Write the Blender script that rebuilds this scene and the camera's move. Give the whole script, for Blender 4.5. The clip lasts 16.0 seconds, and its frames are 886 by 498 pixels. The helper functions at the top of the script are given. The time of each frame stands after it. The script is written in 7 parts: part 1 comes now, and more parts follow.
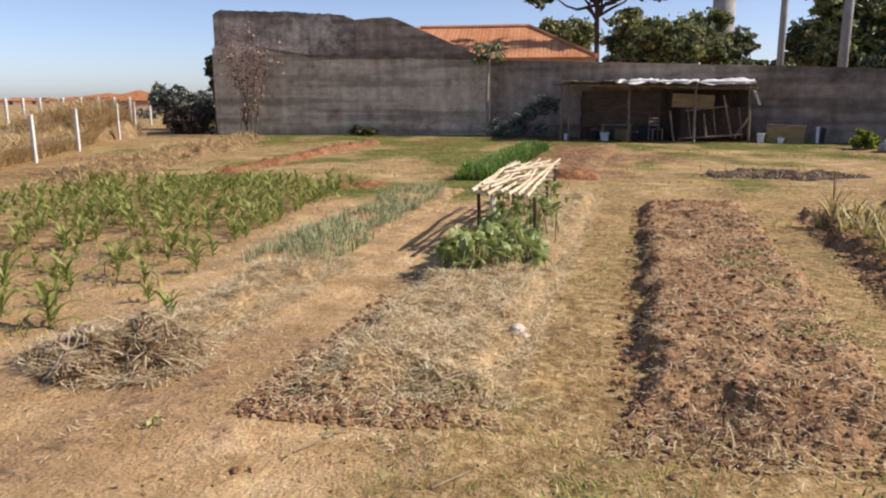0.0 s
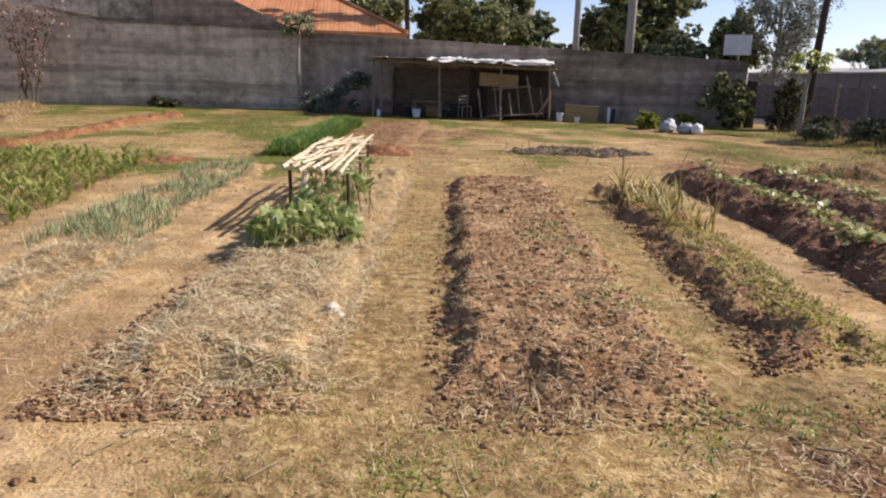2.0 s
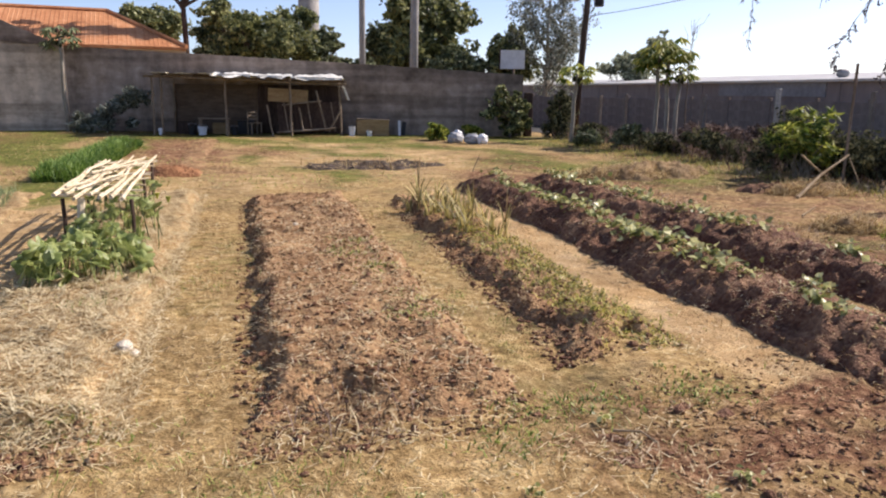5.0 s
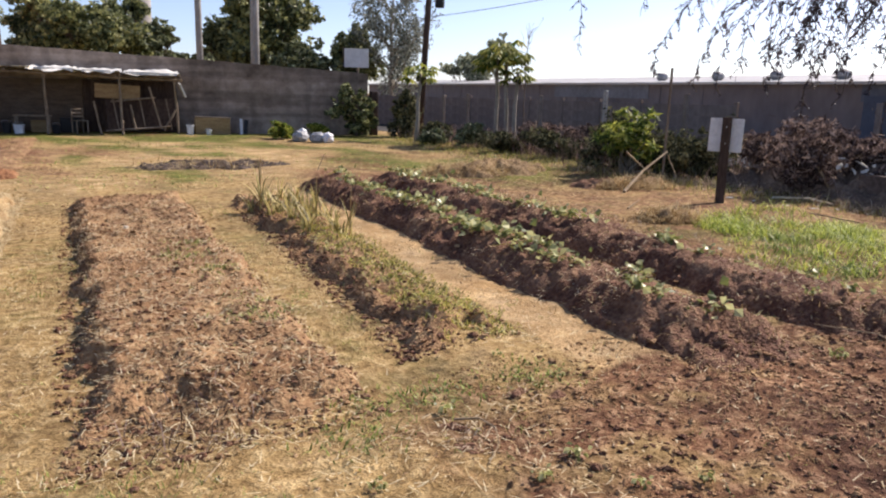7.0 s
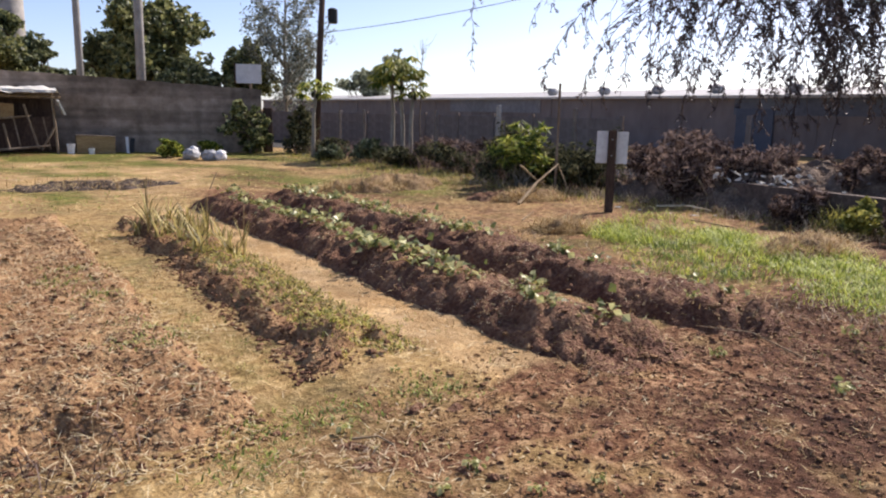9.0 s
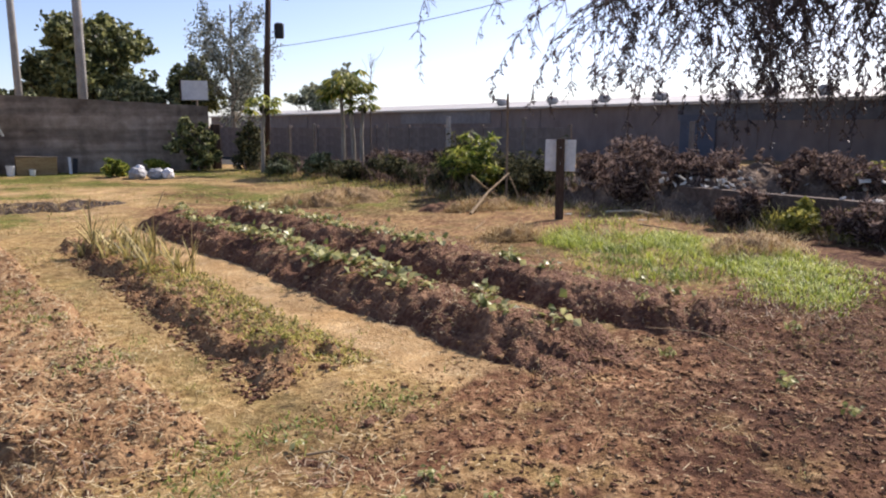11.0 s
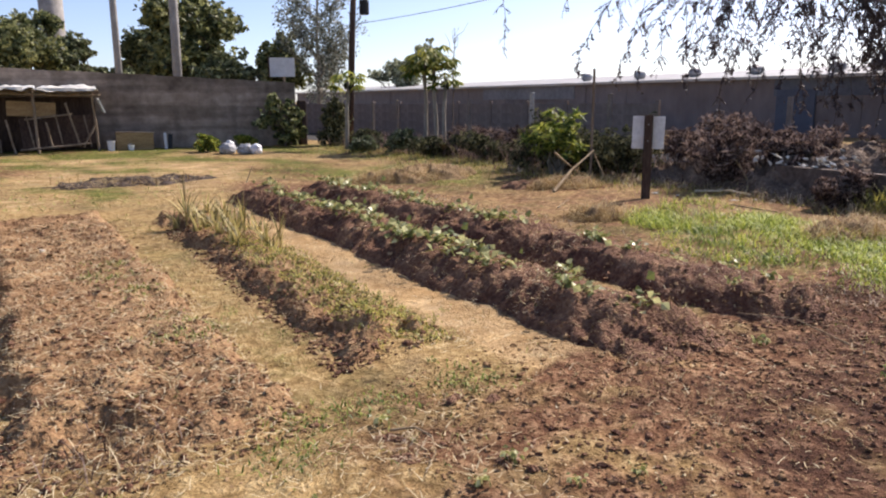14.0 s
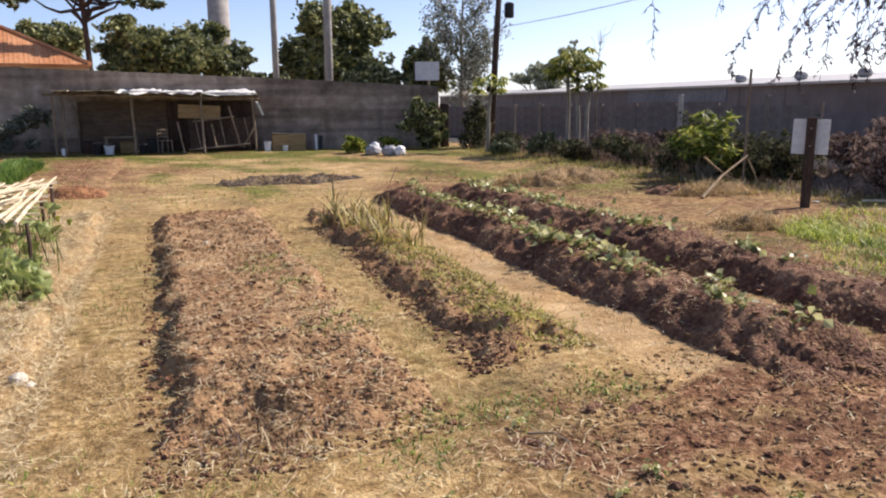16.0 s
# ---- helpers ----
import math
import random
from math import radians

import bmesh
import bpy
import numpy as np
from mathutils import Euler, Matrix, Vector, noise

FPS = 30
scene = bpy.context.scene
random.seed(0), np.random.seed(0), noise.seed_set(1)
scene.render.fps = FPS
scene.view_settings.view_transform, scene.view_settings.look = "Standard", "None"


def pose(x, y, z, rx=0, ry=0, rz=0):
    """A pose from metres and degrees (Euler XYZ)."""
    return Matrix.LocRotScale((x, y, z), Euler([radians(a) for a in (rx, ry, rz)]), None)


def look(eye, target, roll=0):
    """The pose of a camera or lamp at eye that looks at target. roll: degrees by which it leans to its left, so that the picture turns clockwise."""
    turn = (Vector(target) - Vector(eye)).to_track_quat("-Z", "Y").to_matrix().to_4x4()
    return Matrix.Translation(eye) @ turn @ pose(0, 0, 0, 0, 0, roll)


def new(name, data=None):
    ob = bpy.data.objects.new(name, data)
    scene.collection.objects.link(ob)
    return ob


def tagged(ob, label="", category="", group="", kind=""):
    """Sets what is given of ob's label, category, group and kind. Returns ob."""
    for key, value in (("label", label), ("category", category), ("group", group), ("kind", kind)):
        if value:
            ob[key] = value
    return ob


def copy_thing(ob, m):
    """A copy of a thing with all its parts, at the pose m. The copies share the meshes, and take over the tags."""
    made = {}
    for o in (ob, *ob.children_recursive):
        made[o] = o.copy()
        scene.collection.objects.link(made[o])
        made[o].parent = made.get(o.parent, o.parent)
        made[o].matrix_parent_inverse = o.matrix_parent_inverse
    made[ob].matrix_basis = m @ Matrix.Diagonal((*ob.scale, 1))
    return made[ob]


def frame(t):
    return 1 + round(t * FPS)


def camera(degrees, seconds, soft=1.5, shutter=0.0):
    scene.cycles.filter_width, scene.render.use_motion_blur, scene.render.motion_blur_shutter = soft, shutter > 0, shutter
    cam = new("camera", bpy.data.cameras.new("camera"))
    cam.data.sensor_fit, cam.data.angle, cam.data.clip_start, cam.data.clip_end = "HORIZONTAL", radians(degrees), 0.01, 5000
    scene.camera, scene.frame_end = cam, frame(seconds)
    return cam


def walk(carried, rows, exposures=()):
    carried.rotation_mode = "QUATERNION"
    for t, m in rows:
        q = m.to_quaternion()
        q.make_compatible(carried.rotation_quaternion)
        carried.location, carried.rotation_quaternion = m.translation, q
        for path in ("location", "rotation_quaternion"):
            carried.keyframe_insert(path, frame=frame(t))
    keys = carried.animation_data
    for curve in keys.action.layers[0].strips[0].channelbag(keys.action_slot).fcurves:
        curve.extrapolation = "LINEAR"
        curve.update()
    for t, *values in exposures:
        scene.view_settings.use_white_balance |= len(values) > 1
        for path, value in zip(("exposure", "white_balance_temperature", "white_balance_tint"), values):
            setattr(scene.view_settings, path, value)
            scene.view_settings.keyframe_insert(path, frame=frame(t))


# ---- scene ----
cam = camera(61.8, 16.0, soft=2.1)

# seconds, eye, turn: the camera is held at one spot and pans to the right and back
PATH = [
    (0.0, -0.07, -0.04, 1.68, 78.42, 0.25, 7.35),
    (0.5, -0.07, -0.04, 1.68, 78.20, 0.10, 5.89),
    (1.0, -0.04, -0.03, 1.69, 77.65, -0.82, 3.31),
    (1.5, -0.04, 0.00, 1.68, 77.09, -1.55, -0.76),
    (2.0, -0.05, 0.02, 1.68, 76.71, -1.54, -6.74),
    (2.5, -0.07, 0.04, 1.68, 76.98, -1.19, -10.34),
    (3.0, -0.09, 0.06, 1.68, 77.78, -0.82, -13.62),
    (3.5, -0.09, 0.07, 1.68, 78.01, -0.27, -15.96),
    (3.7, -0.10, 0.10, 1.71, 78.04, -0.39, -16.73),
    (5.8, -0.05, 0.05, 1.68, 77.92, -0.72, -26.10),
    (6.0, -0.05, 0.05, 1.68, 77.87, -0.72, -27.05),
    (6.5, -0.02, 0.04, 1.68, 78.22, -1.24, -31.78),
    (7.0, -0.01, 0.02, 1.68, 78.25, -1.47, -34.16),
    (7.5, -0.01, 0.02, 1.68, 78.33, -1.39, -35.07),
    (8.0, -0.01, 0.01, 1.69, 78.41, -1.56, -35.89),
    (8.5, -0.00, 0.00, 1.69, 79.01, -0.71, -37.37),
    (9.0, 0.03, -0.01, 1.69, 79.55, -1.07, -41.94),
    (9.2, 0.05, -0.02, 1.70, 79.70, -1.04, -44.21),
    (10.2, 0.05, -0.03, 1.69, 80.10, -0.39, -47.53),
    (11.3, 0.05, -0.04, 1.68, 80.40, 0.42, -44.17),
    (11.5, 0.05, -0.04, 1.70, 80.11, 0.44, -43.02),
    (12.0, 0.04, -0.03, 1.70, 80.21, 0.18, -41.08),
    (12.5, 0.04, -0.02, 1.70, 79.54, -0.08, -40.22),
    (13.0, 0.04, -0.02, 1.69, 78.96, 0.20, -39.49),
    (13.5, 0.05, -0.00, 1.69, 78.61, 0.22, -39.27),
    (14.0, 0.05, 0.01, 1.69, 78.71, 0.31, -39.44),
    (14.5, 0.04, 0.00, 1.69, 78.67, 0.57, -39.00),
    (15.0, 0.04, 0.01, 1.69, 78.77, 0.57, -38.34),
    (15.5, 0.03, 0.02, 1.69, 79.19, 0.66, -35.49),
    (16.0, 0.02, 0.04, 1.68, 79.01, 0.40, -28.78),
]
walk(cam, [(t, pose(x, y, z, rx, ry, rz)) for t, x, y, z, rx, ry, rz in PATH],
     exposures=[(0.0, 0.21, 6500, 19), (1.5, 0.25, 6500, 19), (3.5, 0.40, 6500, 19), (7.0, 0.44, 6500, 19), (16.0, 0.45, 6500, 19)])

# ---------------------------------------------------------------- light
SUN_BEARING, SUN_HEIGHT = 88.0, 40.0


def polar(bearing, d, z=0.0):
    return Vector((d * math.sin(radians(bearing)), d * math.cos(radians(bearing)), z))


world = bpy.data.worlds.new("sky")
scene.world = world
world.use_nodes = True
wn, wl = world.node_tree.nodes, world.node_tree.links
sky = wn.new("ShaderNodeTexSky")
sky.sky_type = "NISHITA"
sky.sun_disc = False
sky.sun_elevation = radians(SUN_HEIGHT)
sky.sun_rotation = radians(SUN_BEARING)
sky.air_density = 0.6
sky.dust_density = 0.85
sky.ozone_density = 1.0
wn["Background"].inputs["Strength"].default_value = 0.14
wl.new(sky.outputs["Color"], wn["Background"].inputs["Color"])

sun_data = bpy.data.lights.new("sun", "SUN")
sun_data.energy = 5.0
sun_data.angle = radians(0.6)
sun_data.color = (1.0, 0.93, 0.82)
sun = new("sun", sun_data)
sun.matrix_world = look(polar(SUN_BEARING, 40, 40 * math.tan(radians(SUN_HEIGHT))), (0, 0, 0))


# ---------------------------------------------------------------- materials
def mat(name, stops, scale=4.0, fine=40.0, rough=0.9, bump=0.3, bump_scale=None, stretch=(1, 1, 1), metal=0.0,
        spread=0.25, spec=0.2, translucent=0.0, depth=0.02):
    """A procedural surface: a ramp of colours over coarse and fine noise, a random shift for each object or island, and relief."""
    m = bpy.data.materials.new(name)
    m.use_nodes = True
    n, l = m.node_tree.nodes, m.node_tree.links
    p = n["Principled BSDF"]
    co = n.new("ShaderNodeTexCoord")
    mp = n.new("ShaderNodeMapping")
    mp.inputs["Scale"].default_value = stretch
    l.new(co.outputs["Object"], mp.inputs["Vector"])
    a = n.new("ShaderNodeTexNoise")
    a.inputs["Scale"].default_value = scale
    a.inputs["Detail"].default_value = 5
    b = n.new("ShaderNodeTexNoise")
    b.inputs["Scale"].default_value = fine
    b.inputs["Detail"].default_value = 4
    l.new(mp.outputs["Vector"], a.inputs["Vector"])
    l.new(mp.outputs["Vector"], b.inputs["Vector"])
    mix = n.new("ShaderNodeMath")
    mix.operation = "MULTIPLY_ADD"
    mix.inputs[1].default_value = 0.5
    half = n.new("ShaderNodeMath")
    half.operation = "MULTIPLY"
    half.inputs[1].default_value = 0.5
    l.new(b.outputs["Fac"], half.inputs[0])
    l.new(a.outputs["Fac"], mix.inputs[0])
    l.new(half.outputs[0], mix.inputs[2])
    geo = n.new("ShaderNodeNewGeometry")
    ran = n.new("ShaderNodeMath")
    ran.operation = "MULTIPLY_ADD"
    ran.inputs[1].default_value = spread
    l.new(geo.outputs["Random Per Island"], ran.inputs[0])
    l.new(mix.outputs[0], ran.inputs[2])
    sub = n.new("ShaderNodeMath")
    sub.operation = "SUBTRACT"
    sub.inputs[1].default_value = spread / 2
    l.new(ran.outputs[0], sub.inputs[0])
    ramp = n.new("ShaderNodeValToRGB")
    cr = ramp.color_ramp
    lo, hi = 0.32, 0.68
    for i, c in enumerate(stops):
        pos = lo + (hi - lo) * i / max(1, len(stops) - 1)
        e = cr.elements[i] if i < 2 else cr.elements.new(pos)
        e.position = pos
        e.color = (*c, 1)
    l.new(sub.outputs[0], ramp.inputs["Fac"])
    l.new(ramp.outputs["Color"], p.inputs["Base Color"])
    p.inputs["Roughness"].default_value = rough
    p.inputs["Metallic"].default_value = metal
    p.inputs["Specular IOR Level"].default_value = spec
    if bump:
        bt = n.new("ShaderNodeTexNoise")
        bt.inputs["Scale"].default_value = bump_scale or fine
        bt.inputs["Detail"].default_value = 6
        l.new(mp.outputs["Vector"], bt.inputs["Vector"])
        bu = n.new("ShaderNodeBump")
        bu.inputs["Strength"].default_value = bump
        bu.inputs["Distance"].default_value = depth
        l.new(bt.outputs["Fac"], bu.inputs["Height"])
        l.new(bu.outputs["Normal"], p.inputs["Normal"])
    if translucent:
        tr = n.new("ShaderNodeBsdfTranslucent")
        l.new(ramp.outputs["Color"], tr.inputs["Color"])
        ms = n.new("ShaderNodeMixShader")
        ms.inputs["Fac"].default_value = translucent
        out = n["Material Output"]
        l.new(p.outputs[0], ms.inputs[1])
        l.new(tr.outputs[0], ms.inputs[2])
        l.new(ms.outputs[0], out.inputs["Surface"])
    return m


def leafy(name, stops, translucent=0.35, rough=0.5, spread=0.5):
    stops = [tuple(1.45 * q for q in c) for c in stops]
    return mat(name, stops, scale=0.6, fine=9, rough=rough, bump=0, spread=spread, spec=0.35 if rough < 0.7 else 0.05, translucent=translucent)


def ground_material():
    """Dry earth; the attributes bare, green and soil of the sheet say what grows or was dug where; dark deepens its
    tone.
    """
    m = bpy.data.materials.new("garden_earth")
    m.use_nodes = True
    n, l = m.node_tree.nodes, m.node_tree.links
    p = n["Principled BSDF"]
    co = n.new("ShaderNodeTexCoord")

    def tex(scale, detail=6, rough=0.6):
        t = n.new("ShaderNodeTexNoise")
        t.inputs["Scale"].default_value = scale
        t.inputs["Detail"].default_value = detail
        t.inputs["Roughness"].default_value = rough
        l.new(co.outputs["Object"], t.inputs["Vector"])
        return t.outputs["Fac"]

    def ramp(fac, *stops):
        r = n.new("ShaderNodeValToRGB")
        for i, (pos, c) in enumerate(stops):
            e = r.color_ramp.elements[i] if i < 2 else r.color_ramp.elements.new(pos)
            e.position, e.color = pos, (*c, 1)
        l.new(fac, r.inputs["Fac"])
        return r.outputs["Color"]

    def blend(fac, a, b):
        x = n.new("ShaderNodeMix")
        x.data_type = "RGBA"
        l.new(fac, x.inputs[0])
        l.new(a, x.inputs[6])
        l.new(b, x.inputs[7])
        return x.outputs[2]

    def mask(name, noisy, amount=0.9, hard=5.0):
        at = n.new("ShaderNodeAttribute")
        at.attribute_name = name
        s = n.new("ShaderNodeMath")
        s.operation = "MULTIPLY_ADD"
        s.inputs[1].default_value = amount
        l.new(noisy, s.inputs[0])
        l.new(at.outputs["Fac"], s.inputs[2])
        k = n.new("ShaderNodeMath")
        k.operation = "MULTIPLY_ADD"
        k.use_clamp = True
        k.inputs[1].default_value = hard
        k.inputs[2].default_value = -hard * (0.5 + amount / 2) + 0.5
        l.new(s.outputs[0], k.inputs[0])
        return k.outputs[0]

    big, mid, small, grit = tex(0.5), tex(2.6), tex(11), tex(48)
    dry = blend(big, ramp(small, (0.30, (0.20, 0.115, 0.047)), (0.50, (0.405, 0.262, 0.113)), (0.68, (0.58, 0.425, 0.215))),
                ramp(small, (0.30, (0.155, 0.113, 0.05)), (0.50, (0.335, 0.257, 0.122)), (0.68, (0.52, 0.425, 0.235))))
    bare = ramp(mid, (0.30, (0.36, 0.23, 0.105)), (0.55, (0.54, 0.385, 0.205)), (0.72, (0.70, 0.55, 0.34)))
    soil = ramp(small, (0.34, (0.082, 0.038, 0.023)), (0.50, (0.215, 0.112, 0.062)), (0.66, (0.47, 0.305, 0.18)))
    green = ramp(small, (0.32, (0.06, 0.075, 0.016)), (0.52, (0.15, 0.165, 0.04)), (0.70, (0.29, 0.25, 0.085)))
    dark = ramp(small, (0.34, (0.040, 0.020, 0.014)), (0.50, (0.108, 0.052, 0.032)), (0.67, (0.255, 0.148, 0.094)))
    c = blend(mask("bare", mid, 1.1, 3.5), dry, bare)
    c = blend(mask("green", mid, 1.2, 3.0), c, green)
    c = blend(mask("soil", mid, 1.8, 1.8), c, soil)
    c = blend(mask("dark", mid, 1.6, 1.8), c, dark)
    wide = n.new("ShaderNodeMix")
    wide.data_type, wide.blend_type = "RGBA", "MULTIPLY"
    wide.inputs[0].default_value = 1.0
    l.new(c, wide.inputs[6])
    l.new(ramp(tex(1.1, 4), (0.34, (0.70, 0.69, 0.70)), (0.62, (1.14, 1.12, 1.08))), wide.inputs[7])
    c = wide.outputs[2]
    tone = n.new("ShaderNodeMix")
    tone.data_type, tone.blend_type = "RGBA", "MULTIPLY"
    tone.inputs[0].default_value = 0.75
    l.new(c, tone.inputs[6])
    l.new(ramp(grit, (0.30, (0.55, 0.52, 0.48)), (0.62, (1.15, 1.12, 1.08))), tone.inputs[7])
    l.new(tone.outputs[2], p.inputs["Base Color"])
    p.inputs["Roughness"].default_value = 0.95
    p.inputs["Specular IOR Level"].default_value = 0.1
    h = n.new("ShaderNodeMath")
    h.operation = "MULTIPLY_ADD"
    h.inputs[1].default_value = 0.5
    l.new(grit, h.inputs[0])
    l.new(small, h.inputs[2])
    bu = n.new("ShaderNodeBump")
    bu.inputs["Strength"].default_value = 0.8
    bu.inputs["Distance"].default_value = 0.05
    l.new(h.outputs[0], bu.inputs["Height"])
    l.new(bu.outputs["Normal"], p.inputs["Normal"])
    return m


EARTH = ground_material()
SOIL = mat("tilled_soil", [(0.125, 0.063, 0.032), (0.235, 0.13, 0.063), (0.36, 0.222, 0.112), (0.50, 0.345, 0.178)], scale=3, fine=28, bump=0.8, bump_scale=45, depth=0.035, spread=0.0)
RIDGE = mat("ridge_soil", [(0.066, 0.029, 0.019), (0.148, 0.07, 0.043), (0.26, 0.142, 0.083), (0.41, 0.262, 0.148)], scale=3, fine=26, bump=1.0, bump_scale=40, depth=0.05, spread=0.0)
MULCH = mat("straw_mulch", [(0.12, 0.068, 0.032), (0.265, 0.17, 0.08), (0.41, 0.29, 0.145), (0.54, 0.415, 0.225)], scale=5, fine=45, bump=0.6, bump_scale=60, depth=0.02, spread=0.0)
RED_SOIL = mat("red_furrow", [(0.12, 0.05, 0.023), (0.25, 0.115, 0.052), (0.41, 0.215, 0.103)], scale=3, fine=25, bump=0.9, depth=0.04, spread=0)
HAY = mat("hay", [(0.12, 0.075, 0.04), (0.28, 0.185, 0.095), (0.43, 0.31, 0.165)], scale=3, fine=30, bump=1.0, bump_scale=35, depth=0.05, spread=0.0)
ASH = mat("charred_earth", [(0.022, 0.017, 0.014), (0.072, 0.054, 0.044), (0.17, 0.128, 0.10)], scale=4, fine=30, bump=0.8, depth=0.03, spread=0)
STRAW = mat("straw", [(0.34, 0.235, 0.115), (0.61, 0.475, 0.255), (0.78, 0.68, 0.44)], scale=2, fine=8, bump=0, spread=0.9, rough=0.8, translucent=0.15)
HAYSTALK = mat("hay_stalk", [(0.19, 0.122, 0.074), (0.39, 0.28, 0.178), (0.58, 0.465, 0.32)], scale=2, fine=8, bump=0, spread=0.9, rough=0.85, translucent=0.1)
DRYGRASS = mat("dry_grass", [(0.30, 0.19, 0.08), (0.54, 0.38, 0.17), (0.70, 0.56, 0.30)], scale=1, fine=6, bump=0, spread=0.8, rough=0.85, translucent=0.25)
CLOD = mat("clod", [(0.12, 0.06, 0.032), (0.24, 0.135, 0.07), (0.42, 0.275, 0.145)], scale=9, fine=50, bump=0.8, spread=0.45, depth=0.02)
GRASS = leafy("grass_blades", [(0.055, 0.09, 0.014), (0.14, 0.20, 0.03), (0.27, 0.31, 0.07)], spread=0.8)
LAWN = leafy("bright_grass", [(0.11, 0.155, 0.015), (0.25, 0.315, 0.034), (0.47, 0.49, 0.095)], spread=0.8)
CORN = leafy("corn_leaf", [(0.06, 0.082, 0.016), (0.14, 0.165, 0.038), (0.32, 0.31, 0.095)], spread=0.75)
ONION = leafy("onion_leaf", [(0.08, 0.125, 0.055), (0.17, 0.225, 0.10), (0.32, 0.34, 0.18)], spread=0.8, translucent=0.2)
HERB = leafy("herb_leaf", [(0.04, 0.09, 0.014), (0.095, 0.17, 0.028), (0.19, 0.26, 0.06)], spread=0.7)
SQUASH = leafy("squash_leaf", [(0.03, 0.05, 0.011), (0.092, 0.13, 0.03), (0.29, 0.32, 0.115)], spread=0.95, rough=0.4)
POTATO = leafy("potato_leaf", [(0.095, 0.11, 0.034), (0.23, 0.245, 0.078), (0.42, 0.41, 0.19)], spread=0.9, rough=0.4)
WEED = leafy("weed_leaf", [(0.095, 0.10, 0.02), (0.215, 0.215, 0.043), (0.40, 0.36, 0.09)], spread=0.8)
REED = leafy("reed_leaf", [(0.12, 0.10, 0.035), (0.26, 0.222, 0.075), (0.43, 0.36, 0.145)], spread=0.8)
TREE = leafy("tree_leaf", [(0.04, 0.05, 0.024), (0.088, 0.104, 0.048), (0.18, 0.195, 0.095)], spread=0.7, translucent=0.2)
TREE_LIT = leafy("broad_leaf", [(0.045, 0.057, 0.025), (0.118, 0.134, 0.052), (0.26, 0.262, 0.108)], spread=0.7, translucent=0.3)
EUCA = leafy("gum_leaf", [(0.065, 0.075, 0.058), (0.13, 0.145, 0.112), (0.235, 0.245, 0.195)], spread=0.7, translucent=0.2)
# Paler gum leaf with the haze of distance mixed into its colour.
HAZETREE = leafy("hazed_far_leaf", [(0.13, 0.145, 0.09), (0.24, 0.26, 0.17), (0.38, 0.39, 0.28)], spread=0.7, translucent=0.45)
PAPAYA = leafy("papaya_leaf", [(0.05, 0.083, 0.016), (0.132, 0.165, 0.03), (0.30, 0.285, 0.065)], spread=0.8)
LIME = leafy("lime_leaf", [(0.065, 0.095, 0.015), (0.165, 0.2, 0.032), (0.35, 0.35, 0.075)], spread=0.8, translucent=0.4)
DARKLEAF = leafy("dark_leaf", [(0.032, 0.034, 0.02), (0.07, 0.072, 0.038), (0.16, 0.15, 0.075)], spread=0.6, translucent=0.2, rough=0.8)
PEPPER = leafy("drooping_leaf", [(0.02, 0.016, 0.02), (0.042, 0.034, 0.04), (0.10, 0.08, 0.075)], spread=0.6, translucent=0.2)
REDLEAF = leafy("red_leaf", [(0.09, 0.045, 0.032), (0.18, 0.095, 0.07), (0.30, 0.22, 0.17)], spread=0.7)
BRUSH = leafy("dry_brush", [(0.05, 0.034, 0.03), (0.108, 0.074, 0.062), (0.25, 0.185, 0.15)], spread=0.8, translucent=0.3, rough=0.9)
# Darker copy of dry_brush: shade put into the leaf colour.
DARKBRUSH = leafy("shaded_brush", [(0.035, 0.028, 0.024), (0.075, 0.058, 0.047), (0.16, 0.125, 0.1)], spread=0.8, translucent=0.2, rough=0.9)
BARK = mat("bark", [(0.06, 0.045, 0.035), (0.14, 0.105, 0.08), (0.25, 0.2, 0.155)], scale=3, fine=18, bump=0.8, stretch=(1, 1, 0.2), spread=0.1)
PALEBARK = mat("pale_bark", [(0.16, 0.14, 0.11), (0.28, 0.25, 0.20), (0.42, 0.38, 0.31)], scale=3, fine=14, bump=0.6, stretch=(1, 1, 0.25), spread=0.1)
TWIG = mat("dry_twig", [(0.16, 0.11, 0.06), (0.30, 0.22, 0.13), (0.46, 0.36, 0.23)], scale=5, fine=30, bump=0.4, spread=0.4)
STICK = mat("peeled_stick", [(0.28, 0.21, 0.12), (0.53, 0.44, 0.295), (0.72, 0.64, 0.48)], scale=5, fine=30, bump=0.4, stretch=(1, 1, 1), spread=0.5)
POLEWOOD = mat("weathered_pole", [(0.09, 0.065, 0.045), (0.2, 0.15, 0.105), (0.34, 0.27, 0.2)], scale=4, fine=30, bump=0.5, stretch=(1, 1, 0.2), spread=0.3)
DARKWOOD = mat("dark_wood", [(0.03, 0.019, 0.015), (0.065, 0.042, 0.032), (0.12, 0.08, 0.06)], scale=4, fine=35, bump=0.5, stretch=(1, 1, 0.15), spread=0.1)


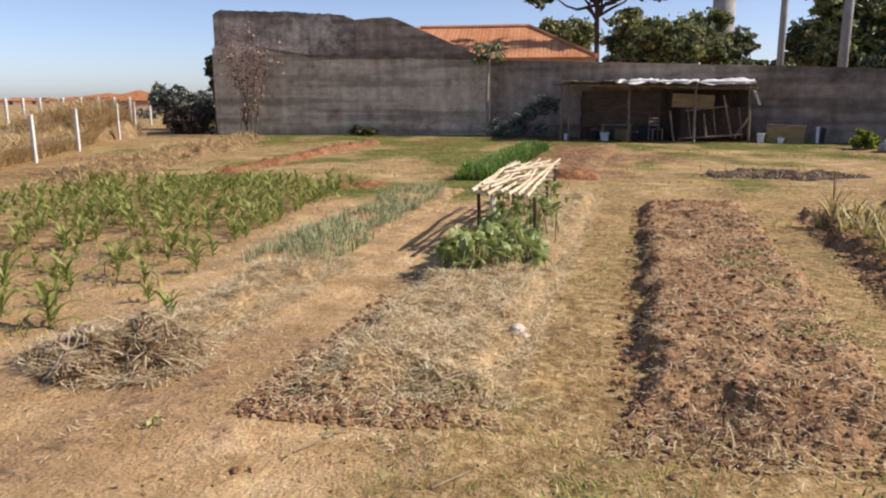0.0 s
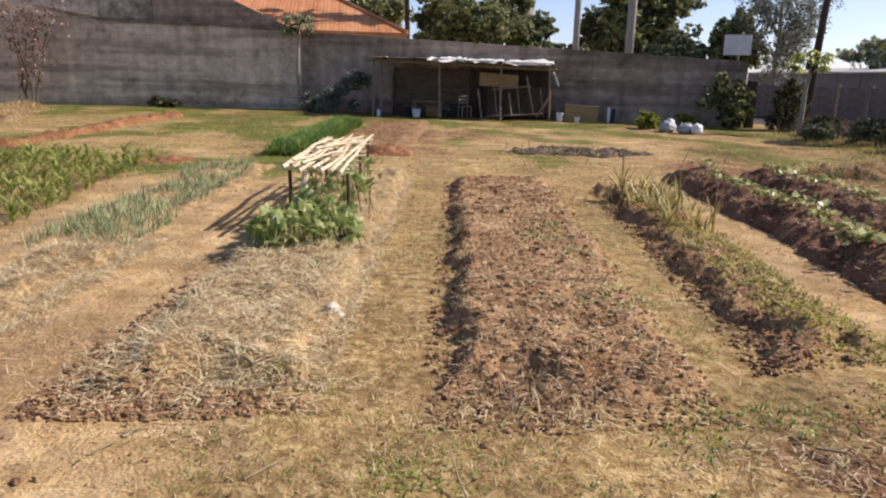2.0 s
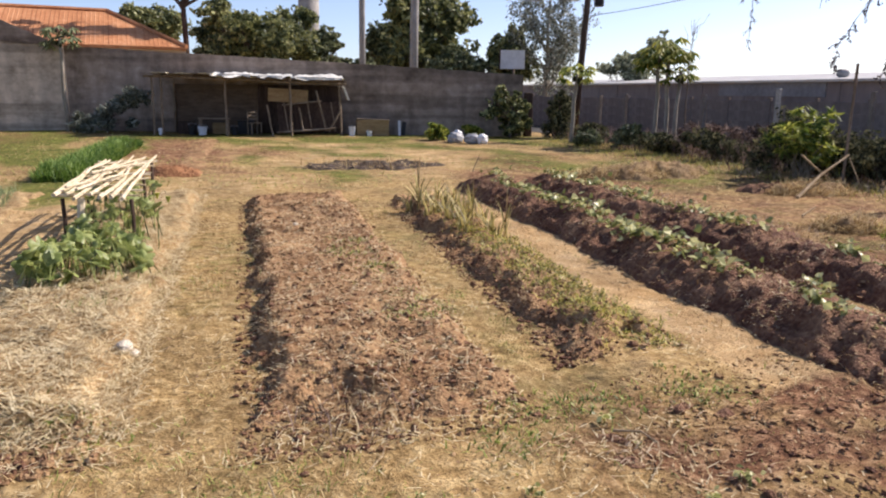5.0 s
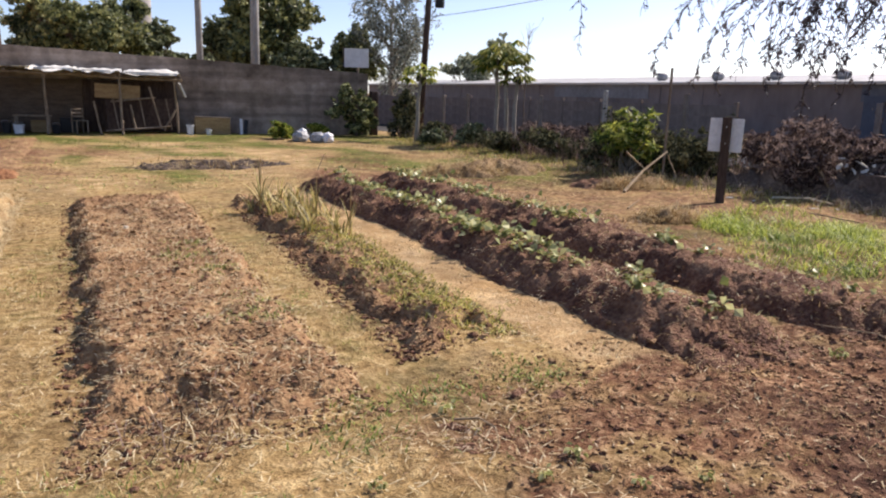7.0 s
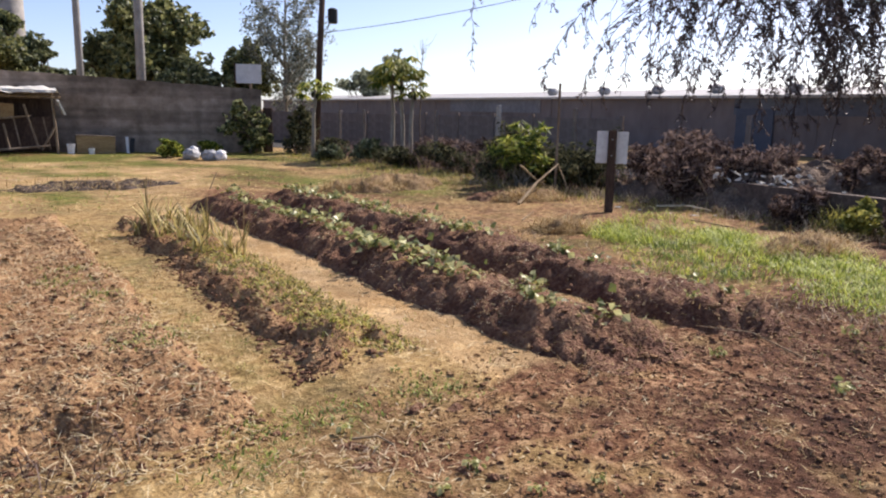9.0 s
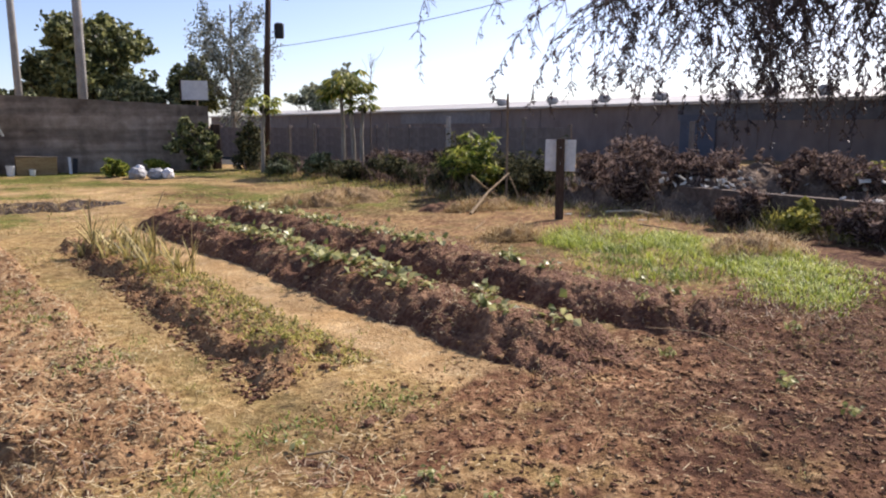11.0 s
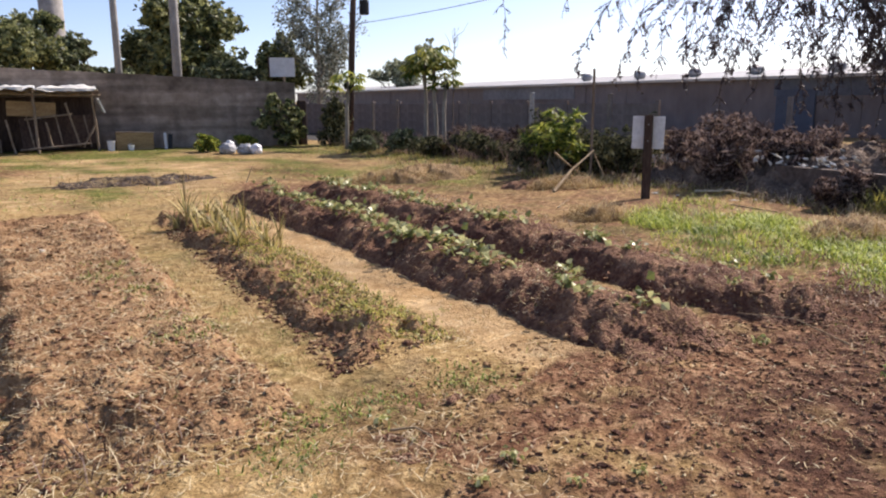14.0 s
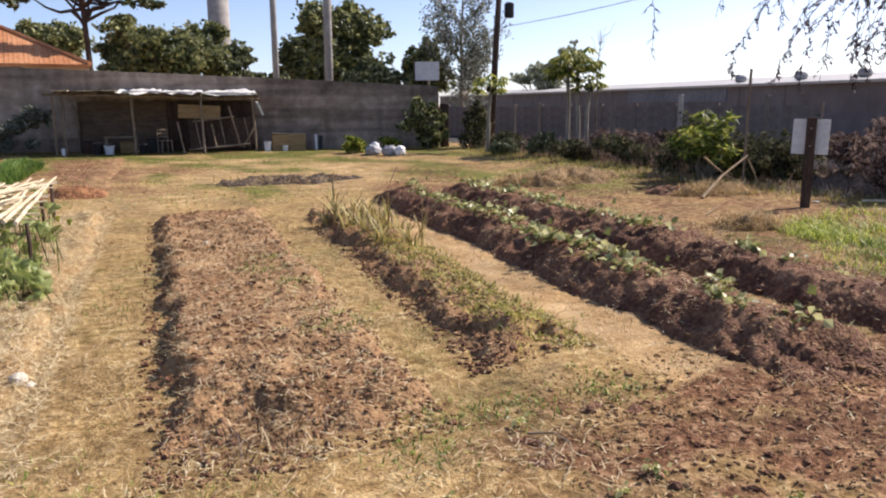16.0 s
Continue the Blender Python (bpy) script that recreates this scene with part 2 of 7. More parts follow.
def wall_render(name, stops, streak, rough_scale=0.35):
    """Old cement render: large blotches, runs of dirt down the face and fine grit."""
    m = mat(name, stops, scale=rough_scale, fine=2.6, bump=0.35, bump_scale=30, stretch=(1, 1, 1.2), spread=0.0, depth=0.012)
    n, l = m.node_tree.nodes, m.node_tree.links
    for q in n:
        if q.type == "TEX_NOISE":
            q.inputs["Detail"].default_value, q.inputs["Roughness"].default_value = 9, 0.66
        elif q.type == "VALTORGB":
            for e in q.color_ramp.elements:
                e.position = 0.5 + (e.position - 0.5) * 0.92
    p = n["Principled BSDF"]
    src = p.inputs["Base Color"].links[0].from_socket
    co = n.new("ShaderNodeTexCoord")
    mp = n.new("ShaderNodeMapping")
    mp.inputs["Scale"].default_value = (1.6, 1.6, 0.22)
    l.new(co.outputs["Object"], mp.inputs["Vector"])
    t = n.new("ShaderNodeTexNoise")
    t.inputs["Scale"].default_value = 1.5
    t.inputs["Detail"].default_value = 5
    l.new(mp.outputs["Vector"], t.inputs["Vector"])
    r = n.new("ShaderNodeValToRGB")
    r.color_ramp.elements[0].position, r.color_ramp.elements[0].color = 0.38, (*[1 - streak] * 3, 1)
    r.color_ramp.elements[1].position, r.color_ramp.elements[1].color = 0.62, (1.1, 1.1, 1.1, 1)
    l.new(t.outputs["Fac"], r.inputs["Fac"])
    mp2 = n.new("ShaderNodeMapping")
    mp2.inputs["Scale"].default_value = (0.06, 0.06, 1.0)
    l.new(co.outputs["Object"], mp2.inputs["Vector"])
    t2 = n.new("ShaderNodeTexNoise")
    t2.inputs["Scale"].default_value = 2.2
    t2.inputs["Detail"].default_value = 3
    l.new(mp2.outputs["Vector"], t2.inputs["Vector"])
    r2 = n.new("ShaderNodeValToRGB")
    r2.color_ramp.elements[0].position, r2.color_ramp.elements[0].color = 0.38, (0.66, 0.645, 0.635, 1)
    r2.color_ramp.elements[1].position, r2.color_ramp.elements[1].color = 0.54, (1.12, 1.11, 1.10, 1)
    l.new(t2.outputs["Fac"], r2.inputs["Fac"])
    out = src
    for q in (r, r2):
        x = n.new("ShaderNodeMix")
        x.data_type, x.blend_type = "RGBA", "MULTIPLY"
        x.inputs[0].default_value = 1.0
        l.new(out, x.inputs[6])
        l.new(q.outputs["Color"], x.inputs[7])
        out = x.outputs[2]
    l.new(out, p.inputs["Base Color"])
    return m


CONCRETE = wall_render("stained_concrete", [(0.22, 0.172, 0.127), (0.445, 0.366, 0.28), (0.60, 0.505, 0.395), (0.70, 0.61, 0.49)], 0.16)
# Dark render; on wall_east it also puts the turned face's shade into colour.
CONCRETE_B = wall_render("dark_shaded_concrete", [(0.12, 0.09, 0.07), (0.235, 0.183, 0.143), (0.34, 0.272, 0.22), (0.45, 0.37, 0.305)], 0.2)
CONCRETE_D = wall_render("weathered_upper_wall", [(0.07, 0.055, 0.044), (0.24, 0.2, 0.165), (0.46, 0.40, 0.335), (0.68, 0.61, 0.53)], 0.3, 0.3)
CEMENT = mat("cement_post", [(0.42, 0.39, 0.33), (0.62, 0.59, 0.52), (0.74, 0.71, 0.65)], scale=5, fine=40, bump=0.3, spread=0.2)
DULLPOST = mat("dull_post", [(0.12, 0.095, 0.08), (0.18, 0.148, 0.125), (0.25, 0.21, 0.18)], scale=5, fine=40, bump=0.3, spread=0.2)
POLE = mat("concrete_pole", [(0.2, 0.19, 0.175), (0.31, 0.295, 0.275), (0.4, 0.385, 0.36)], scale=2, fine=20, bump=0.2, spread=0.1)
TILE = mat("clay_tile", [(0.33, 0.135, 0.06), (0.47, 0.205, 0.092), (0.56, 0.29, 0.15)], scale=0.7, fine=5, bump=0.3, spread=0.45)
PLASTER = mat("plaster", [(0.45, 0.40, 0.33), (0.58, 0.53, 0.45), (0.66, 0.62, 0.55)], scale=1, fine=20, bump=0.2, spread=0)
TARP = mat("white_tarp", [(0.40, 0.385, 0.34), (0.60, 0.585, 0.53), (0.73, 0.72, 0.67)], scale=2, fine=9, bump=0.4, spread=0.25, rough=0.7)
PLASTIC = mat("white_plastic", [(0.55, 0.55, 0.56), (0.74, 0.74, 0.75), (0.82, 0.82, 0.83)], scale=4, fine=20, bump=0.2, spread=0.15, rough=0.45, spec=0.5)
BOARD = mat("white_board", [(0.50, 0.50, 0.51), (0.62, 0.62, 0.63), (0.70, 0.70, 0.71)], scale=3, fine=18, bump=0.08, spread=0.1, rough=0.6)
# Board brown that holds the shade inside the shed.
SHADEBOARD = mat("shade_board", [(0.07, 0.048, 0.034), (0.12, 0.085, 0.06), (0.18, 0.13, 0.092)], scale=2, fine=14, bump=0.3, stretch=(1, 1, 4), spread=0.2)
PLY = mat("plywood", [(0.20, 0.13, 0.062), (0.30, 0.20, 0.10), (0.40, 0.29, 0.155)], scale=2, fine=14, bump=0.2, stretch=(1, 1, 4), spread=0.2)
SHEET = mat("factory_sheet", [(0.13, 0.112, 0.112), (0.175, 0.153, 0.153), (0.22, 0.195, 0.195)], scale=0.25, fine=2.0, bump=0.1, stretch=(1, 1, 0.5), spread=0.25, rough=0.7)
FACTORY_ROOF = mat("factory_roof", [(0.36, 0.35, 0.33), (0.46, 0.45, 0.43), (0.54, 0.53, 0.51)], scale=0.5, fine=6, bump=0.2, spread=0.1, rough=0.6)
ZINC = mat("zinc", [(0.22, 0.22, 0.22), (0.34, 0.34, 0.34), (0.45, 0.45, 0.45)], scale=4, fine=20, bump=0.1, spread=0.2, rough=0.45, metal=0.6)
ASPHALT = mat("asphalt", [(0.035, 0.034, 0.033), (0.055, 0.053, 0.05), (0.08, 0.077, 0.07)], scale=1, fine=40, bump=0.3, spread=0)
RUBBER = mat("black_plastic", [(0.02, 0.02, 0.021), (0.035, 0.035, 0.037)], scale=4, fine=30, bump=0.2, spread=0.1, rough=0.5)
STONE = mat("pale_stone", [(0.30, 0.25, 0.18), (0.50, 0.44, 0.34), (0.66, 0.60, 0.50)], scale=12, fine=60, bump=0.4, spread=0.3)
PANEL = mat("panel_wall", [(0.16, 0.124, 0.104), (0.215, 0.168, 0.142), (0.28, 0.225, 0.19)], scale=0.5, fine=6, bump=0.2, spread=0.12, stretch=(1, 1, 0.5))
# Stained concrete, made darker by shade put into the base colour.
ROADWALL = mat("stained_shaded_wall", [(0.055, 0.04, 0.034), (0.115, 0.086, 0.072), (0.20, 0.155, 0.13)], scale=1.2, fine=12, bump=0.5, spread=0.0)
# Bank earth darkened: the shade under the brush is in its colour.
SHADESOIL = mat("shaded_bank", [(0.08, 0.055, 0.042), (0.16, 0.115, 0.085), (0.29, 0.215, 0.155)], scale=2, fine=18, bump=1.0, spread=0, depth=0.05)
LITTER = mat("leaf_litter", [(0.05, 0.028, 0.015), (0.13, 0.075, 0.04), (0.26, 0.16, 0.085)], scale=2, fine=8, bump=0, spread=0.9)
BRICK = mat("house_wall", [(0.26, 0.13, 0.08), (0.38, 0.22, 0.15), (0.5, 0.36, 0.28)], scale=0.6, fine=8, bump=0.2, spread=0.5)
BLUE = mat("faded_blue_sheet", [(0.07, 0.085, 0.12), (0.10, 0.12, 0.165)], scale=2, fine=10, bump=0.2, spread=0.1, rough=0.6)


# ---------------------------------------------------------------- mesh tools
class Build:
    """Collects vertices and faces for one mesh."""

    def __init__(self):
        self.v, self.f, self.n = [], [], 0

    def add(self, verts, faces):
        k = self.n
        self.v.extend(verts)
        self.f.extend([tuple(i + k for i in f) for f in faces])
        self.n += len(verts)
        return self

    def box(self, c, s, m=None, bevel=0.0):
        x, y, z = s[0] / 2, s[1] / 2, s[2] / 2
        b = min(bevel, x * 0.6, y * 0.6, z * 0.6)
        if b <= 0:
            vs = [Vector((i * x, j * y, k * z)) for i in (-1, 1) for j in (-1, 1) for k in (-1, 1)]
            fs = [(0, 1, 3, 2), (4, 6, 7, 5), (0, 4, 5, 1), (2, 3, 7, 6), (0, 2, 6, 4), (1, 5, 7, 3)]
        else:
            bm = bmesh.new()
            bmesh.ops.create_cube(bm, size=1)
            for w in bm.verts:
                w.co = Vector((w.co.x * 2 * x, w.co.y * 2 * y, w.co.z * 2 * z))
            bmesh.ops.bevel(bm, geom=list(bm.edges), offset=b, segments=1, affect="EDGES")
            bm.verts.index_update()
            vs = [w.co.copy() for w in bm.verts]
            fs = [tuple(w.index for w in f.verts) for f in bm.faces]
            bm.free()
        off = Vector(c)
        if m is not None:
            vs = [m @ w for w in vs]
        return self.add([w + off for w in vs], fs)

    def tube(self, pts, radii, sides=7, caps=True):
        pts = [Vector(p) for p in pts]
        if not hasattr(radii, "__len__"):
            radii = [radii] * len(pts)
        vs, fs = [], []
        for i, p in enumerate(pts):
            d = (pts[min(i + 1, len(pts) - 1)] - pts[max(i - 1, 0)]).normalized()
            a = d.cross(Vector((0.31, 0.87, 0.39)))
            a = a.normalized() if a.length > 1e-4 else Vector((1, 0, 0))
            b = d.cross(a)
            for k in range(sides):
                w = 2 * math.pi * k / sides
                vs.append(p + (a * math.cos(w) + b * math.sin(w)) * radii[i])
        for i in range(len(pts) - 1):
            for k in range(sides):
                q = (k + 1) % sides
                fs.append((i * sides + k, i * sides + q, (i + 1) * sides + q, (i + 1) * sides + k))
        if caps:
            fs.append(tuple(range(sides - 1, -1, -1)))
            fs.append(tuple((len(pts) - 1) * sides + k for k in range(sides)))
        return self.add(vs, fs)

    def prism(self, outline, m, depth):
        """An outline in the local x, z plane, pushed along y by depth."""
        k = len(outline)
        vs = [m @ Vector((x, 0, z)) for x, z in outline] + [m @ Vector((x, depth, z)) for x, z in outline]
        fs = [tuple(range(k)), tuple(range(2 * k - 1, k - 1, -1))]
        fs += [(i, k + i, k + (i + 1) % k, (i + 1) % k) for i in range(k)]
        return self.add(vs, fs)


def mesh_of(name, b, material, smooth=False):
    me = bpy.data.meshes.new(name)
    me.from_pydata([tuple(v) for v in b.v], [], b.f)
    me.materials.append(material)
    if smooth:
        me.polygons.foreach_set("use_smooth", [True] * len(me.polygons))
    me.update()
    return me


def mesh_np(name, verts, faces, material, smooth=False):
    """A mesh from arrays of vertices and of equal-sided faces."""
    me = bpy.data.meshes.new(name)
    nv, (nf, k) = len(verts), faces.shape
    me.vertices.add(nv)
    me.vertices.foreach_set("co", np.asarray(verts, np.float32).ravel())
    me.loops.add(nf * k)
    me.loops.foreach_set("vertex_index", np.asarray(faces, np.int32).ravel())
    me.polygons.add(nf)
    me.polygons.foreach_set("loop_start", np.arange(0, nf * k, k, dtype=np.int32))
    me.polygons.foreach_set("use_smooth", np.full(nf, smooth))
    me.materials.append(material)
    me.update(calc_edges=True)
    return me


def part(name, b, material, parent=None, label="", smooth=False):
    ob = new(name, mesh_of(name, b, material, smooth))
    ob.parent = parent
    if label:
        tagged(ob, label)
    return ob


def thing(name, label, category, at=(0, 0, 0), rz=0.0, group="", kind=""):
    ob = new(name)
    ob.matrix_world = pose(*at, 0, 0, rz)
    return tagged(ob, label, category, group, kind)


rng = np.random.default_rng(7)


def vnoise(x, y, scale, seed=0):
    """Smooth value noise of -1 to 1 on arrays."""
    x, y = np.asarray(x, float) * scale + 37.3 * seed, np.asarray(y, float) * scale - 19.7 * seed
    xi, yi = np.floor(x).astype(np.int64), np.floor(y).astype(np.int64)
    fx, fy = x - xi, y - yi
    fx, fy = fx * fx * (3 - 2 * fx), fy * fy * (3 - 2 * fy)

    def h(a, b):
        k = (a * 374761393 + b * 668265263 + seed * 69069) & 0x7FFFFFFF
        k = ((k ^ (k >> 13)) * 1274126177) & 0x7FFFFFFF
        return ((k ^ (k >> 16)) & 0xFFFF) / 32767.5 - 1

    return (h(xi, yi) * (1 - fx) + h(xi + 1, yi) * fx) * (1 - fy) + (h(xi, yi + 1) * (1 - fx) + h(xi + 1, yi + 1) * fx) * fy


def smooth_box(a, lo, hi, soft):
    def s(t):
        t = np.clip(t, 0, 1)
        return t * t * (3 - 2 * t)
    return s((a - lo) / soft + 0.5) * s((hi - a) / soft + 0.5)


LEAN = 0.137  # the beds run slightly to the right of straight ahead


def along(x, y):
    return np.asarray(x) - LEAN * np.asarray(y)


def ground_z(x, y):
    x, y = np.asarray(x, float), np.asarray(y, float)
    near = np.clip((45 - np.hypot(x, y)) / 20, 0, 1)
    dug = smooth_box(along(x, y), 2.3, 9.5, 1.2) * smooth_box(y, -3, 3.3, 0.7)
    fine = 0.014 * vnoise(x, y, 6.5, 4) + 0.010 * np.abs(vnoise(x, y, 13, 5)) + 0.35 * (0.010 * vnoise(x, y, 8, 6))
    return near * (0.030 * vnoise(x, y, 0.5, 1) + 0.018 * vnoise(x, y, 1.5, 2) + 0.010 * vnoise(x, y, 3.4, 3) + (0.25 + 1.15 * dug) * fine)


def ground_at(x, y):
    return float(ground_z(x, y))


def blades(name, xyz, length, width, lean, material, droop=0.25, heading=None, kind="stuff", label="", category="", segments=2, parent=None):
    """Thin bent blades that stand at the given points: one mesh."""
    k = len(xyz)
    a = rng.uniform(0, 2 * np.pi, k) if heading is None else heading
    length, width, lean = (np.broadcast_to(np.asarray(q, float), (k,)) for q in (length, width, lean))
    d = np.stack([np.cos(a), np.sin(a), np.zeros(k)], 1)
    s = np.stack([-np.sin(a), np.cos(a), np.zeros(k)], 1) * (width / 2)[:, None]
    up = np.array([0, 0, 1.0])
    pts = []
    for i in range(segments + 1):
        q = i / segments
        ang = lean + droop * q * 2
        step = (np.sin(ang) * length / segments)[:, None] * d + (np.cos(ang) * length / segments)[:, None] * up
        pts.append(xyz if i == 0 else pts[-1] + step)
    rows = []
    for i, p in enumerate(pts[:-1]):
        t = 1 - 0.55 * i / segments
        rows += [p - s * t, p + s * t]
    rows.append(pts[-1])
    per = len(rows)
    v = np.stack(rows, 1).reshape(-1, 3)
    base = np.arange(k)[:, None] * per
    tri = []
    for i in range(segments - 1):
        o = 2 * i
        tri += [(o, o + 1, o + 3), (o, o + 3, o + 2)]
    o = 2 * (segments - 1)
    tri.append((o, o + 1, o + 2))
    f = (base[:, None, :] + np.array(tri)[None]).reshape(-1, 3)
    ob = new(name, mesh_np(name, v, f, material))
    ob.parent = parent
    if parent is None:
        tagged(ob, label, category, kind=kind)
    elif label:
        tagged(ob, label)
    return ob


def leaf_mesh(name, centres, size, material, flat=0.0, aspect=1.6, normal=None):
    """Small pointed leaves, each of two triangles folded along its rib, turned at random."""
    k = len(centres)
    size = np.broadcast_to(np.asarray(size, float), (k,))
    nrm = rng.normal(size=(k, 3))
    nrm[:, 2] += flat
    if normal is not None:
        nrm = nrm * 0.5 + normal
    nrm /= np.linalg.norm(nrm, axis=1)[:, None]
    t = rng.normal(size=(k, 3))
    t -= (t * nrm).sum(1)[:, None] * nrm
    t /= np.linalg.norm(t, axis=1)[:, None]
    b = np.cross(nrm, t)
    L, W = (size * aspect / 2)[:, None], (size / 2)[:, None]
    fold = nrm * (size * 0.16)[:, None]
    v = np.stack([centres - t * L, centres + b * W + fold, centres + t * L, centres - b * W + fold], 1).reshape(-1, 3)
    base = np.arange(k)[:, None] * 4
    f = (base[:, None, :] + np.array([(0, 1, 2), (0, 2, 3)])[None]).reshape(-1, 3)
    return mesh_np(name, v, f, material)


def shell_points(k, blobs, depth=0.35, clump=0):
    """Points in the outer part of several ellipsoids (centre, radii), with gaps."""
    vol = np.array([max(r) ** 2 for _, r in blobs], float)
    which = rng.choice(len(blobs), size=k, p=vol / vol.sum())
    c = np.array([b[0] for b in blobs], float)[which]
    r = np.array([b[1] for b in blobs], float)[which]
    d = rng.normal(size=(k, 3))
    d /= np.linalg.norm(d, axis=1)[:, None]
    q = 1 - depth * rng.random(k) ** 1.5
    p = c + d * r * q[:, None]
    p += 0.14 * r * rng.normal(size=(k, 3))
    if clump:
        # gather the leaves into loose sprays of uneven size
        m = max(20, int(k / clump))
        seat = p[:m] + 0.16 * r[:m] * rng.normal(size=(m, 3))
        w = rng.integers(0, m, k)
        wide = (0.10 + 0.16 * rng.random(m))[w] * np.mean(r[:m], 1)[w]
        p = seat[w] + rng.normal(size=(k, 3)) * wide[:, None] * [1.0, 1.0, 0.75]
    hole = vnoise(p[:, 0] + p[:, 2] * 0.7, p[:, 1] - p[:, 2] * 0.6, 1.6, 9)
    return p[hole > -0.45]


# ---------------------------------------------------------------- ground
def graded(lo, hi, fine_lo, fine_hi, step, grow=1.16):
    mid = list(np.arange(fine_lo, fine_hi, step))
    out, s, x = [], step, fine_hi
    while x < hi:
        out.append(x)
        s *= grow
        x += s
    out.append(hi)
    back, s, x = [], step, fine_lo
    while x > lo:
        s *= grow
        x -= s
        back.append(max(x, lo))
    return np.array(back[::-1] + mid + out)


def quad_grid(X, Y, Z):
    ny, nx = X.shape
    v = np.stack([X, Y, Z], -1).reshape(-1, 3)
    i = np.arange(ny * nx).reshape(ny, nx)
    f = np.stack([i[:-1, :-1], i[:-1, 1:], i[1:, 1:], i[1:, :-1]], -1).reshape(-1, 4)
    return v, f


def build_ground():
    xs = graded(-2500, 2500, -4.5, 8.0, 0.05, 1.05)
    ys = graded(-2500, 2500, 0.6, 9.5, 0.05, 1.05)
    X, Y = np.meshgrid(xs, ys)
    v, f = quad_grid(X, Y, ground_z(X, Y))
    me = mesh_np("ground", v, f, EARTH, True)
    x, y = v[:, 0], v[:, 1]
    u = along(x, y)
    n1, n2 = vnoise(x, y, 0.35, 11), vnoise(x, y, 1.1, 12)
    bare = 0.25 + 0.15 * n1
    bare += 0.55 * smooth_box(x, -5.0, -0.9, 1.5) * smooth_box(y, 1.0, 15, 3) + 0.9 * smooth_box(u, 2.95, 3.65, 0.3) * smooth_box(y, 2.9, 12, 1.5)
    bare += 0.25 * smooth_box(x, -12, -3, 2) * smooth_box(y, 4, 22, 4) + 0.25 * smooth_box(x, 0, 9, 3) * smooth_box(y, 14, 27, 4)
    green = 0.16 + 0.16 * n1 + 0.10 * n2
    green += 0.50 * smooth_box(y, 25.5, 36, 3) * smooth_box(x, -14, 14, 4)
    green += 0.28 * smooth_box(y, 15, 27, 5) * smooth_box(x, -7, 0, 2)
    green += 0.5 * smooth_box(u, 6.7, 10.0, 0.8) * smooth_box(y, 2.3, 6.7, 0.8)
    green += 0.11 * smooth_box(u, 1.3, 2.2, 0.5) * smooth_box(y, 3.5, 11, 2) + 0.06 * smooth_box(x, -3, 2, 1) * smooth_box(y, 1.5, 3.4, 0.6) + 0.16 * smooth_box(u, -0.9, 0.1, 0.5) * smooth_box(y, 5, 10, 2)
    green += 0.25 * smooth_box(x, 8, 16, 3) * smooth_box(y, 10, 25, 4)
    soil = 0.10 + 0.12 * n2
    yy, y = y, y + 0.45 * vnoise(x, y, 1.4, 21) + 0.2 * vnoise(x, y, 3.3, 22)
    soil += 0.58 * smooth_box(u, 1.7, 4.3, 1.3) * smooth_box(y, -1.0, 3.1, 1.0)
    soil += 0.72 * smooth_box(u, 4.0, 9.0, 0.8) * smooth_box(y, -3, 3.1, 1.0) + 0.45 * smooth_box(u, 4.9, 6.6, 0.6) * smooth_box(y, 2.6, 12.5, 1)
    y = yy
    soil += 0.55 * smooth_box(x, 0.4, 2.2, 0.6) * smooth_box(y, 15.5, 27, 2) + 0.25 * smooth_box(x, -7.0, -3.6, 1.0) * smooth_box(y, 4, 15, 2)
    soil += 0.42 * smooth_box(x, 6, 13, 2) * smooth_box(y, 1, 13, 2) + 0.22 * smooth_box(u, -3.2, -2.0, 0.5) * smooth_box(y, 2.4, 5.0, 1)
    soil += (0.26 * vnoise(x, y, 1.3, 18) + 0.34 * vnoise(x, y, 4.1, 19)) * smooth_box(x, 1.5, 6.5, 1) * smooth_box(y, -1, 3.3, 0.6)
    far = smooth_box(y, 12, 34, 5) * smooth_box(x, -16, 16, 5)
    n3 = vnoise(x, y * 0.45, 0.8, 13)
    green += far * (0.12 + 0.50 * n3 + 0.25 * n2)
    soil += far * (0.62 * vnoise(x, y * 0.5, 0.55, 14) + 0.25 * vnoise(x, y, 1.5, 17))
    bare += far * 0.2 * vnoise(x, y, 0.6, 15)
    # Roadside strip: shade behind the brush is put into the ground colour.
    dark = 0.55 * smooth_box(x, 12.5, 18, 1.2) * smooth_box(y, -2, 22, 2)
    # Darker brown over the right foreground.
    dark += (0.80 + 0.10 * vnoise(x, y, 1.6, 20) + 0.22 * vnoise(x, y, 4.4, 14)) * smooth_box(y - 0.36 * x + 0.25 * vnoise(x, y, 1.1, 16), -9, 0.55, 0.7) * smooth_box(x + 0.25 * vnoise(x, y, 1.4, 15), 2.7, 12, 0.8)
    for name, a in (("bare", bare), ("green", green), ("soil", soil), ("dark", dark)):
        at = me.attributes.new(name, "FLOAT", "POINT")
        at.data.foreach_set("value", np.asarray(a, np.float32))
    return tagged(new("ground", me), "dry sandy garden earth with patchy grass", "ground", kind="structure")


build_ground()


TOPS = []


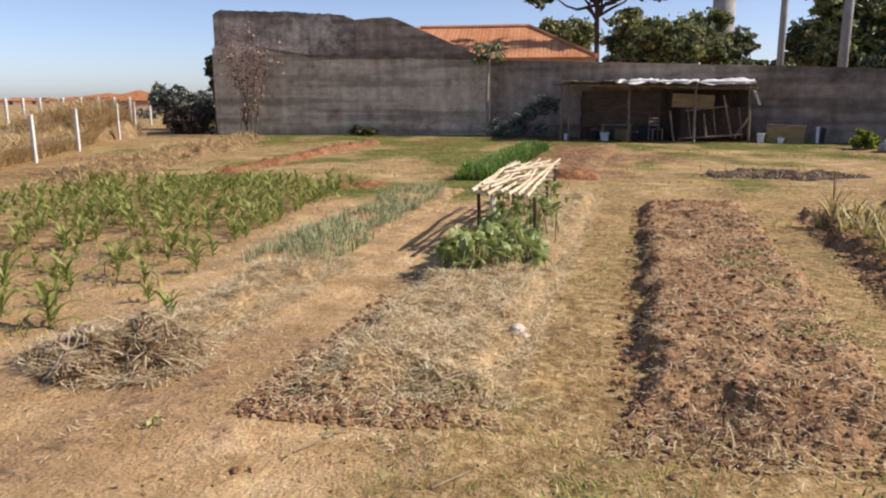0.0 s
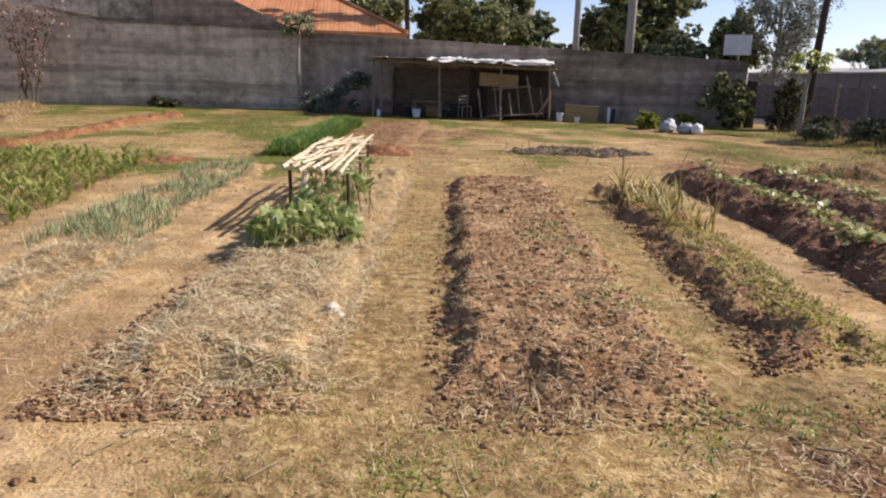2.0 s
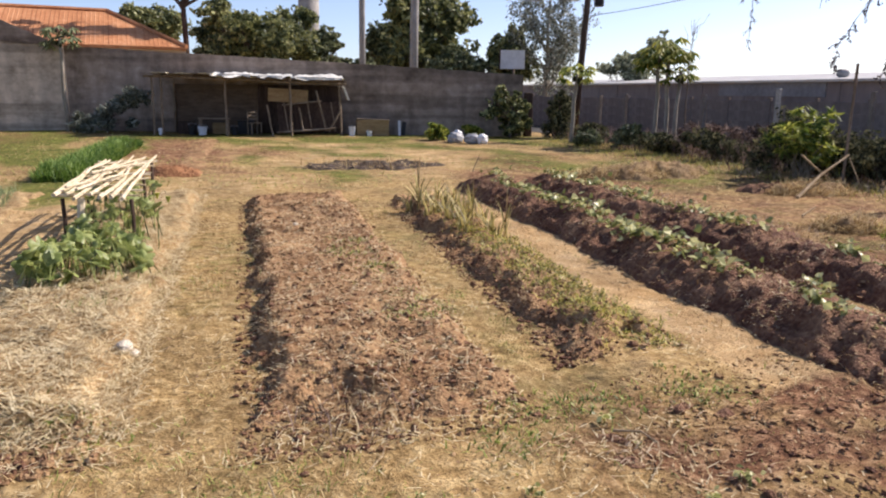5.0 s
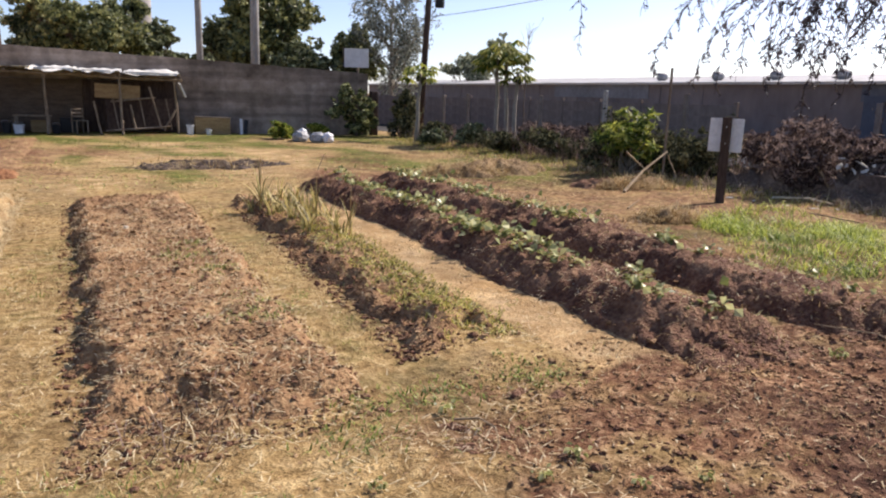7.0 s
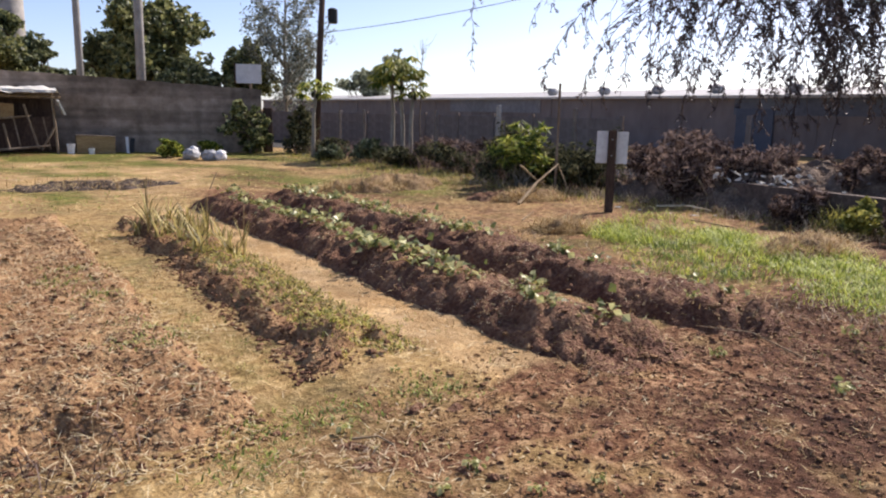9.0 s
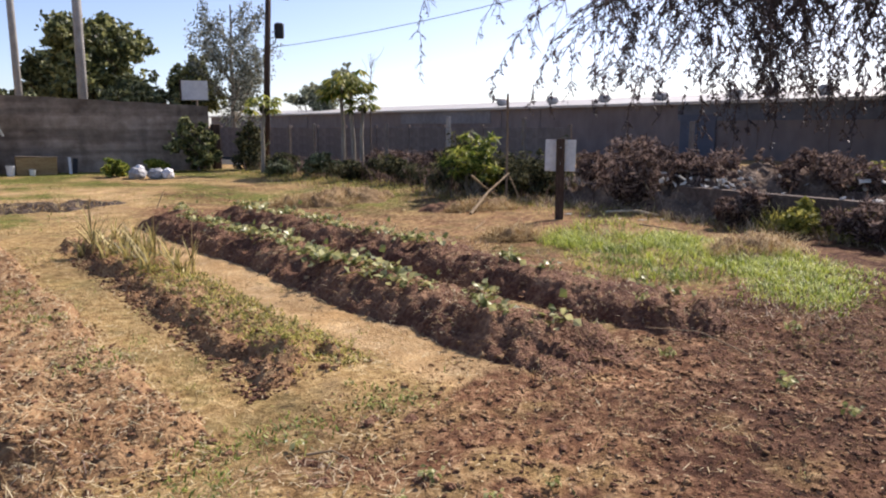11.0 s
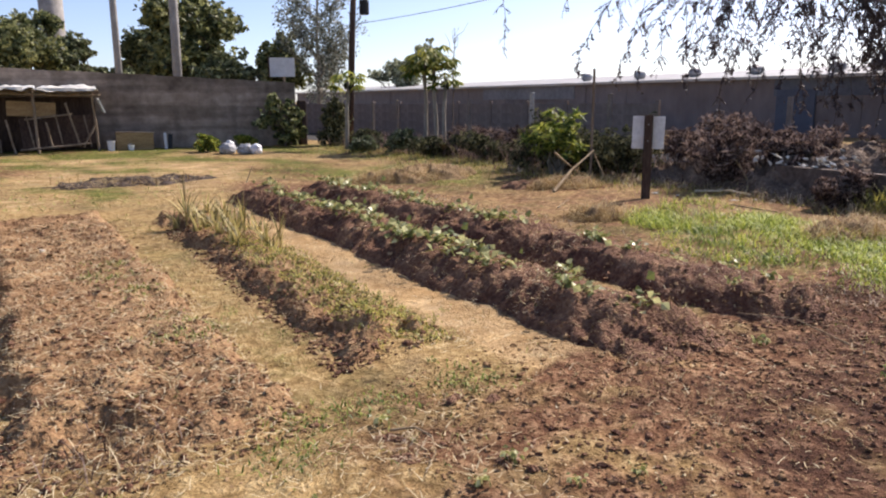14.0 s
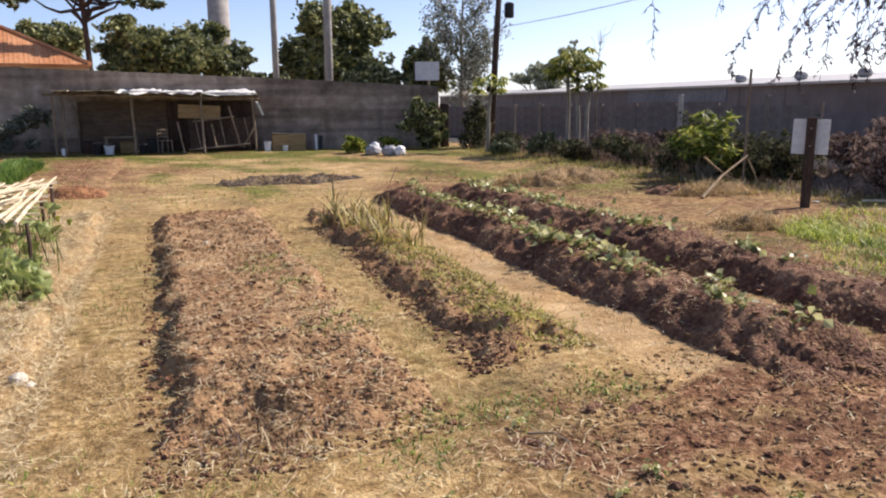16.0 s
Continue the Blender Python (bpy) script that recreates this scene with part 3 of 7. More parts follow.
def bed(name, material, u0, u1, y0, y1, height, label, rough=0.05, step=0.035, peak=False, skew=0.0, category="garden bed", edge=0.26, group="garden beds", taper=1.4, rag=1.0):
    """A raised bed of dug earth along the rows: flat-topped, or ridged."""
    ny, nx = int((y1 - y0 + 0.5) / step), int((u1 - u0 + 0.5) / step)
    U, Y = np.meshgrid(np.linspace(u0 - 0.25, u1 + 0.25, nx), np.linspace(y0 - 0.25, y1 + 0.25, ny))
    X = U + LEAN * Y + skew * (Y - y0)
    wob = 0.11 * vnoise(U * 0, Y, 1.3, 21) + 0.11 * vnoise(U, Y, 3.5, 22) + 0.10 * vnoise(U, Y, 8.0, 29)
    a = np.clip(np.minimum(U - u0, u1 - U) / edge + wob * 2 * rag, -1, 1)
    e = np.clip(np.minimum((Y - y0) / taper, (y1 - Y) / 1.4) / edge + 1.5 * vnoise(U, Y, 2.0, 23) * 0.3, -1, 1)
    k = np.clip(np.minimum(a, e), 0, 1)
    k = k * k * (3 - 2 * k)
    if peak:
        k = np.clip(e, 0, 1) * np.clip(1 - ((U - (u0 + u1) / 2 + 0.45 * rag * wob) / ((u1 - u0) * 0.56)) ** 2, 0, 1) ** 0.85
    lump = 0.5 * vnoise(X, Y, 2.2, 28) + 0.6 * vnoise(X, Y, 5, 24) + 0.7 * np.maximum(vnoise(X, Y, 9, 25), -0.25) - 0.6 * np.maximum(vnoise(X, Y, 12, 26), 0) + 0.3 * vnoise(X, Y, 24, 27)
    Z = ground_z(X, Y) - 0.035 + (height + 0.035) * k + rough * lump * np.clip(k + 0.25, 0, 1) * (1 + 0.9 * np.clip(4 * k * (1 - k), 0, 1))
    Z = np.where(k <= 0, np.minimum(Z, ground_z(X, Y) - 0.02 + 0.03 * lump), Z)
    Z[0], Z[-1], Z[:, 0], Z[:, -1] = (q - 0.06 for q in (Z[0], Z[-1], Z[:, 0], Z[:, -1]))
    v, f = quad_grid(X, Y, Z)
    ob = tagged(new(name, mesh_np(name, v, f, material, True)), label, category, group)

    def top(px, py):
        uu = np.asarray(px) - LEAN * np.asarray(py) - skew * (np.asarray(py) - y0)
        i = np.clip(((np.asarray(py) - (y0 - 0.25)) / (y1 - y0 + 0.5) * (ny - 1)).round().astype(int), 0, ny - 1)
        j = np.clip(((uu - (u0 - 0.25)) / (u1 - u0 + 0.5) * (nx - 1)).round().astype(int), 0, nx - 1)
        return Z[i, j]

    TOPS.append((u0, u1, y0, y1, skew, top))
    return ob


bed_0 = bed("garden_bed", MULCH, -2.04, -0.76, 3.48, 12.6, 0.125, "raised bed mulched with pale cut grass", 0.03, step=0.03, taper=3.2, rag=0.8)
bed_1 = bed("garden_bed", SOIL, -0.13, 1.46, 3.45, 11.7, 0.135, "long raised bed of crumbly brown soil and dry chaff", 0.036, step=0.026, edge=0.24, rag=0.75, taper=2.4)
bed_2 = bed("garden_bed", SOIL, 1.86, 2.84, 3.95, 11.2, 0.125, "narrow raised bed with sparse low weeds", 0.05, step=0.03, skew=0.025, edge=0.34, rag=0.8)
ridge_3 = bed("planting_ridge", RIDGE, 3.55, 4.52, 2.5, 12.2, 0.265, "dark ridge of soil planted with sweet potato", 0.04, peak=True, edge=0.28, step=0.03, taper=1.9, category="ridge", group="planting ridges", rag=0.8)
ridge_4 = bed("planting_ridge", RIDGE, 4.98, 5.92, 2.4, 12.4, 0.255, "dark ridge of soil planted with sweet potato", 0.04, peak=True, edge=0.28, step=0.03, taper=1.9, category="ridge", group="planting ridges", rag=0.8)
bed("tilled_strip", RED_SOIL, -9.75, -8.95, 15.6, 28.0, 0.10, "strip of freshly tilled red earth with clods", 0.07, step=0.07, skew=-0.06, category="tilled strip")
bed("hay_windrow", HAY, -11.9, -10.1, 12.8, 29.5, 0.24, "long windrow of raked brown hay", 0.10, step=0.08, skew=-0.29, category="hay", edge=0.8, rag=1.3)
bed("straw_strip", MULCH, -3.75, -3.0, 4.7, 7.0, 0.08, "low strip covered with cut dry straw", 0.04, category="straw bed")
bed("onion_bed", MULCH, -4.35, -3.1, 7.0, 13.4, 0.03, "flat bed planted with green onions", 0.03, category="garden bed")
bed("herb_bed", SOIL, -3.95, -3.0, 15.2, 24.0, 0.10, "bed under dense dark green herbs", 0.04, step=0.06, category="garden bed")
bed("tilled_strip", SOIL, -1.75, -0.9, 15.4, 27.6, 0.025, "flat strip of bare brown soil", 0.04, step=0.08, category="tilled strip")


def heap_z(X, Y, cx, cy, rx, ry, h, rough, turn=0.0):
    """Height of a rounded, lumpy heap over the plan."""
    c, q = math.cos(radians(turn)), math.sin(radians(turn))
    A, B = ((X - cx) * c + (Y - cy) * q) / rx, (-(X - cx) * q + (Y - cy) * c) / ry
    k = np.clip(1.08 - np.sqrt(A * A + B * B) + 0.22 * vnoise(X, Y, 2.2 / max(rx, ry, 0.5), 31) + 0.12 * vnoise(X, Y, 5, 32), 0, 1)
    return ground_z(X, Y) - 0.05 + (h + 0.05) * k * (2 - k) + rough * (vnoise(X, Y, 6, 33) + np.abs(vnoise(X, Y, 14, 34)) - 0.2) * np.clip(k * 4, 0, 1)


def mound(name, cx, cy, rx, ry, h, material, label, category, rough=0.06, step=0.06, turn=0.0):
    n = max(24, int(2.4 * max(rx, ry) / step))
    A, B = np.meshgrid(np.linspace(-1.25, 1.25, n), np.linspace(-1.25, 1.25, n))
    c, q = math.cos(radians(turn)), math.sin(radians(turn))
    X, Y = cx + A * rx * c - B * ry * q, cy + A * rx * q + B * ry * c
    v, f = quad_grid(X, Y, heap_z(X, Y, cx, cy, rx, ry, h, rough, turn))
    return tagged(new(name, mesh_np(name, v, f, material, True)), label, category)


mound("straw_mound", -2.80, 4.30, 0.60, 0.46, 0.15, HAY, "heap of grey dry straw and weeds on bare earth", "straw heap", 0.10, 0.025)
mound("ash_patch", 5.0, 16.7, 1.75, 0.8, 0.07, ASH, "flat blackened patch of ash and charred stalks", "ash patch", 0.05, 0.04, turn=-8)
mound("hay_mound", 10.1, 13.3, 1.6, 0.85, 0.2, HAY, "low heap of brown hay on dry grass", "hay heap", 0.1)
mound("hay_mound", 8.75, 6.95, 0.55, 0.42, 0.12, HAY, "small heap of pulled dry weeds", "hay heap", 0.09)
mound("hay_mound", 9.9, 3.8, 1.0, 0.5, 0.14, HAY, "grey-brown heap of dry weeds in green grass", "hay heap", 0.1)
mound("hay_mound", 11.3, 9.9, 0.9, 0.5, 0.14, HAY, "thin scatter of hay under crossed sticks", "hay heap", 0.08)
mound("soil_mound", 10.7, 10.4, 0.7, 0.35, 0.10, RIDGE, "low heap of reddish soil", "soil heap", 0.06)
mound("soil_mound", -3.4, 13.9, 0.6, 0.4, 0.06, RED_SOIL, "low heap of red earth beside the rows", "soil heap", 0.06)
mound("soil_mound", 0.6, 16.1, 0.6, 0.9, 0.16, RED_SOIL, "low heap of reddish soil at a strip's end", "soil heap", 0.06)
mound("earth_bank", 14.6, 4.4, 1.7, 5.2, 0.72, SHADESOIL, "dark bank of earth and rubble under brush", "bank", 0.16, 0.09, turn=6)
mound("earth_hump", -19.9, 29.5, 2.0, 5.0, 0.9, HAY, "hump of earth under tall dry grass", "bank", 0.2, 0.15)


# clumps of dug-up roots and dark soil on the near ground
for x, y, rx, ry, turn in ((2.08, 2.95, 0.15, 0.08, -55), (2.02, 2.72, 0.13, 0.08, -60), (2.65, 3.1, 0.15, 0.06, 10), (2.40, 2.38, 0.13, 0.09, 30), (2.8, 2.93, 0.12, 0.07, 0)):
    mound("dug_clump", x, y, rx, ry, 0.022, RIDGE, "small clump of dark dug soil and roots", "soil clump", 0.018, 0.012, turn)


# ---------------------------------------------------------------- boundary walls
def slab(p, q, profile, thick, name, material, label, parent=None):
    """A wall from p to q on the plan whose top follows profile, rows of (share of the length, height)."""
    p, q = Vector((*p, 0)), Vector((*q, 0))
    d = (q - p).normalized()
    m = Matrix(((d.x, -d.y, 0, p.x), (d.y, d.x, 0, p.y), (0, 0, 1, 0), (0, 0, 0, 1)))
    L = (q - p).length
    out = [(0, -0.4)] + [(s * L, z) for s, z in profile] + [(L, -0.4)]
    b = Build().prism(out[::-1], m, thick)
    ob = part(name, b, material, parent)
    return tagged(ob, label, "wall", kind="structure") if parent is None else ob


def ragged(points, step, rough, seed):
    out = []
    xs = [s for s, _ in points]
    zs = [z for _, z in points]
    for s in np.arange(0, 1.0001, step):
        out.append((float(s), float(np.interp(s, xs, zs)) + rough * float(vnoise(s * 60, 0.3, 1.0, seed))))
    return out


# lower wall, gable above and behind it, then the wall that turns away
slab((-15.0, 33.5), (-2.3, 33.7), ragged([(0, 4.05), (0.16, 3.98), (0.3, 3.75), (0.38, 3.55), (1, 3.42)], 0.012, 0.03, 41), 0.22, "wall_north", CONCRETE,
     "tall grey rendered boundary wall with dark stains")
slab((-15.02, 33.62), (-8.4, 33.72), ragged([(0, 5.45), (0.05, 5.62), (0.5, 5.5), (0.9, 5.34), (1, 5.12)], 0.012, 0.035, 42), 0.2,
     "wall_upper", CONCRETE_D, "weathered upper wall with pale patches and a ragged top")
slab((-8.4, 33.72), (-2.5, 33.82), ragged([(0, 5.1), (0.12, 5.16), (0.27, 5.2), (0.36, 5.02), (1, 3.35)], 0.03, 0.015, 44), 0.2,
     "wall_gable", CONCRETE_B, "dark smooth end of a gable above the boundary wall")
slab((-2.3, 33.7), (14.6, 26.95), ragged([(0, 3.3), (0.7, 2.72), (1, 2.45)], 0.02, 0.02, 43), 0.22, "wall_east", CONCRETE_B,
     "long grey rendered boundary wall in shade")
slab((-15.0, 33.72), (-15.0, 45.0), [(0, 3.95), (1, 3.6)], 0.2, "wall_west", CONCRETE, "return of the grey boundary wall")


def capping():
    """Thin uneven courses of render that stand proud on the lower wall, and its crumbling ledge."""
    for z, x0, x1 in ((2.42, -14.9, -11.6), (1.55, -14.9, -8.0), (2.35, -9.5, -3.0)):
        b = Build().box(((x0 + x1) / 2, 33.505 + 0.0157 * ((x0 + x1) / 2 + 15), z), (x1 - x0, 0.012, 0.035), pose(0, 0, 0, 0, 0, 0.9))
        tagged(part("trim", b, CONCRETE), "raised joint of cement on the wall", "trim", kind="structure")
    xs = np.linspace(-12.9, -2.4, 90)
    top = np.interp(xs, [-12.9, -11.2, -10.2, -2.4], [3.97, 3.74, 3.56, 3.42]) + 0.03 * vnoise(xs, xs * 0, 3.0, 46)
    low = top - 0.09 - 0.05 * vnoise(xs, xs * 0, 2.0, 47)
    face = 33.5 + 0.0157 * (xs + 15) - 0.05 - 0.02 * vnoise(xs, xs * 0, 4.0, 48)
    v = np.concatenate([np.stack([xs, face, low], 1), np.stack([xs, face, top], 1), np.stack([xs, face + 0.2, top + 0.01], 1), np.stack([xs, face + 0.2, low], 1)])
    n, f = len(xs), []
    for k in range(4):
        for i in range(n - 1):
            a, c = k * n + i, ((k + 1) % 4) * n + i
            f.append((a, a + 1, c + 1, c))
    tagged(new("trim", mesh_np("trim", v, np.array(f), CONCRETE_B)), "dark crumbling ledge along the wall", "trim", kind="structure")


capping()


# ---------------------------------------------------------------- the house, factory, road and far things
def house():
    h = thing("house", "house with a hipped orange clay tile roof", "house", (-4.6, 50, 0))
    b = Build().box((0, 0, 1.95), (15.4, 9.2, 3.9))
    part("wall", b, PLASTER, h)
    roof = Build()
    x0, x1, y0, y1, z0, z1, rx0, rx1 = -8.1, 7.7, -5.2, 5.2, 3.95, 6.12, -3.4, 3.7
    vs = [Vector(p) for p in ((x0, y0, z0), (x1, y0, z0), (x1, y1, z0), (x0, y1, z0), (rx0, 0, z1), (rx1, 0, z1))]
    low = [p - Vector((0, 0, 0.14)) for p in vs[:4]]
    roof.add(vs + low, [(0, 1, 5, 4), (1, 2, 5), (2, 3, 4, 5), (3, 0, 4), (9, 8, 7, 6), (0, 6, 7, 1), (1, 7, 8, 2), (2, 8, 9, 3), (3, 9, 6, 0)])
    r = part("roof", roof, TILE, h, "orange clay tiles")
    ribs = Build()
    for i in range(70):
        x = x0 + 0.12 + i * 0.23
        top = np.interp(x, [x0, rx0, rx1, x1], [0, 1, 1, 0])
        if top > 0.03:
            a, c = Vector((x, y0, z0)), Vector((x, y0 * (1 - top), z0 + (z1 - z0) * top))
            ribs.tube([a - Vector((0, 0, 0.072)), c - Vector((0, 0, 0.072))], 0.085, 6, False)
    for i in range(44):
        y = y0 + 0.12 + i * 0.23
        top = 1 - abs(y) / y1
        a, c = Vector((x1, y, z0 - 0.062)), Vector((x1 - (x1 - rx1) * top, y, z0 + (z1 - z0) * top - 0.062))
        if top > 0.03:
            ribs.tube([a, c], 0.085, 6, False)
    tagged(part("tile_ribs", ribs, TILE, r), kind="stuff")
    for a, c in (((rx0, 0, z1), (rx1, 0, z1)), ((rx1, 0, z1), (x1, y0, z0)), ((rx1, 0, z1), (x1, y1, z0)), ((rx0, 0, z1), (x0, y0, z0))):
        part("ridge_tile", Build().tube([Vector(a) + Vector((0, 0, 0.05)), Vector(c) + Vector((0, 0, 0.05))], 0.13, 6), TILE, r)


house()

FAC_N = polar(98, 1)
FAC_D = Vector((-FAC_N.y, FAC_N.x, 0))  # runs away to the far left end
FAC_M = Matrix(((FAC_D.x, FAC_N.x, 0, FAC_N.x * 33), (FAC_D.y, FAC_N.y, 0, FAC_N.y * 33), (0, 0, 1, 0), (0, 0, 0, 1)))


def factory():
    f = new("factory")
    f.matrix_world = FAC_M
    tagged(f, "long low factory with grey sheet walls and a pale roof", "factory")
    lo, hi, H = -40.0, 88.0, 2.78
    part("wall", Build().box(((lo + hi) / 2, 9, H / 2 - 0.2), (hi - lo, 18, H + 0.3)), SHEET, f)
    part("roof", Build().add([Vector(p) for p in ((lo, -0.35, H + 0.02), (hi, -0.35, H + 0.02), (hi, 9, H + 0.75), (lo, 9, H + 0.75), (hi, 18.4, H + 0.02), (lo, 18.4, H + 0.02),
                                                  (lo, -0.35, H - 0.12), (hi, -0.35, H - 0.12), (hi, 18.4, H - 0.12), (lo, 18.4, H - 0.12))],
                             [(0, 1, 2, 3), (3, 2, 4, 5), (0, 6, 7, 1), (6, 9, 8, 7), (5, 4, 8, 9), (0, 3, 5, 9, 6), (1, 7, 8, 4, 2)]), FACTORY_ROOF, f, "pale sheet roof")
    part("cladding", Build().box((42.7, -0.03, 2.22), (10.4, 0.06, 0.88)), mat("light_cladding", [(0.15, 0.16, 0.18), (0.20, 0.21, 0.235), (0.25, 0.26, 0.285)], 0.4, 4, bump=0.1, spread=0.1), f, "light grey cladding band")
    part("cladding", Build().box((16.5, -0.03, 2.25), (13.0, 0.06, 0.8)), mat("blue_grey_cladding", [(0.09, 0.10, 0.125), (0.125, 0.14, 0.17), (0.16, 0.18, 0.21)], 0.4, 4, bump=0.1, spread=0.1), f, "blue-grey cladding band")
    part("door", Build().box((21.8, -0.07, 1.1), (2.0, 0.08, 2.1)), BLUE, f, "faded blue sliding door")
    rib = mesh_of("pilaster", Build().box((0, -0.02, H / 2), (0.16, 0.04, H - 0.2)), SHEET)
    for i in range(21):
        ob = new("pilaster", rib)
        ob.parent = f
        ob.location = (lo + 6 * i + 1.5 * math.sin(i * 2.3), 0, 0)


factory()


def turbine():
    v = thing("roof_vent", "round zinc turbine vent on a factory roof", "roof vent", group="turbine vents")
    neck = Build().tube([(0, 0, -0.4), (0, 0, 0.16)], 0.24, 12)
    part("neck", neck, ZINC, v)
    head = Build()
    rows = [(0.2, 0.14), (0.29, 0.2), (0.33, 0.3), (0.335, 0.42), (0.29, 0.53), (0.17, 0.61), (0.03, 0.64)]
    head.tube([(0, 0, z) for _, z in rows], [r for r, _ in rows], 14)
    part("head", head, ZINC, v, smooth=True)
    for i in range(14):
        a = 2 * math.pi * i / 14
        fin = Build().tube([(r * 1.04 * math.cos(a + z), r * 1.04 * math.sin(a + z), z) for r, z in rows[1:-1]], 0.018, 4)
        part("fin", fin, ZINC, v)
    return v


def vents():
    first = turbine()
    done = False
    for b in (50.2, 54.0, 57.8, 61.9, 66.9, 69.2, 72.6, 76.5):
        w = polar(b, 1)
        # where the sight line at this bearing meets the line of vents, 1.6 m behind the eaves
        d = 34.6 / (w.x * FAC_N.x + w.y * FAC_N.y)
        at = pose(*(w * d)[:2], 2.82)
        if done:
            copy_thing(first, at)
        else:
            first.matrix_world = at
            done = True


vents()


def road():
    a, b = Vector((21.5, -40, 0)), Vector((18.6, 60, 0))
    n = Vector((2.6, 0.0, 0))
    vs = [a - n, a + n, b + n, b - n]
    bb = Build().add([Vector((q.x, q.y, 0.012)) for q in vs] + [Vector((q.x, q.y, -0.2)) for q in vs], [(0, 1, 2, 3), (1, 0, 4, 5), (2, 1, 5, 6), (3, 2, 6, 7), (0, 3, 7, 4)])
    tagged(part("road", bb, ASPHALT), "grey asphalt road past the garden", "road", kind="structure")
    w = thing("panel_wall", "low brownish concrete panel wall across the road", "wall", (22.6, 15.6, 0), kind="structure")
    d = (Vector((20.2, 44, 0)) - Vector((22.6, 15.6, 0)))
    L = d.length
    w.matrix_world = Matrix(((d.x / L, -d.y / L, 0, 22.6), (d.y / L, d.x / L, 0, 15.6), (0, 0, 1, 0), (0, 0, 0, 1)))
    post = mesh_of("panel_post", Build().box((0, 0, 0.82), (0.14, 0.14, 1.75), None, 0.01), PANEL)
    slat = [mesh_of("panel", Build().box((0.98, 0, 0), (1.82, 0.05, 0.3945 - 0.0002 * k), None, 0.003), PANEL) for k in range(3)]
    for i in range(int(L / 1.96)):
        ob = new("panel_post", post)
        ob.parent, ob.location = w, (1.96 * i, 0, 0)
        for k in range(4):
            ob = new("panel", slat[(i * 7 + k * 3) % 3])
            ob.parent, ob.location = w, (1.96 * i, 0, 0.2 + 0.395 * k)


road()


def utility_pole(at, h, r0, r1, label, material, tilt=(0, 0)):
    p = thing("utility_pole", label, "utility pole", at)
    top = Vector((tilt[0] * h, tilt[1] * h, h))
    part("shaft", Build().tube([(0, 0, -0.5), top * 0.5, top], [r0, (r0 + r1) / 2, r1], 12), material, p, smooth=True)
    part("crossarm", Build().box(top - Vector((0, 0, 0.5)), (1.8, 0.1, 0.12), None, 0.01), DARKWOOD, p)
    for x in (-0.8, -0.3, 0.3, 0.8):
        part("insulator", Build().tube([top + Vector((x, 0, -0.44)), top + Vector((x, 0, -0.3)), top + Vector((x, 0, -0.24))], [0.05, 0.07, 0.03], 8), CEMENT, p)
    return p, Vector(at) + top


def poles():
    utility_pole(polar(16.42, 44), 12, 0.19, 0.16, "grey concrete utility pole behind the wall", POLE)
    utility_pole(polar(20.2, 44), 12, 0.26, 0.21, "thick grey concrete utility pole behind the wall", POLE, (0.012, 0.0))
    p, top = utility_pole(polar(32.35, 31), 7.2, 0.15, 0.11, "dark leaning wooden power pole with a transformer", DARKWOOD, (0.05, -0.025))
    lamp = Build().tube([top - Vector(p.location) + Vector((0.1, 0, -1.85)), top - Vector(p.location) + Vector((0.45, 0, -1.75))], 0.03, 6)
    arm = part("lamp_arm", lamp, ZINC, p)
    c = top - Vector(p.location) + Vector((0.46, 0, -1.78))
    part("transformer", Build().tube([c + Vector((-0.05, 0, -0.3)), c + Vector((-0.05, 0, -0.26)), c + Vector((-0.05, 0, 0.24)), c + Vector((-0.05, 0, 0.3))], [0.15, 0.2, 0.2, 0.12], 12), RUBBER, arm)

    def cable(a, b, sag, r=0.012):
        pts = []
        for i in range(25):
            q = i / 24
            w = Vector(a).lerp(Vector(b), q)
            w.z -= sag * 4 * q * (1 - q)
            pts.append(w)
        tagged(part("power_cable", Build().tube(pts, r, 5), RUBBER), "thin black overhead power cable", "cable", "power cables")

    cable(top + Vector((0.05, 0, -2.45)), polar(75, 22, 7.4), 0.5)
    cable(top + Vector((-0.2, 0, -0.4)), polar(20.2, 44, 11.6), 0.4)


poles()


def tower():
    t = thing("water_tower", "tall pale concrete water tower behind trees", "water tower", polar(12.6, 85))
    part("shaft", Build().tube([(0, 0, -0.5), (0, 0, 16.2)], [1.15, 1.1], 18), POLE, t, smooth=True)
    part("tank", Build().tube([(0, 0, 16.0), (0, 0, 17.0), (0, 0, 21.0), (0, 0, 21.6)], [1.1, 1.9, 1.9, 1.1], 18), POLE, t, smooth=True)


tower()


# ---------------------------------------------------------------- trees and shrubs
def wiggly(a, b, n, amount):
    a, b = Vector(a), Vector(b)
    pts = []
    for i in range(n + 1):
        q = i / n
        w = a.lerp(b, q)
        if 0 < i < n:
            w += Vector(rng.normal(size=3)) * amount
        pts.append(w)
    return pts


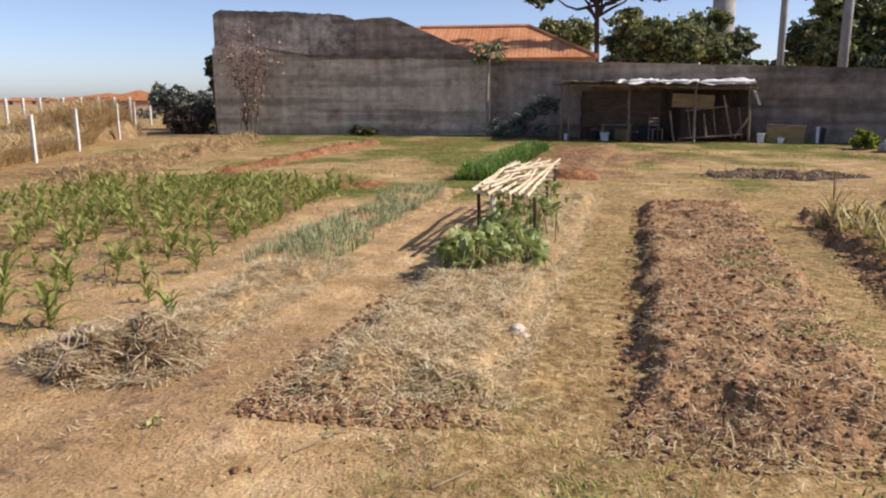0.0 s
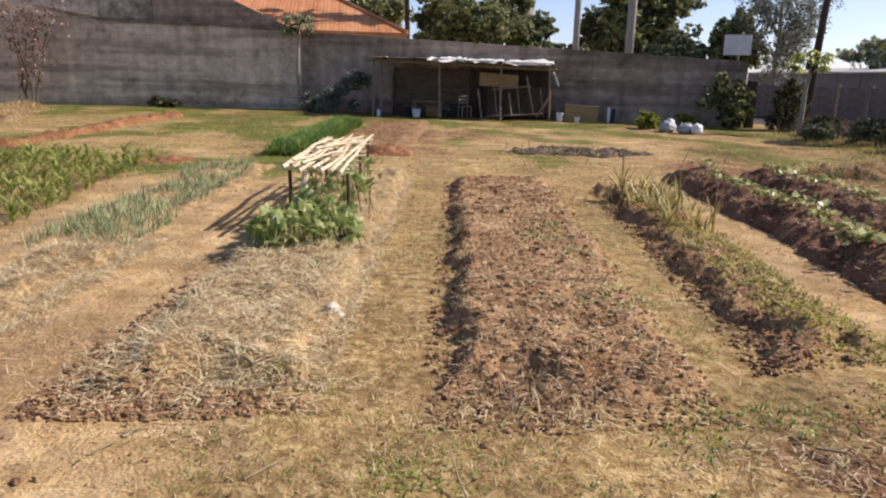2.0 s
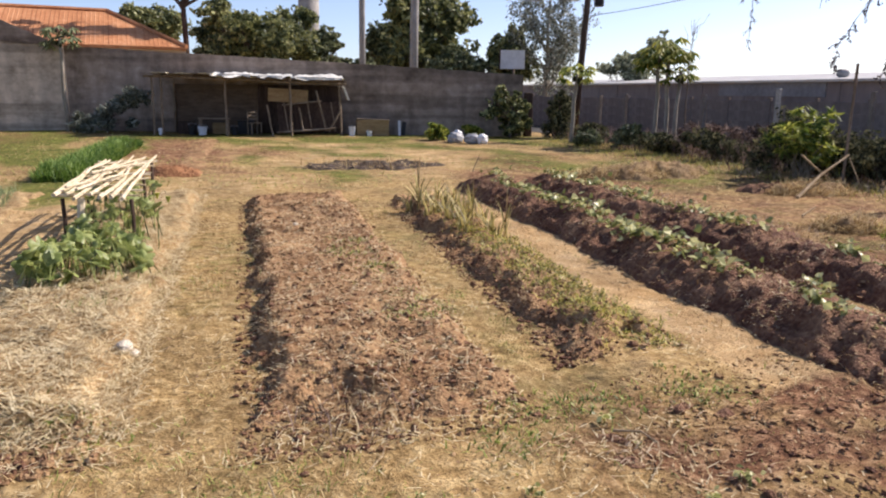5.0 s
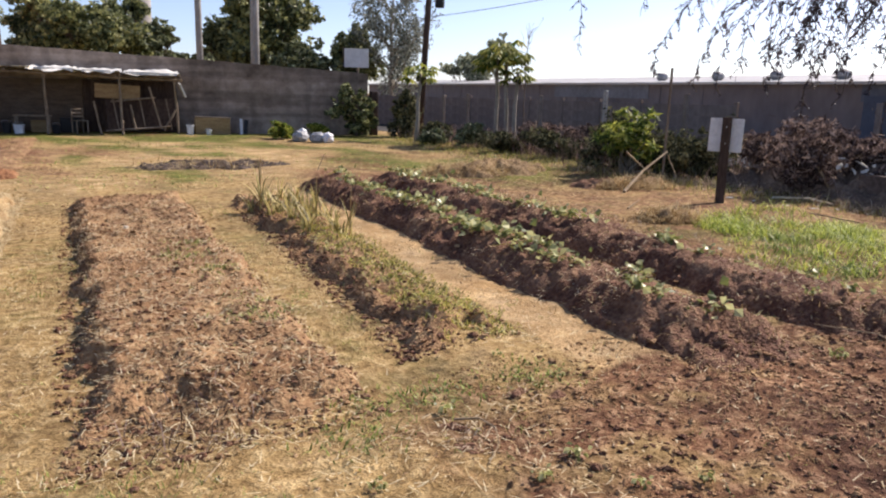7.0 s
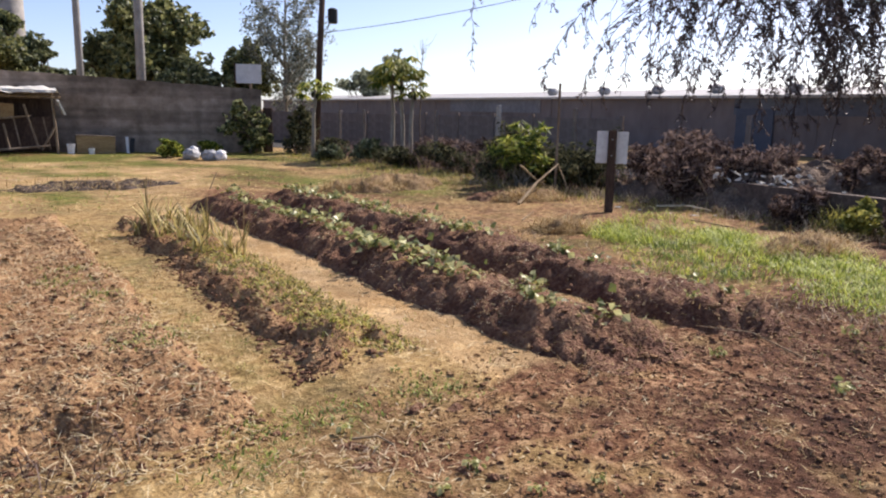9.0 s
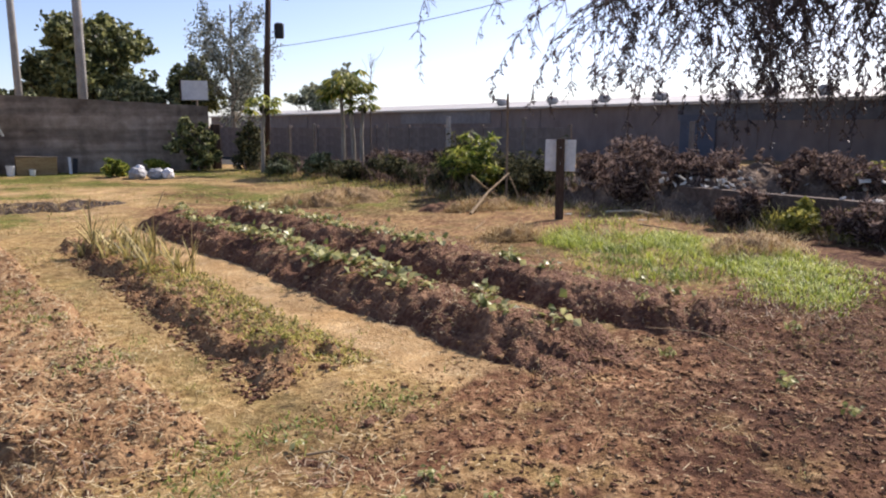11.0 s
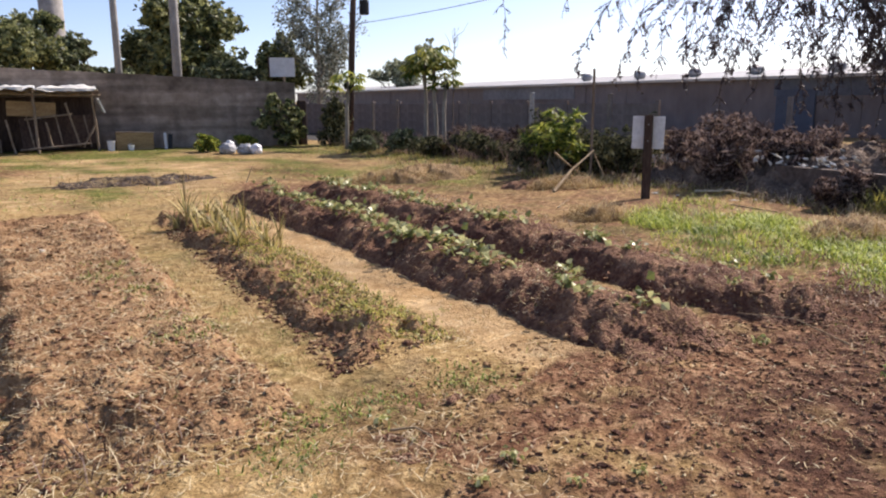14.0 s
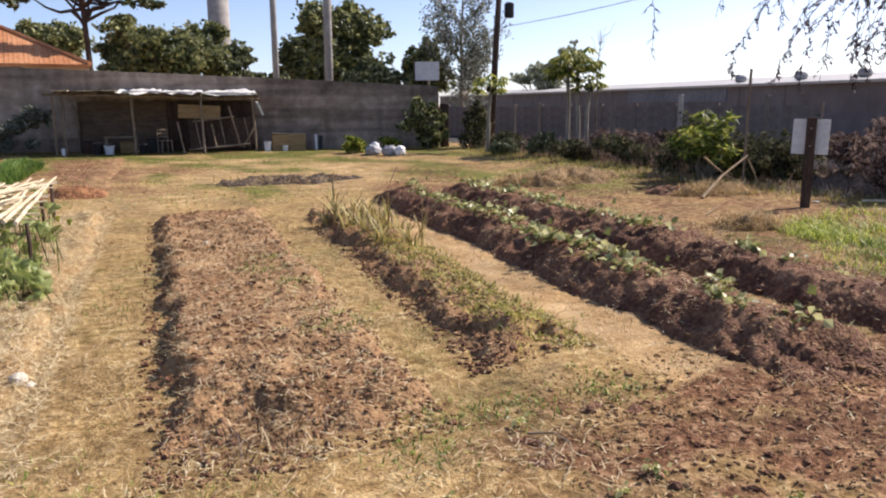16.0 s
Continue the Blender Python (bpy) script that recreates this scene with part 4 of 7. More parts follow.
def tree(name, label, at, blobs, trunk_h, trunk_r, leaves, size, leaf, bark, category="tree", lean=(0, 0), depth=0.4, aspect=1.7):
    t = thing(name, label, category, at)
    b = Build()
    top = Vector((lean[0], lean[1], trunk_h))
    b.tube(wiggly((0, 0, -0.3), top, 5, trunk_r * 0.25), list(np.linspace(trunk_r, trunk_r * 0.7, 6)), 9)
    for c, r in blobs:
        c = Vector(c)
        start = top * (0.75 + 0.25 * rng.random())
        b.tube(wiggly(start, c, 4, 0.06 * (c - start).length), list(np.linspace(trunk_r * 0.55, trunk_r * 0.1, 5)), 6)
        for _ in range(4):
            e = c + Vector(rng.normal(size=3)).normalized() * min(r) * 0.85
            b.tube(wiggly(c.lerp(start, 0.25), e, 3, 0.05 * r[0]), list(np.linspace(trunk_r * 0.22, trunk_r * 0.04, 4)), 4)
    part("trunk", b, bark, t)
    fine = 0.68 if size > 0.2 else 1.0
    pts = shell_points(int(leaves * (2.3 if size > 0.2 else 1.3)), blobs, max(depth, 0.6) if size > 0.2 else depth, 42 if size > 0.2 else 30)
    ob = new("crown", leaf_mesh("crown", pts, fine * size * rng.uniform(0.6, 1.3, len(pts)), leaf, 0.4, aspect))
    ob.parent = t
    return t


def blob_cluster(n, c, spread, r, flat=0.8):
    out = []
    for _ in range(int(n * 1.9)):
        d = rng.normal(size=3)
        d /= np.linalg.norm(d)
        q = rng.uniform(0.35, 1.05)
        k = rng.uniform(0.45, 1.15) * 0.85
        out.append(((c[0] + d[0] * spread[0] * q, c[1] + d[1] * spread[1] * q, c[2] + d[2] * spread[2] * q), (r * k, r * k, r * k * flat)))
    return out


def trees():
    # broad dark trees behind the east wall
    tree("mango_tree", "broad dense dark green tree behind the wall", polar(8.6, 52), blob_cluster(18, (0, 0, 4.9), (3.5, 2.5, 2.2), 1.3), 3.0, 0.3, 11000, 0.30, TREE_LIT, BARK)
    tree("mango_tree", "tall leafy tree beside the water tower", polar(11.6, 57), blob_cluster(12, (0, 0, 5.3), (1.7, 2.0, 1.9), 1.0), 3.0, 0.25, 6000, 0.3, TREE_LIT, BARK)
    tree("mango_tree", "small dark tree behind the wall", polar(13.7, 54), blob_cluster(10, (0, 0, 4.4), (1.3, 2.0, 1.3), 0.8), 2.4, 0.2, 4500, 0.28, TREE, BARK)
    tree("mango_tree", "tall dense dark green tree with lit upper leaves", polar(21.7, 50), blob_cluster(20, (0, 0, 5.4), (3.1, 2.5, 2.6), 1.4), 3.0, 0.35, 12000, 0.32, TREE_LIT, BARK)
    tree("mango_tree", "dense dark green tree behind the wall", polar(18.3, 55), blob_cluster(10, (0, 0, 4.9), (1.5, 1.4, 1.9), 1.0), 3.0, 0.25, 4500, 0.3, TREE, BARK)
    tree("mango_tree", "leafy green tree beyond the wall's end", polar(27.5, 47), blob_cluster(12, (0, 0, 4.1), (1.6, 1.6, 1.5), 0.8), 2.6, 0.22, 6000, 0.26, TREE_LIT, BARK)
    tree("mango_tree", "low dark tree behind the wall", polar(24.0, 46), blob_cluster(10, (0, 0, 3.0), (3.4, 2.0, 1.0), 1.0), 2.0, 0.2, 4500, 0.28, TREE, BARK)
    tree("mango_tree", "dull green tree filling a gap behind the wall", polar(15.4, 60), blob_cluster(12, (0, 0, 3.3), (3.2, 2.0, 0.9), 0.9), 2.6, 0.22, 5200, 0.3, TREE, BARK)
    tree("mango_tree", "low dull green tree behind the wall", polar(6.0, 58), blob_cluster(12, (0, 0, 4.9), (1.8, 2.0, 1.7), 0.9), 2.6, 0.22, 4200, 0.3, TREE, BARK)
    # tree with an open crown in front of the house roof
    tree("pine_tree", "open-crowned tree with a bare dark trunk", polar(3.85, 47), blob_cluster(12, (0, 0, 8.9), (4.6, 2.0, 0.8), 0.6, 0.6) + [((2.3, 0, 7.5), (0.5, 0.5, 0.3)), ((-3.4, 0, 7.4), (0.7, 0.5, 0.3)), ((3.6, 0.3, 7.6), (0.6, 0.5, 0.3))], 8.0, 0.19, 4600, 0.16, TREE, DARKWOOD, depth=0.6)
    tree("garden_tree", "rounded green tree behind the orange roof", polar(1.4, 70), blob_cluster(16, (0, 0, 6.9), (2.3, 2.0, 1.1), 1.25, 0.8), 4.0, 0.25, 8000, 0.35, TREE_LIT, BARK)
    # pale tall gum tree: upswept limbs with loose feathery sprays
    g = thing("gum_tree", "tall pale grey-green gum tree with feathery sprays", "tree", polar(30.15, 45))
    b, sprays = Build(), []
    trunk = wiggly((0, 0, -0.3), (0.15, 0, 8.4), 8, 0.07)
    b.tube(trunk, list(np.linspace(0.17, 0.04, 9)), 8)
    for i in range(36):
        q = rng.uniform(0.14, 0.97)
        s = trunk[min(8, int(q * 8))]
        a = rng.uniform(0, 2 * math.pi)
        L = rng.uniform(0.7, 1.0) * float(np.interp(q, [0.1, 0.3, 0.5, 0.8, 1], [2.2, 2.9, 3.4, 2.7, 1.2]))
        e = s + Vector((math.cos(a) * L * 0.72, math.sin(a) * L * 0.72, L * rng.uniform(0.55, 0.95)))
        limb = wiggly(s, e, 5, 0.07)
        b.tube(limb, list(np.linspace(0.05, 0.012, 6)), 5)
        for w in limb[2:]:
            for _ in range(3):
                sprays.append(w + Vector(rng.normal(size=3)) * 0.22)
    part("trunk", b, PALEBARK, g)
    c = np.array([tuple(w) for w in sprays])
    c = np.repeat(c, 20, 0)
    c = c + rng.normal(size=c.shape) * [0.15, 0.15, 0.26]
    ob = new("crown", leaf_mesh("crown", c, rng.uniform(0.05, 0.11, len(c)), EUCA, 0.0, 2.6))
    ob.parent = g
    far = blob_cluster(9, (-0.6, 0, 4.3), (2.5, 1.2, 1.5), 0.9) + blob_cluster(11, (3.6, 0, 6.2), (2.5, 1.2, 2.2), 0.9)
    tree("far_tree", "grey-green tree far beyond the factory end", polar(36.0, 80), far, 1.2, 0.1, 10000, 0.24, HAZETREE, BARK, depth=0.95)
    # bare twiggy sapling by the papayas
    s = thing("bare_tree", "thin bare leafless sapling", "tree", polar(40.3, 29))
    b = Build().tube(wiggly((0, 0, -0.2), (0.05, 0, 4.4), 6, 0.04), list(np.linspace(0.04, 0.008, 7)), 6)
    for _ in range(12):
        z = rng.uniform(1.8, 4.0)
        e = Vector((rng.normal() * 0.35, rng.normal() * 0.3, z + rng.uniform(0.3, 0.8)))
        b.tube(wiggly((0.02, 0, z), e, 3, 0.04), [0.014, 0.01, 0.006, 0.004], 4)
    part("trunk", b, BARK, s)
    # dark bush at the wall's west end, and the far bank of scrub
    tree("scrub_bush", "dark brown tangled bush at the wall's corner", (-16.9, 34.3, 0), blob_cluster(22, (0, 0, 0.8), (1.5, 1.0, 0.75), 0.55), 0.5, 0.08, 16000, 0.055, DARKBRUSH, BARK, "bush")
    tree("scrub_bush", "dark climbing bush against the wall's corner", (-15.5, 34.4, 0), blob_cluster(9, (0, 0, 2.9), (0.35, 0.6, 0.8), 0.38), 2.0, 0.06, 1800, 0.13, DARKLEAF, BARK, "bush")
    tree("scrub_bush", "grey-green bushy hedge beyond dry grass", polar(-26.6, 44), blob_cluster(10, (0, 0, 1.5), (2.2, 1.5, 0.8), 0.7), 0.8, 0.1, 2600, 0.2, EUCA, BARK, "bush")
    tree("scrub_bush", "leafy bush at the wall beside the shed", (-0.9, 31.3, 0), [((-0.9 + 0.26 * k, 0.05 * (k % 3), 0.25 + 0.15 * k), (0.42, 0.3, 0.3)) for k in range(9)] + blob_cluster(6, (0, 0, 0.4), (0.9, 0.4, 0.25), 0.3), 0.4, 0.05, 3600, 0.075, EUCA, BARK, "bush", depth=0.9, aspect=3.5)
    tree("scrub_bush", "low dark weeds at the wall's foot", (-7.9, 33.0, 0), blob_cluster(7, (0, 0, 0.25), (0.9, 0.3, 0.15), 0.25), 0.2, 0.03, 1400, 0.10, DARKLEAF, BARK, "bush")
    tree("scrub_bush", "leafy shrub at the end of the wall", (13.7, 26.2, 0), blob_cluster(16, (0, 0, 1.05), (0.85, 0.5, 0.95), 0.34), 0.7, 0.06, 4200, 0.12, TREE_LIT, BARK, "bush")
    tree("scrub_bush", "low bright green shrub before the wall", (12.1, 26.3, 0), blob_cluster(6, (0, 0, 0.4), (0.4, 0.3, 0.3), 0.22), 0.3, 0.03, 1100, 0.11, LIME, BARK, "bush")
    tree("scrub_bush", "small yellow-green plant on grass", (10.15, 25.1, 0), blob_cluster(7, (0, 0, 0.32), (0.5, 0.35, 0.22), 0.2), 0.25, 0.03, 900, 0.11, LIME, BARK, "bush")
    tree("cypress_bush", "dark columnar clipped shrub", (15.35, 25.3, 0), [((0, 0, 0.5), (0.44, 0.42, 0.55)), ((0, 0, 1.0), (0.42, 0.4, 0.5)), ((0.03, 0, 1.35), (0.3, 0.3, 0.4))], 1.2, 0.06, 3000, 0.09, DARKLEAF, BARK, "bush")
    # lime-green shrub with pale stems
    cs = thing("cassava_shrub", "bright yellow-green leafy shrub in the sun", "bush", (12.9, 11.5, 0))
    b, tips = Build(), []
    for k in range(19):
        a = rng.uniform(0, 2 * math.pi)
        q = rng.uniform(0.1, 0.9)
        e = Vector((1.25 * q * math.cos(a), 1.05 * q * math.sin(a), rng.uniform(0.7, 1.68) * (1.05 - 0.4 * q)))
        b.tube(wiggly((rng.normal() * 0.08, rng.normal() * 0.08, -0.05), e, 4, 0.05), [0.022, 0.018, 0.015, 0.012, 0.008], 5)
        tips.append(e)
        tips.append(e * 0.86 + Vector(rng.normal(size=3)) * 0.08)
    part("stem", b, PALEBARK, cs)
    c, nr = [], []
    for e in tips:
        # palmate fans: narrow leaflets hanging round each stalk's end
        for j in range(4):
            w = rng.uniform(0, 2 * math.pi)
            hub = e + Vector((math.cos(w), math.sin(w), rng.uniform(-0.5, 0.5))) * rng.uniform(0.06, 0.22)
            for k in range(7):
                a = w + 0.42 * (k - 3)
                c.append(tuple(hub + Vector((0.075 * math.cos(a), 0.075 * math.sin(a), -0.05 - 0.02 * rng.random()))))
                nr.append((0.55 * math.cos(a) + 0.1 * rng.normal(), 0.55 * math.sin(a) + 0.1 * rng.normal(), 0.8))
    ob = new("leaves", leaf_mesh("leaves", np.array(c), rng.uniform(0.05, 0.10, len(c)), LIME, 0.2, 4.6, np.array(nr)))
    ob.parent = cs
    # dark hedge-like growth along the road fence
    for x, y, rx, h, leaf, label in ((13.9, 12.9, 0.9, 1.25, DARKLEAF, "dark bush in the roadside growth"), (13.9, 10.2, 0.8, 1.2, DARKLEAF, "dark bush behind the bright shrub"),
                               (14.2, 15.3, 1.3, 0.8, DARKLEAF, "low dark hedge along the roadside fence"), (14.4, 17.6, 1.2, 0.75, DARKLEAF, "low dark hedge along the roadside fence"),
                               (14.7, 19.6, 0.8, 0.8, TREE, "dark weeds below the papaya trees"), (14.2, 21.4, 0.8, 0.6, TREE, "scrubby weeds by the fence"), (15.0, 22.6, 0.7, 0.7, DARKLEAF, "scrubby dark bush by the fence"),
                               (14.1, 8.7, 0.9, 1.0, BRUSH, "dry reddish brush beside the sign"), (14.9, 7.2, 1.1, 1.25, BRUSH, "tangle of dry brown brush"), (15.3, 5.4, 1.1, 1.15, BRUSH, "tangle of dry brown brush"),
                               (14.2, 3.4, 1.0, 0.9, BRUSH, "tangle of dry brown brush"), (16.3, 16.4, 1.2, 1.3, BRUSH, "tall dry brown weeds by the fence"), (16.5, 18.8, 0.9, 1.2, BRUSH, "tall dry brown weeds by the fence"),
                               (14.6, 2.0, 0.8, 0.9, WEED, "yellow-green weeds on the bank"), (14.5, 3.3, 0.6, 0.8, WEED, "yellow-green weeds on the bank"), (13.9, 6.2, 0.9, 0.9, BRUSH, "tangle of dry brown brush"),
                               (13.45, 11.7, 1.0, 1.25, DARKLEAF, "dark bush behind the bright shrub"), (13.3, 10.6, 0.8, 1.0, DARKLEAF, "dark bush behind the bright shrub"),
                               (13.1, 7.45, 0.5, 1.3, BRUSH, "tall dark tangle of dead brush"), (12.3, 5.0, 0.35, 0.5, BRUSH, "dark dry weeds before the low wall"), (12.0, 3.9, 0.32, 0.42, WEED, "yellow-green weeds before the low wall"),
                               (11.7, 2.8, 0.6, 0.6, BRUSH, "dark dry weeds before the low wall"), (11.35, 1.4, 0.6, 0.7, BRUSH, "dark dry weeds before the low wall"),
                               (14.3, 4.4, 1.0, 1.1, BRUSH, "tangle of dry brown brush"), (15.6, 8.9, 1.1, 1.3, BRUSH, "tangle of dry brown brush"), (13.6, 7.6, 0.7, 0.7, DARKLEAF, "low dark bush in the brush"), (15.9, 1.5, 1.2, 1.2, BRUSH, "tangle of dry brown brush")):
        h *= 0.78 if leaf is BRUSH and x > 13.2 else 1.0
        tree("scrub_bush", label, (x, y, 0.35 if y < 9 and x > 13.8 else 0), blob_cluster(9, (0, 0, h * 0.5), (rx * 0.8, rx * 0.8, h * 0.35), h * 0.3 + 0.1), h * 0.5, 0.04, 4600, 0.03 if leaf is BRUSH else 0.05, leaf, BARK, "bush", depth=0.9, aspect=5.5 if leaf is BRUSH else 2.4)


trees()


def papaya(at, h, crown, label, lean=0.0, leaves=12, leaf=PAPAYA):
    leaves = int(leaves * 1.7)
    t = thing("papaya_tree", label, "papaya tree", at)
    b = Build().tube(wiggly((0, 0, -0.2), (lean, 0, h), 5, 0.02), list(np.linspace(0.085, 0.055, 6)), 9)
    part("trunk", b, PALEBARK, t, smooth=True)
    fruit = Build()
    for i in range(5):
        a = 2.4 * i
        c = Vector((lean + 0.11 * math.cos(a), 0.11 * math.sin(a), h - 0.12 - 0.07 * (i % 3)))
        fruit.tube([c + Vector((0, 0, 0.1)), c + Vector((0, 0, 0.03)), c + Vector((0, 0, -0.06)), c + Vector((0, 0, -0.12))], [0.015, 0.055, 0.06, 0.01], 7)
    part("fruit", fruit, DARKLEAF, t, smooth=True)
    for i in range(leaves):
        a = 2.399 * i
        e = rng.uniform(-0.7, 1.1)
        L = crown * rng.uniform(0.7, 1.0)
        tip = Vector((lean + L * math.cos(a) * math.cos(e * 0.7), L * math.sin(a) * math.cos(e * 0.7), h + L * math.sin(e) * 0.8))
        b = Build().tube([(lean, 0, h), Vector((lean, 0, h)).lerp(tip, 0.5) + Vector((0, 0, 0.08)), tip], [0.014, 0.011, 0.008], 4)
        # seven drooping fingers
        R = crown * 0.55
        for k in range(7):
            w = a + (k - 3) * 0.62
            o = tip + Vector((R * math.cos(w), R * math.sin(w), -R * (0.6 + 0.35 * abs(k - 3) / 3)))
            s = Vector((-math.sin(w), math.cos(w), 0)) * R * 0.20
            m = tip.lerp(o, 0.55) + Vector((0, 0, 0.04))
            b.add([tip, m - s, o, m + s], [(0, 1, 2), (0, 2, 3)])
        part("leaf", b, leaf, t)


papaya(polar(38.2, 25.9), 2.95, 0.62, "slim papaya tree with a drooping tuft of yellow-green leaves", -0.05, 15)
papaya(polar(38.95, 25.7), 3.15, 0.66, "slim papaya tree with a drooping tuft of yellow-green leaves", -0.08, 15)
papaya(polar(39.5, 25.5), 2.45, 0.5, "thin young papaya tree with few leaves", 0.12, 7)
papaya(polar(32.1, 27.2), 2.45, 0.55, "short papaya tree with pale trunk and yellow leaves", 0.16, 9, LIME)
papaya((-2.35, 32.9, 0), 3.55, 0.62, "slim papaya tree in front of the grey wall", 0.0, 9, TREE)


def red_shrub():
    t = thing("red_shrub", "sparse shrub with reddish leaves against the wall", "shrub", (-13.1, 32.4, 0))
    b = Build()
    tips = []
    for i in range(7):
        e = Vector((rng.uniform(-1.0, 1.0), rng.uniform(-0.3, 0.3), rng.uniform(2.6, 4.1)))
        pts = wiggly((rng.normal() * 0.12, 0, -0.1), e, 5, 0.08)
        b.tube(pts, list(np.linspace(0.035, 0.01, 6)), 5)
        tips += pts[2:]
        for _ in range(3):
            f = e + Vector(rng.normal(size=3)) * 0.35
            b.tube([pts[4], f], [0.01, 0.005], 4)
            tips.append(f)
    part("stem", b, BARK, t)
    p = np.array([tuple(q) for q in tips])
    p = np.repeat(p, 20, 0) + rng.normal(size=(len(p) * 20, 3)) * 0.2
    ob = new("leaves", leaf_mesh("leaves", p, rng.uniform(0.05, 0.12, len(p)), REDLEAF, 0.3))
    ob.parent = t


red_shrub()


def drooping_tree():
    """A tall tree beside the plot whose fine hanging twigs come into view from above."""
    base = Vector((28.5, -4.2, 0))
    t = thing("drooping_tree", "tall tree with fine hanging branches and dark leaves", "tree", base)
    b = Build()
    fork = Vector((0.3, 0.8, 6.4))
    b.tube(wiggly((0, 0, -0.3), fork, 6, 0.06), list(np.linspace(0.28, 0.18, 7)), 10)
    tw, leaf = Build(), []

    def hang(e, low, thick):
        # a twig that reaches out, bends down and carries many short side twigs
        L = (e.z - low) * 1.3
        a = rng.uniform(0, 2 * math.pi)
        out = Vector((math.cos(a), math.sin(a), 0)) * rng.uniform(0.5, 1.7)
        n = max(5, int(L / 0.24))
        q, pts = e.copy(), [e.copy()]
        for k in range(n):
            g = k / n
            d = (out * (1 - g) ** 0.9 + Vector((rng.normal() * 0.16, rng.normal() * 0.16, -0.3 - 0.9 * g))).normalized()
            q = q + d * (L / n)
            pts.append(q.copy())
            for _ in range(int(rng.integers(0, 3))):
                w = rng.uniform(0, 2 * math.pi)
                sd = (d * 0.95 + Vector((math.cos(w), math.sin(w), rng.uniform(-0.4, 0.1))) * 0.8).normalized()
                r = q + sd * rng.uniform(0.25, 0.95) * (1.1 - 0.6 * g)
                m = q.lerp(r, 0.55) + Vector((0, 0, 0.04))
                tw.tube([q, m, r], [0.015, 0.013, 0.008], 3, False)
                if rng.random() < 0.55:
                    r2 = m + (sd + Vector(rng.normal(size=3)) * 0.6).normalized() * rng.uniform(0.1, 0.25)
                    tw.tube([m, r2], [0.012, 0.006], 3, False)
                for _ in range(int(thick * 9 + 0.8)):
                    leaf.append(tuple(q.lerp(r, rng.random()) + Vector(rng.normal(size=3)) * 0.03))
        tw.tube(pts, list(np.linspace(0.023, 0.009, n + 1)), 4, False)

    for bearing, d, thick, low in ((48.8, 16.0, 0.25, 2.75), (53.5, 16.6, 0.3, 2.9), (56.5, 15.6, 0.45, 2.3), (58.5, 16.4, 0.7, 1.85), (60.5, 16.0, 1.0, 1.6), (62, 15.8, 1.1, 1.55), (64, 16.6, 0.9, 1.9), (66, 16.0, 0.8, 2.1),
                                   (68, 16.0, 0.7, 2.0), (69.5, 16.4, 0.9, 2.1), (71.0, 16.8, 1.0, 1.9), (73, 15.6, 0.9, 1.85), (75.5, 16.2, 0.8, 2.0), (78.5, 16.2, 0.7, 2.1)):
        tip = polar(bearing, d * 1.8, rng.uniform(6.4, 8.0)) - base
        pts = wiggly(fork, tip, 7, 0.14)
        for i, q in enumerate(pts):
            q.z += 0.9 * math.sin(math.pi * i / 7)
        b.tube(pts, list(np.linspace(0.09, 0.018, 8)), 7)
        for _ in range(int(7 + 15 * thick)):
            s = pts[int(rng.integers(5, 8))] if rng.random() < 0.75 else pts[4]
            e = s + Vector((rng.normal() * 1.0, rng.normal() * 1.0, rng.uniform(-0.5, 0.6)))
            b.tube(wiggly(s, e, 3, 0.05), [0.018, 0.015, 0.011, 0.008], 4)
            hang(e, max(1.7 + 1.8 * (low - 1.7 + abs(rng.normal()) * 0.75 - 0.38), 1.1), thick)
    part("trunk", b, BARK, t)
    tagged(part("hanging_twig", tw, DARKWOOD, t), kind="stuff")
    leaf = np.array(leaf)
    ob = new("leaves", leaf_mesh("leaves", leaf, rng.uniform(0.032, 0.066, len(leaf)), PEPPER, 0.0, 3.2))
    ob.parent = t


drooping_tree()


# ---------------------------------------------------------------- surface of ground and beds together
def surface(x, y):
    x, y = np.asarray(x, float), np.asarray(y, float)
    z = ground_z(x, y)
    for u0, u1, y0, y1, skew, top in TOPS:
        u = x - LEAN * y - skew * (y - y0)
        inside = (u > u0 - 0.2) & (u < u1 + 0.2) & (y > y0 - 0.2) & (y < y1 + 0.2)
        if inside.any():
            z = np.where(inside, np.maximum(z, top(x, y)), z)
    return z


def on(x, y):
    return float(surface(np.array([x]), np.array([y]))[0])


# ---------------------------------------------------------------- fences
def cement_post(at, h, w, label, group):
    p = thing("fence_post", label, "fence post", at, rng.uniform(-8, 8), group)
    part("shaft", Build().box((0, 0, h / 2 - 0.15), (w, w, h + 0.3), None, 0.012), CEMENT if w > 0.1 else POLE, p)
    return p


WEST = [(-12.0, 14.0), (-13.45, 18.3), (-15.0, 22.6), (-17.6, 29.4), (-19.0, 33.2)]
for (x, y), h in zip(WEST, (1.25, 1.28, 1.36, 1.5, 1.55)):
    cement_post((x, y, 0), h, 0.1001, "whitewashed concrete fence post by dry grass", "west fence")
for b, d in ((-38.6, 36), (-37.6, 37), (-36.6, 38.5), (-35.6, 40), (-34.2, 42), (-33.1, 44), (-32.0, 46), (-31.0, 48), (-30.0, 50), (-28.7, 52)):
    cement_post(polar(b, d), 1.5 + d * 0.006, 0.12, "pale concrete post of a farther fence", "far fence")
wire = Build()
for k in range(len(WEST) - 1):
    for z in (0.5, 0.95, 1.4):
        wire.tube([(*WEST[k], z), (*WEST[k + 1], z)], 0.006, 4, False)
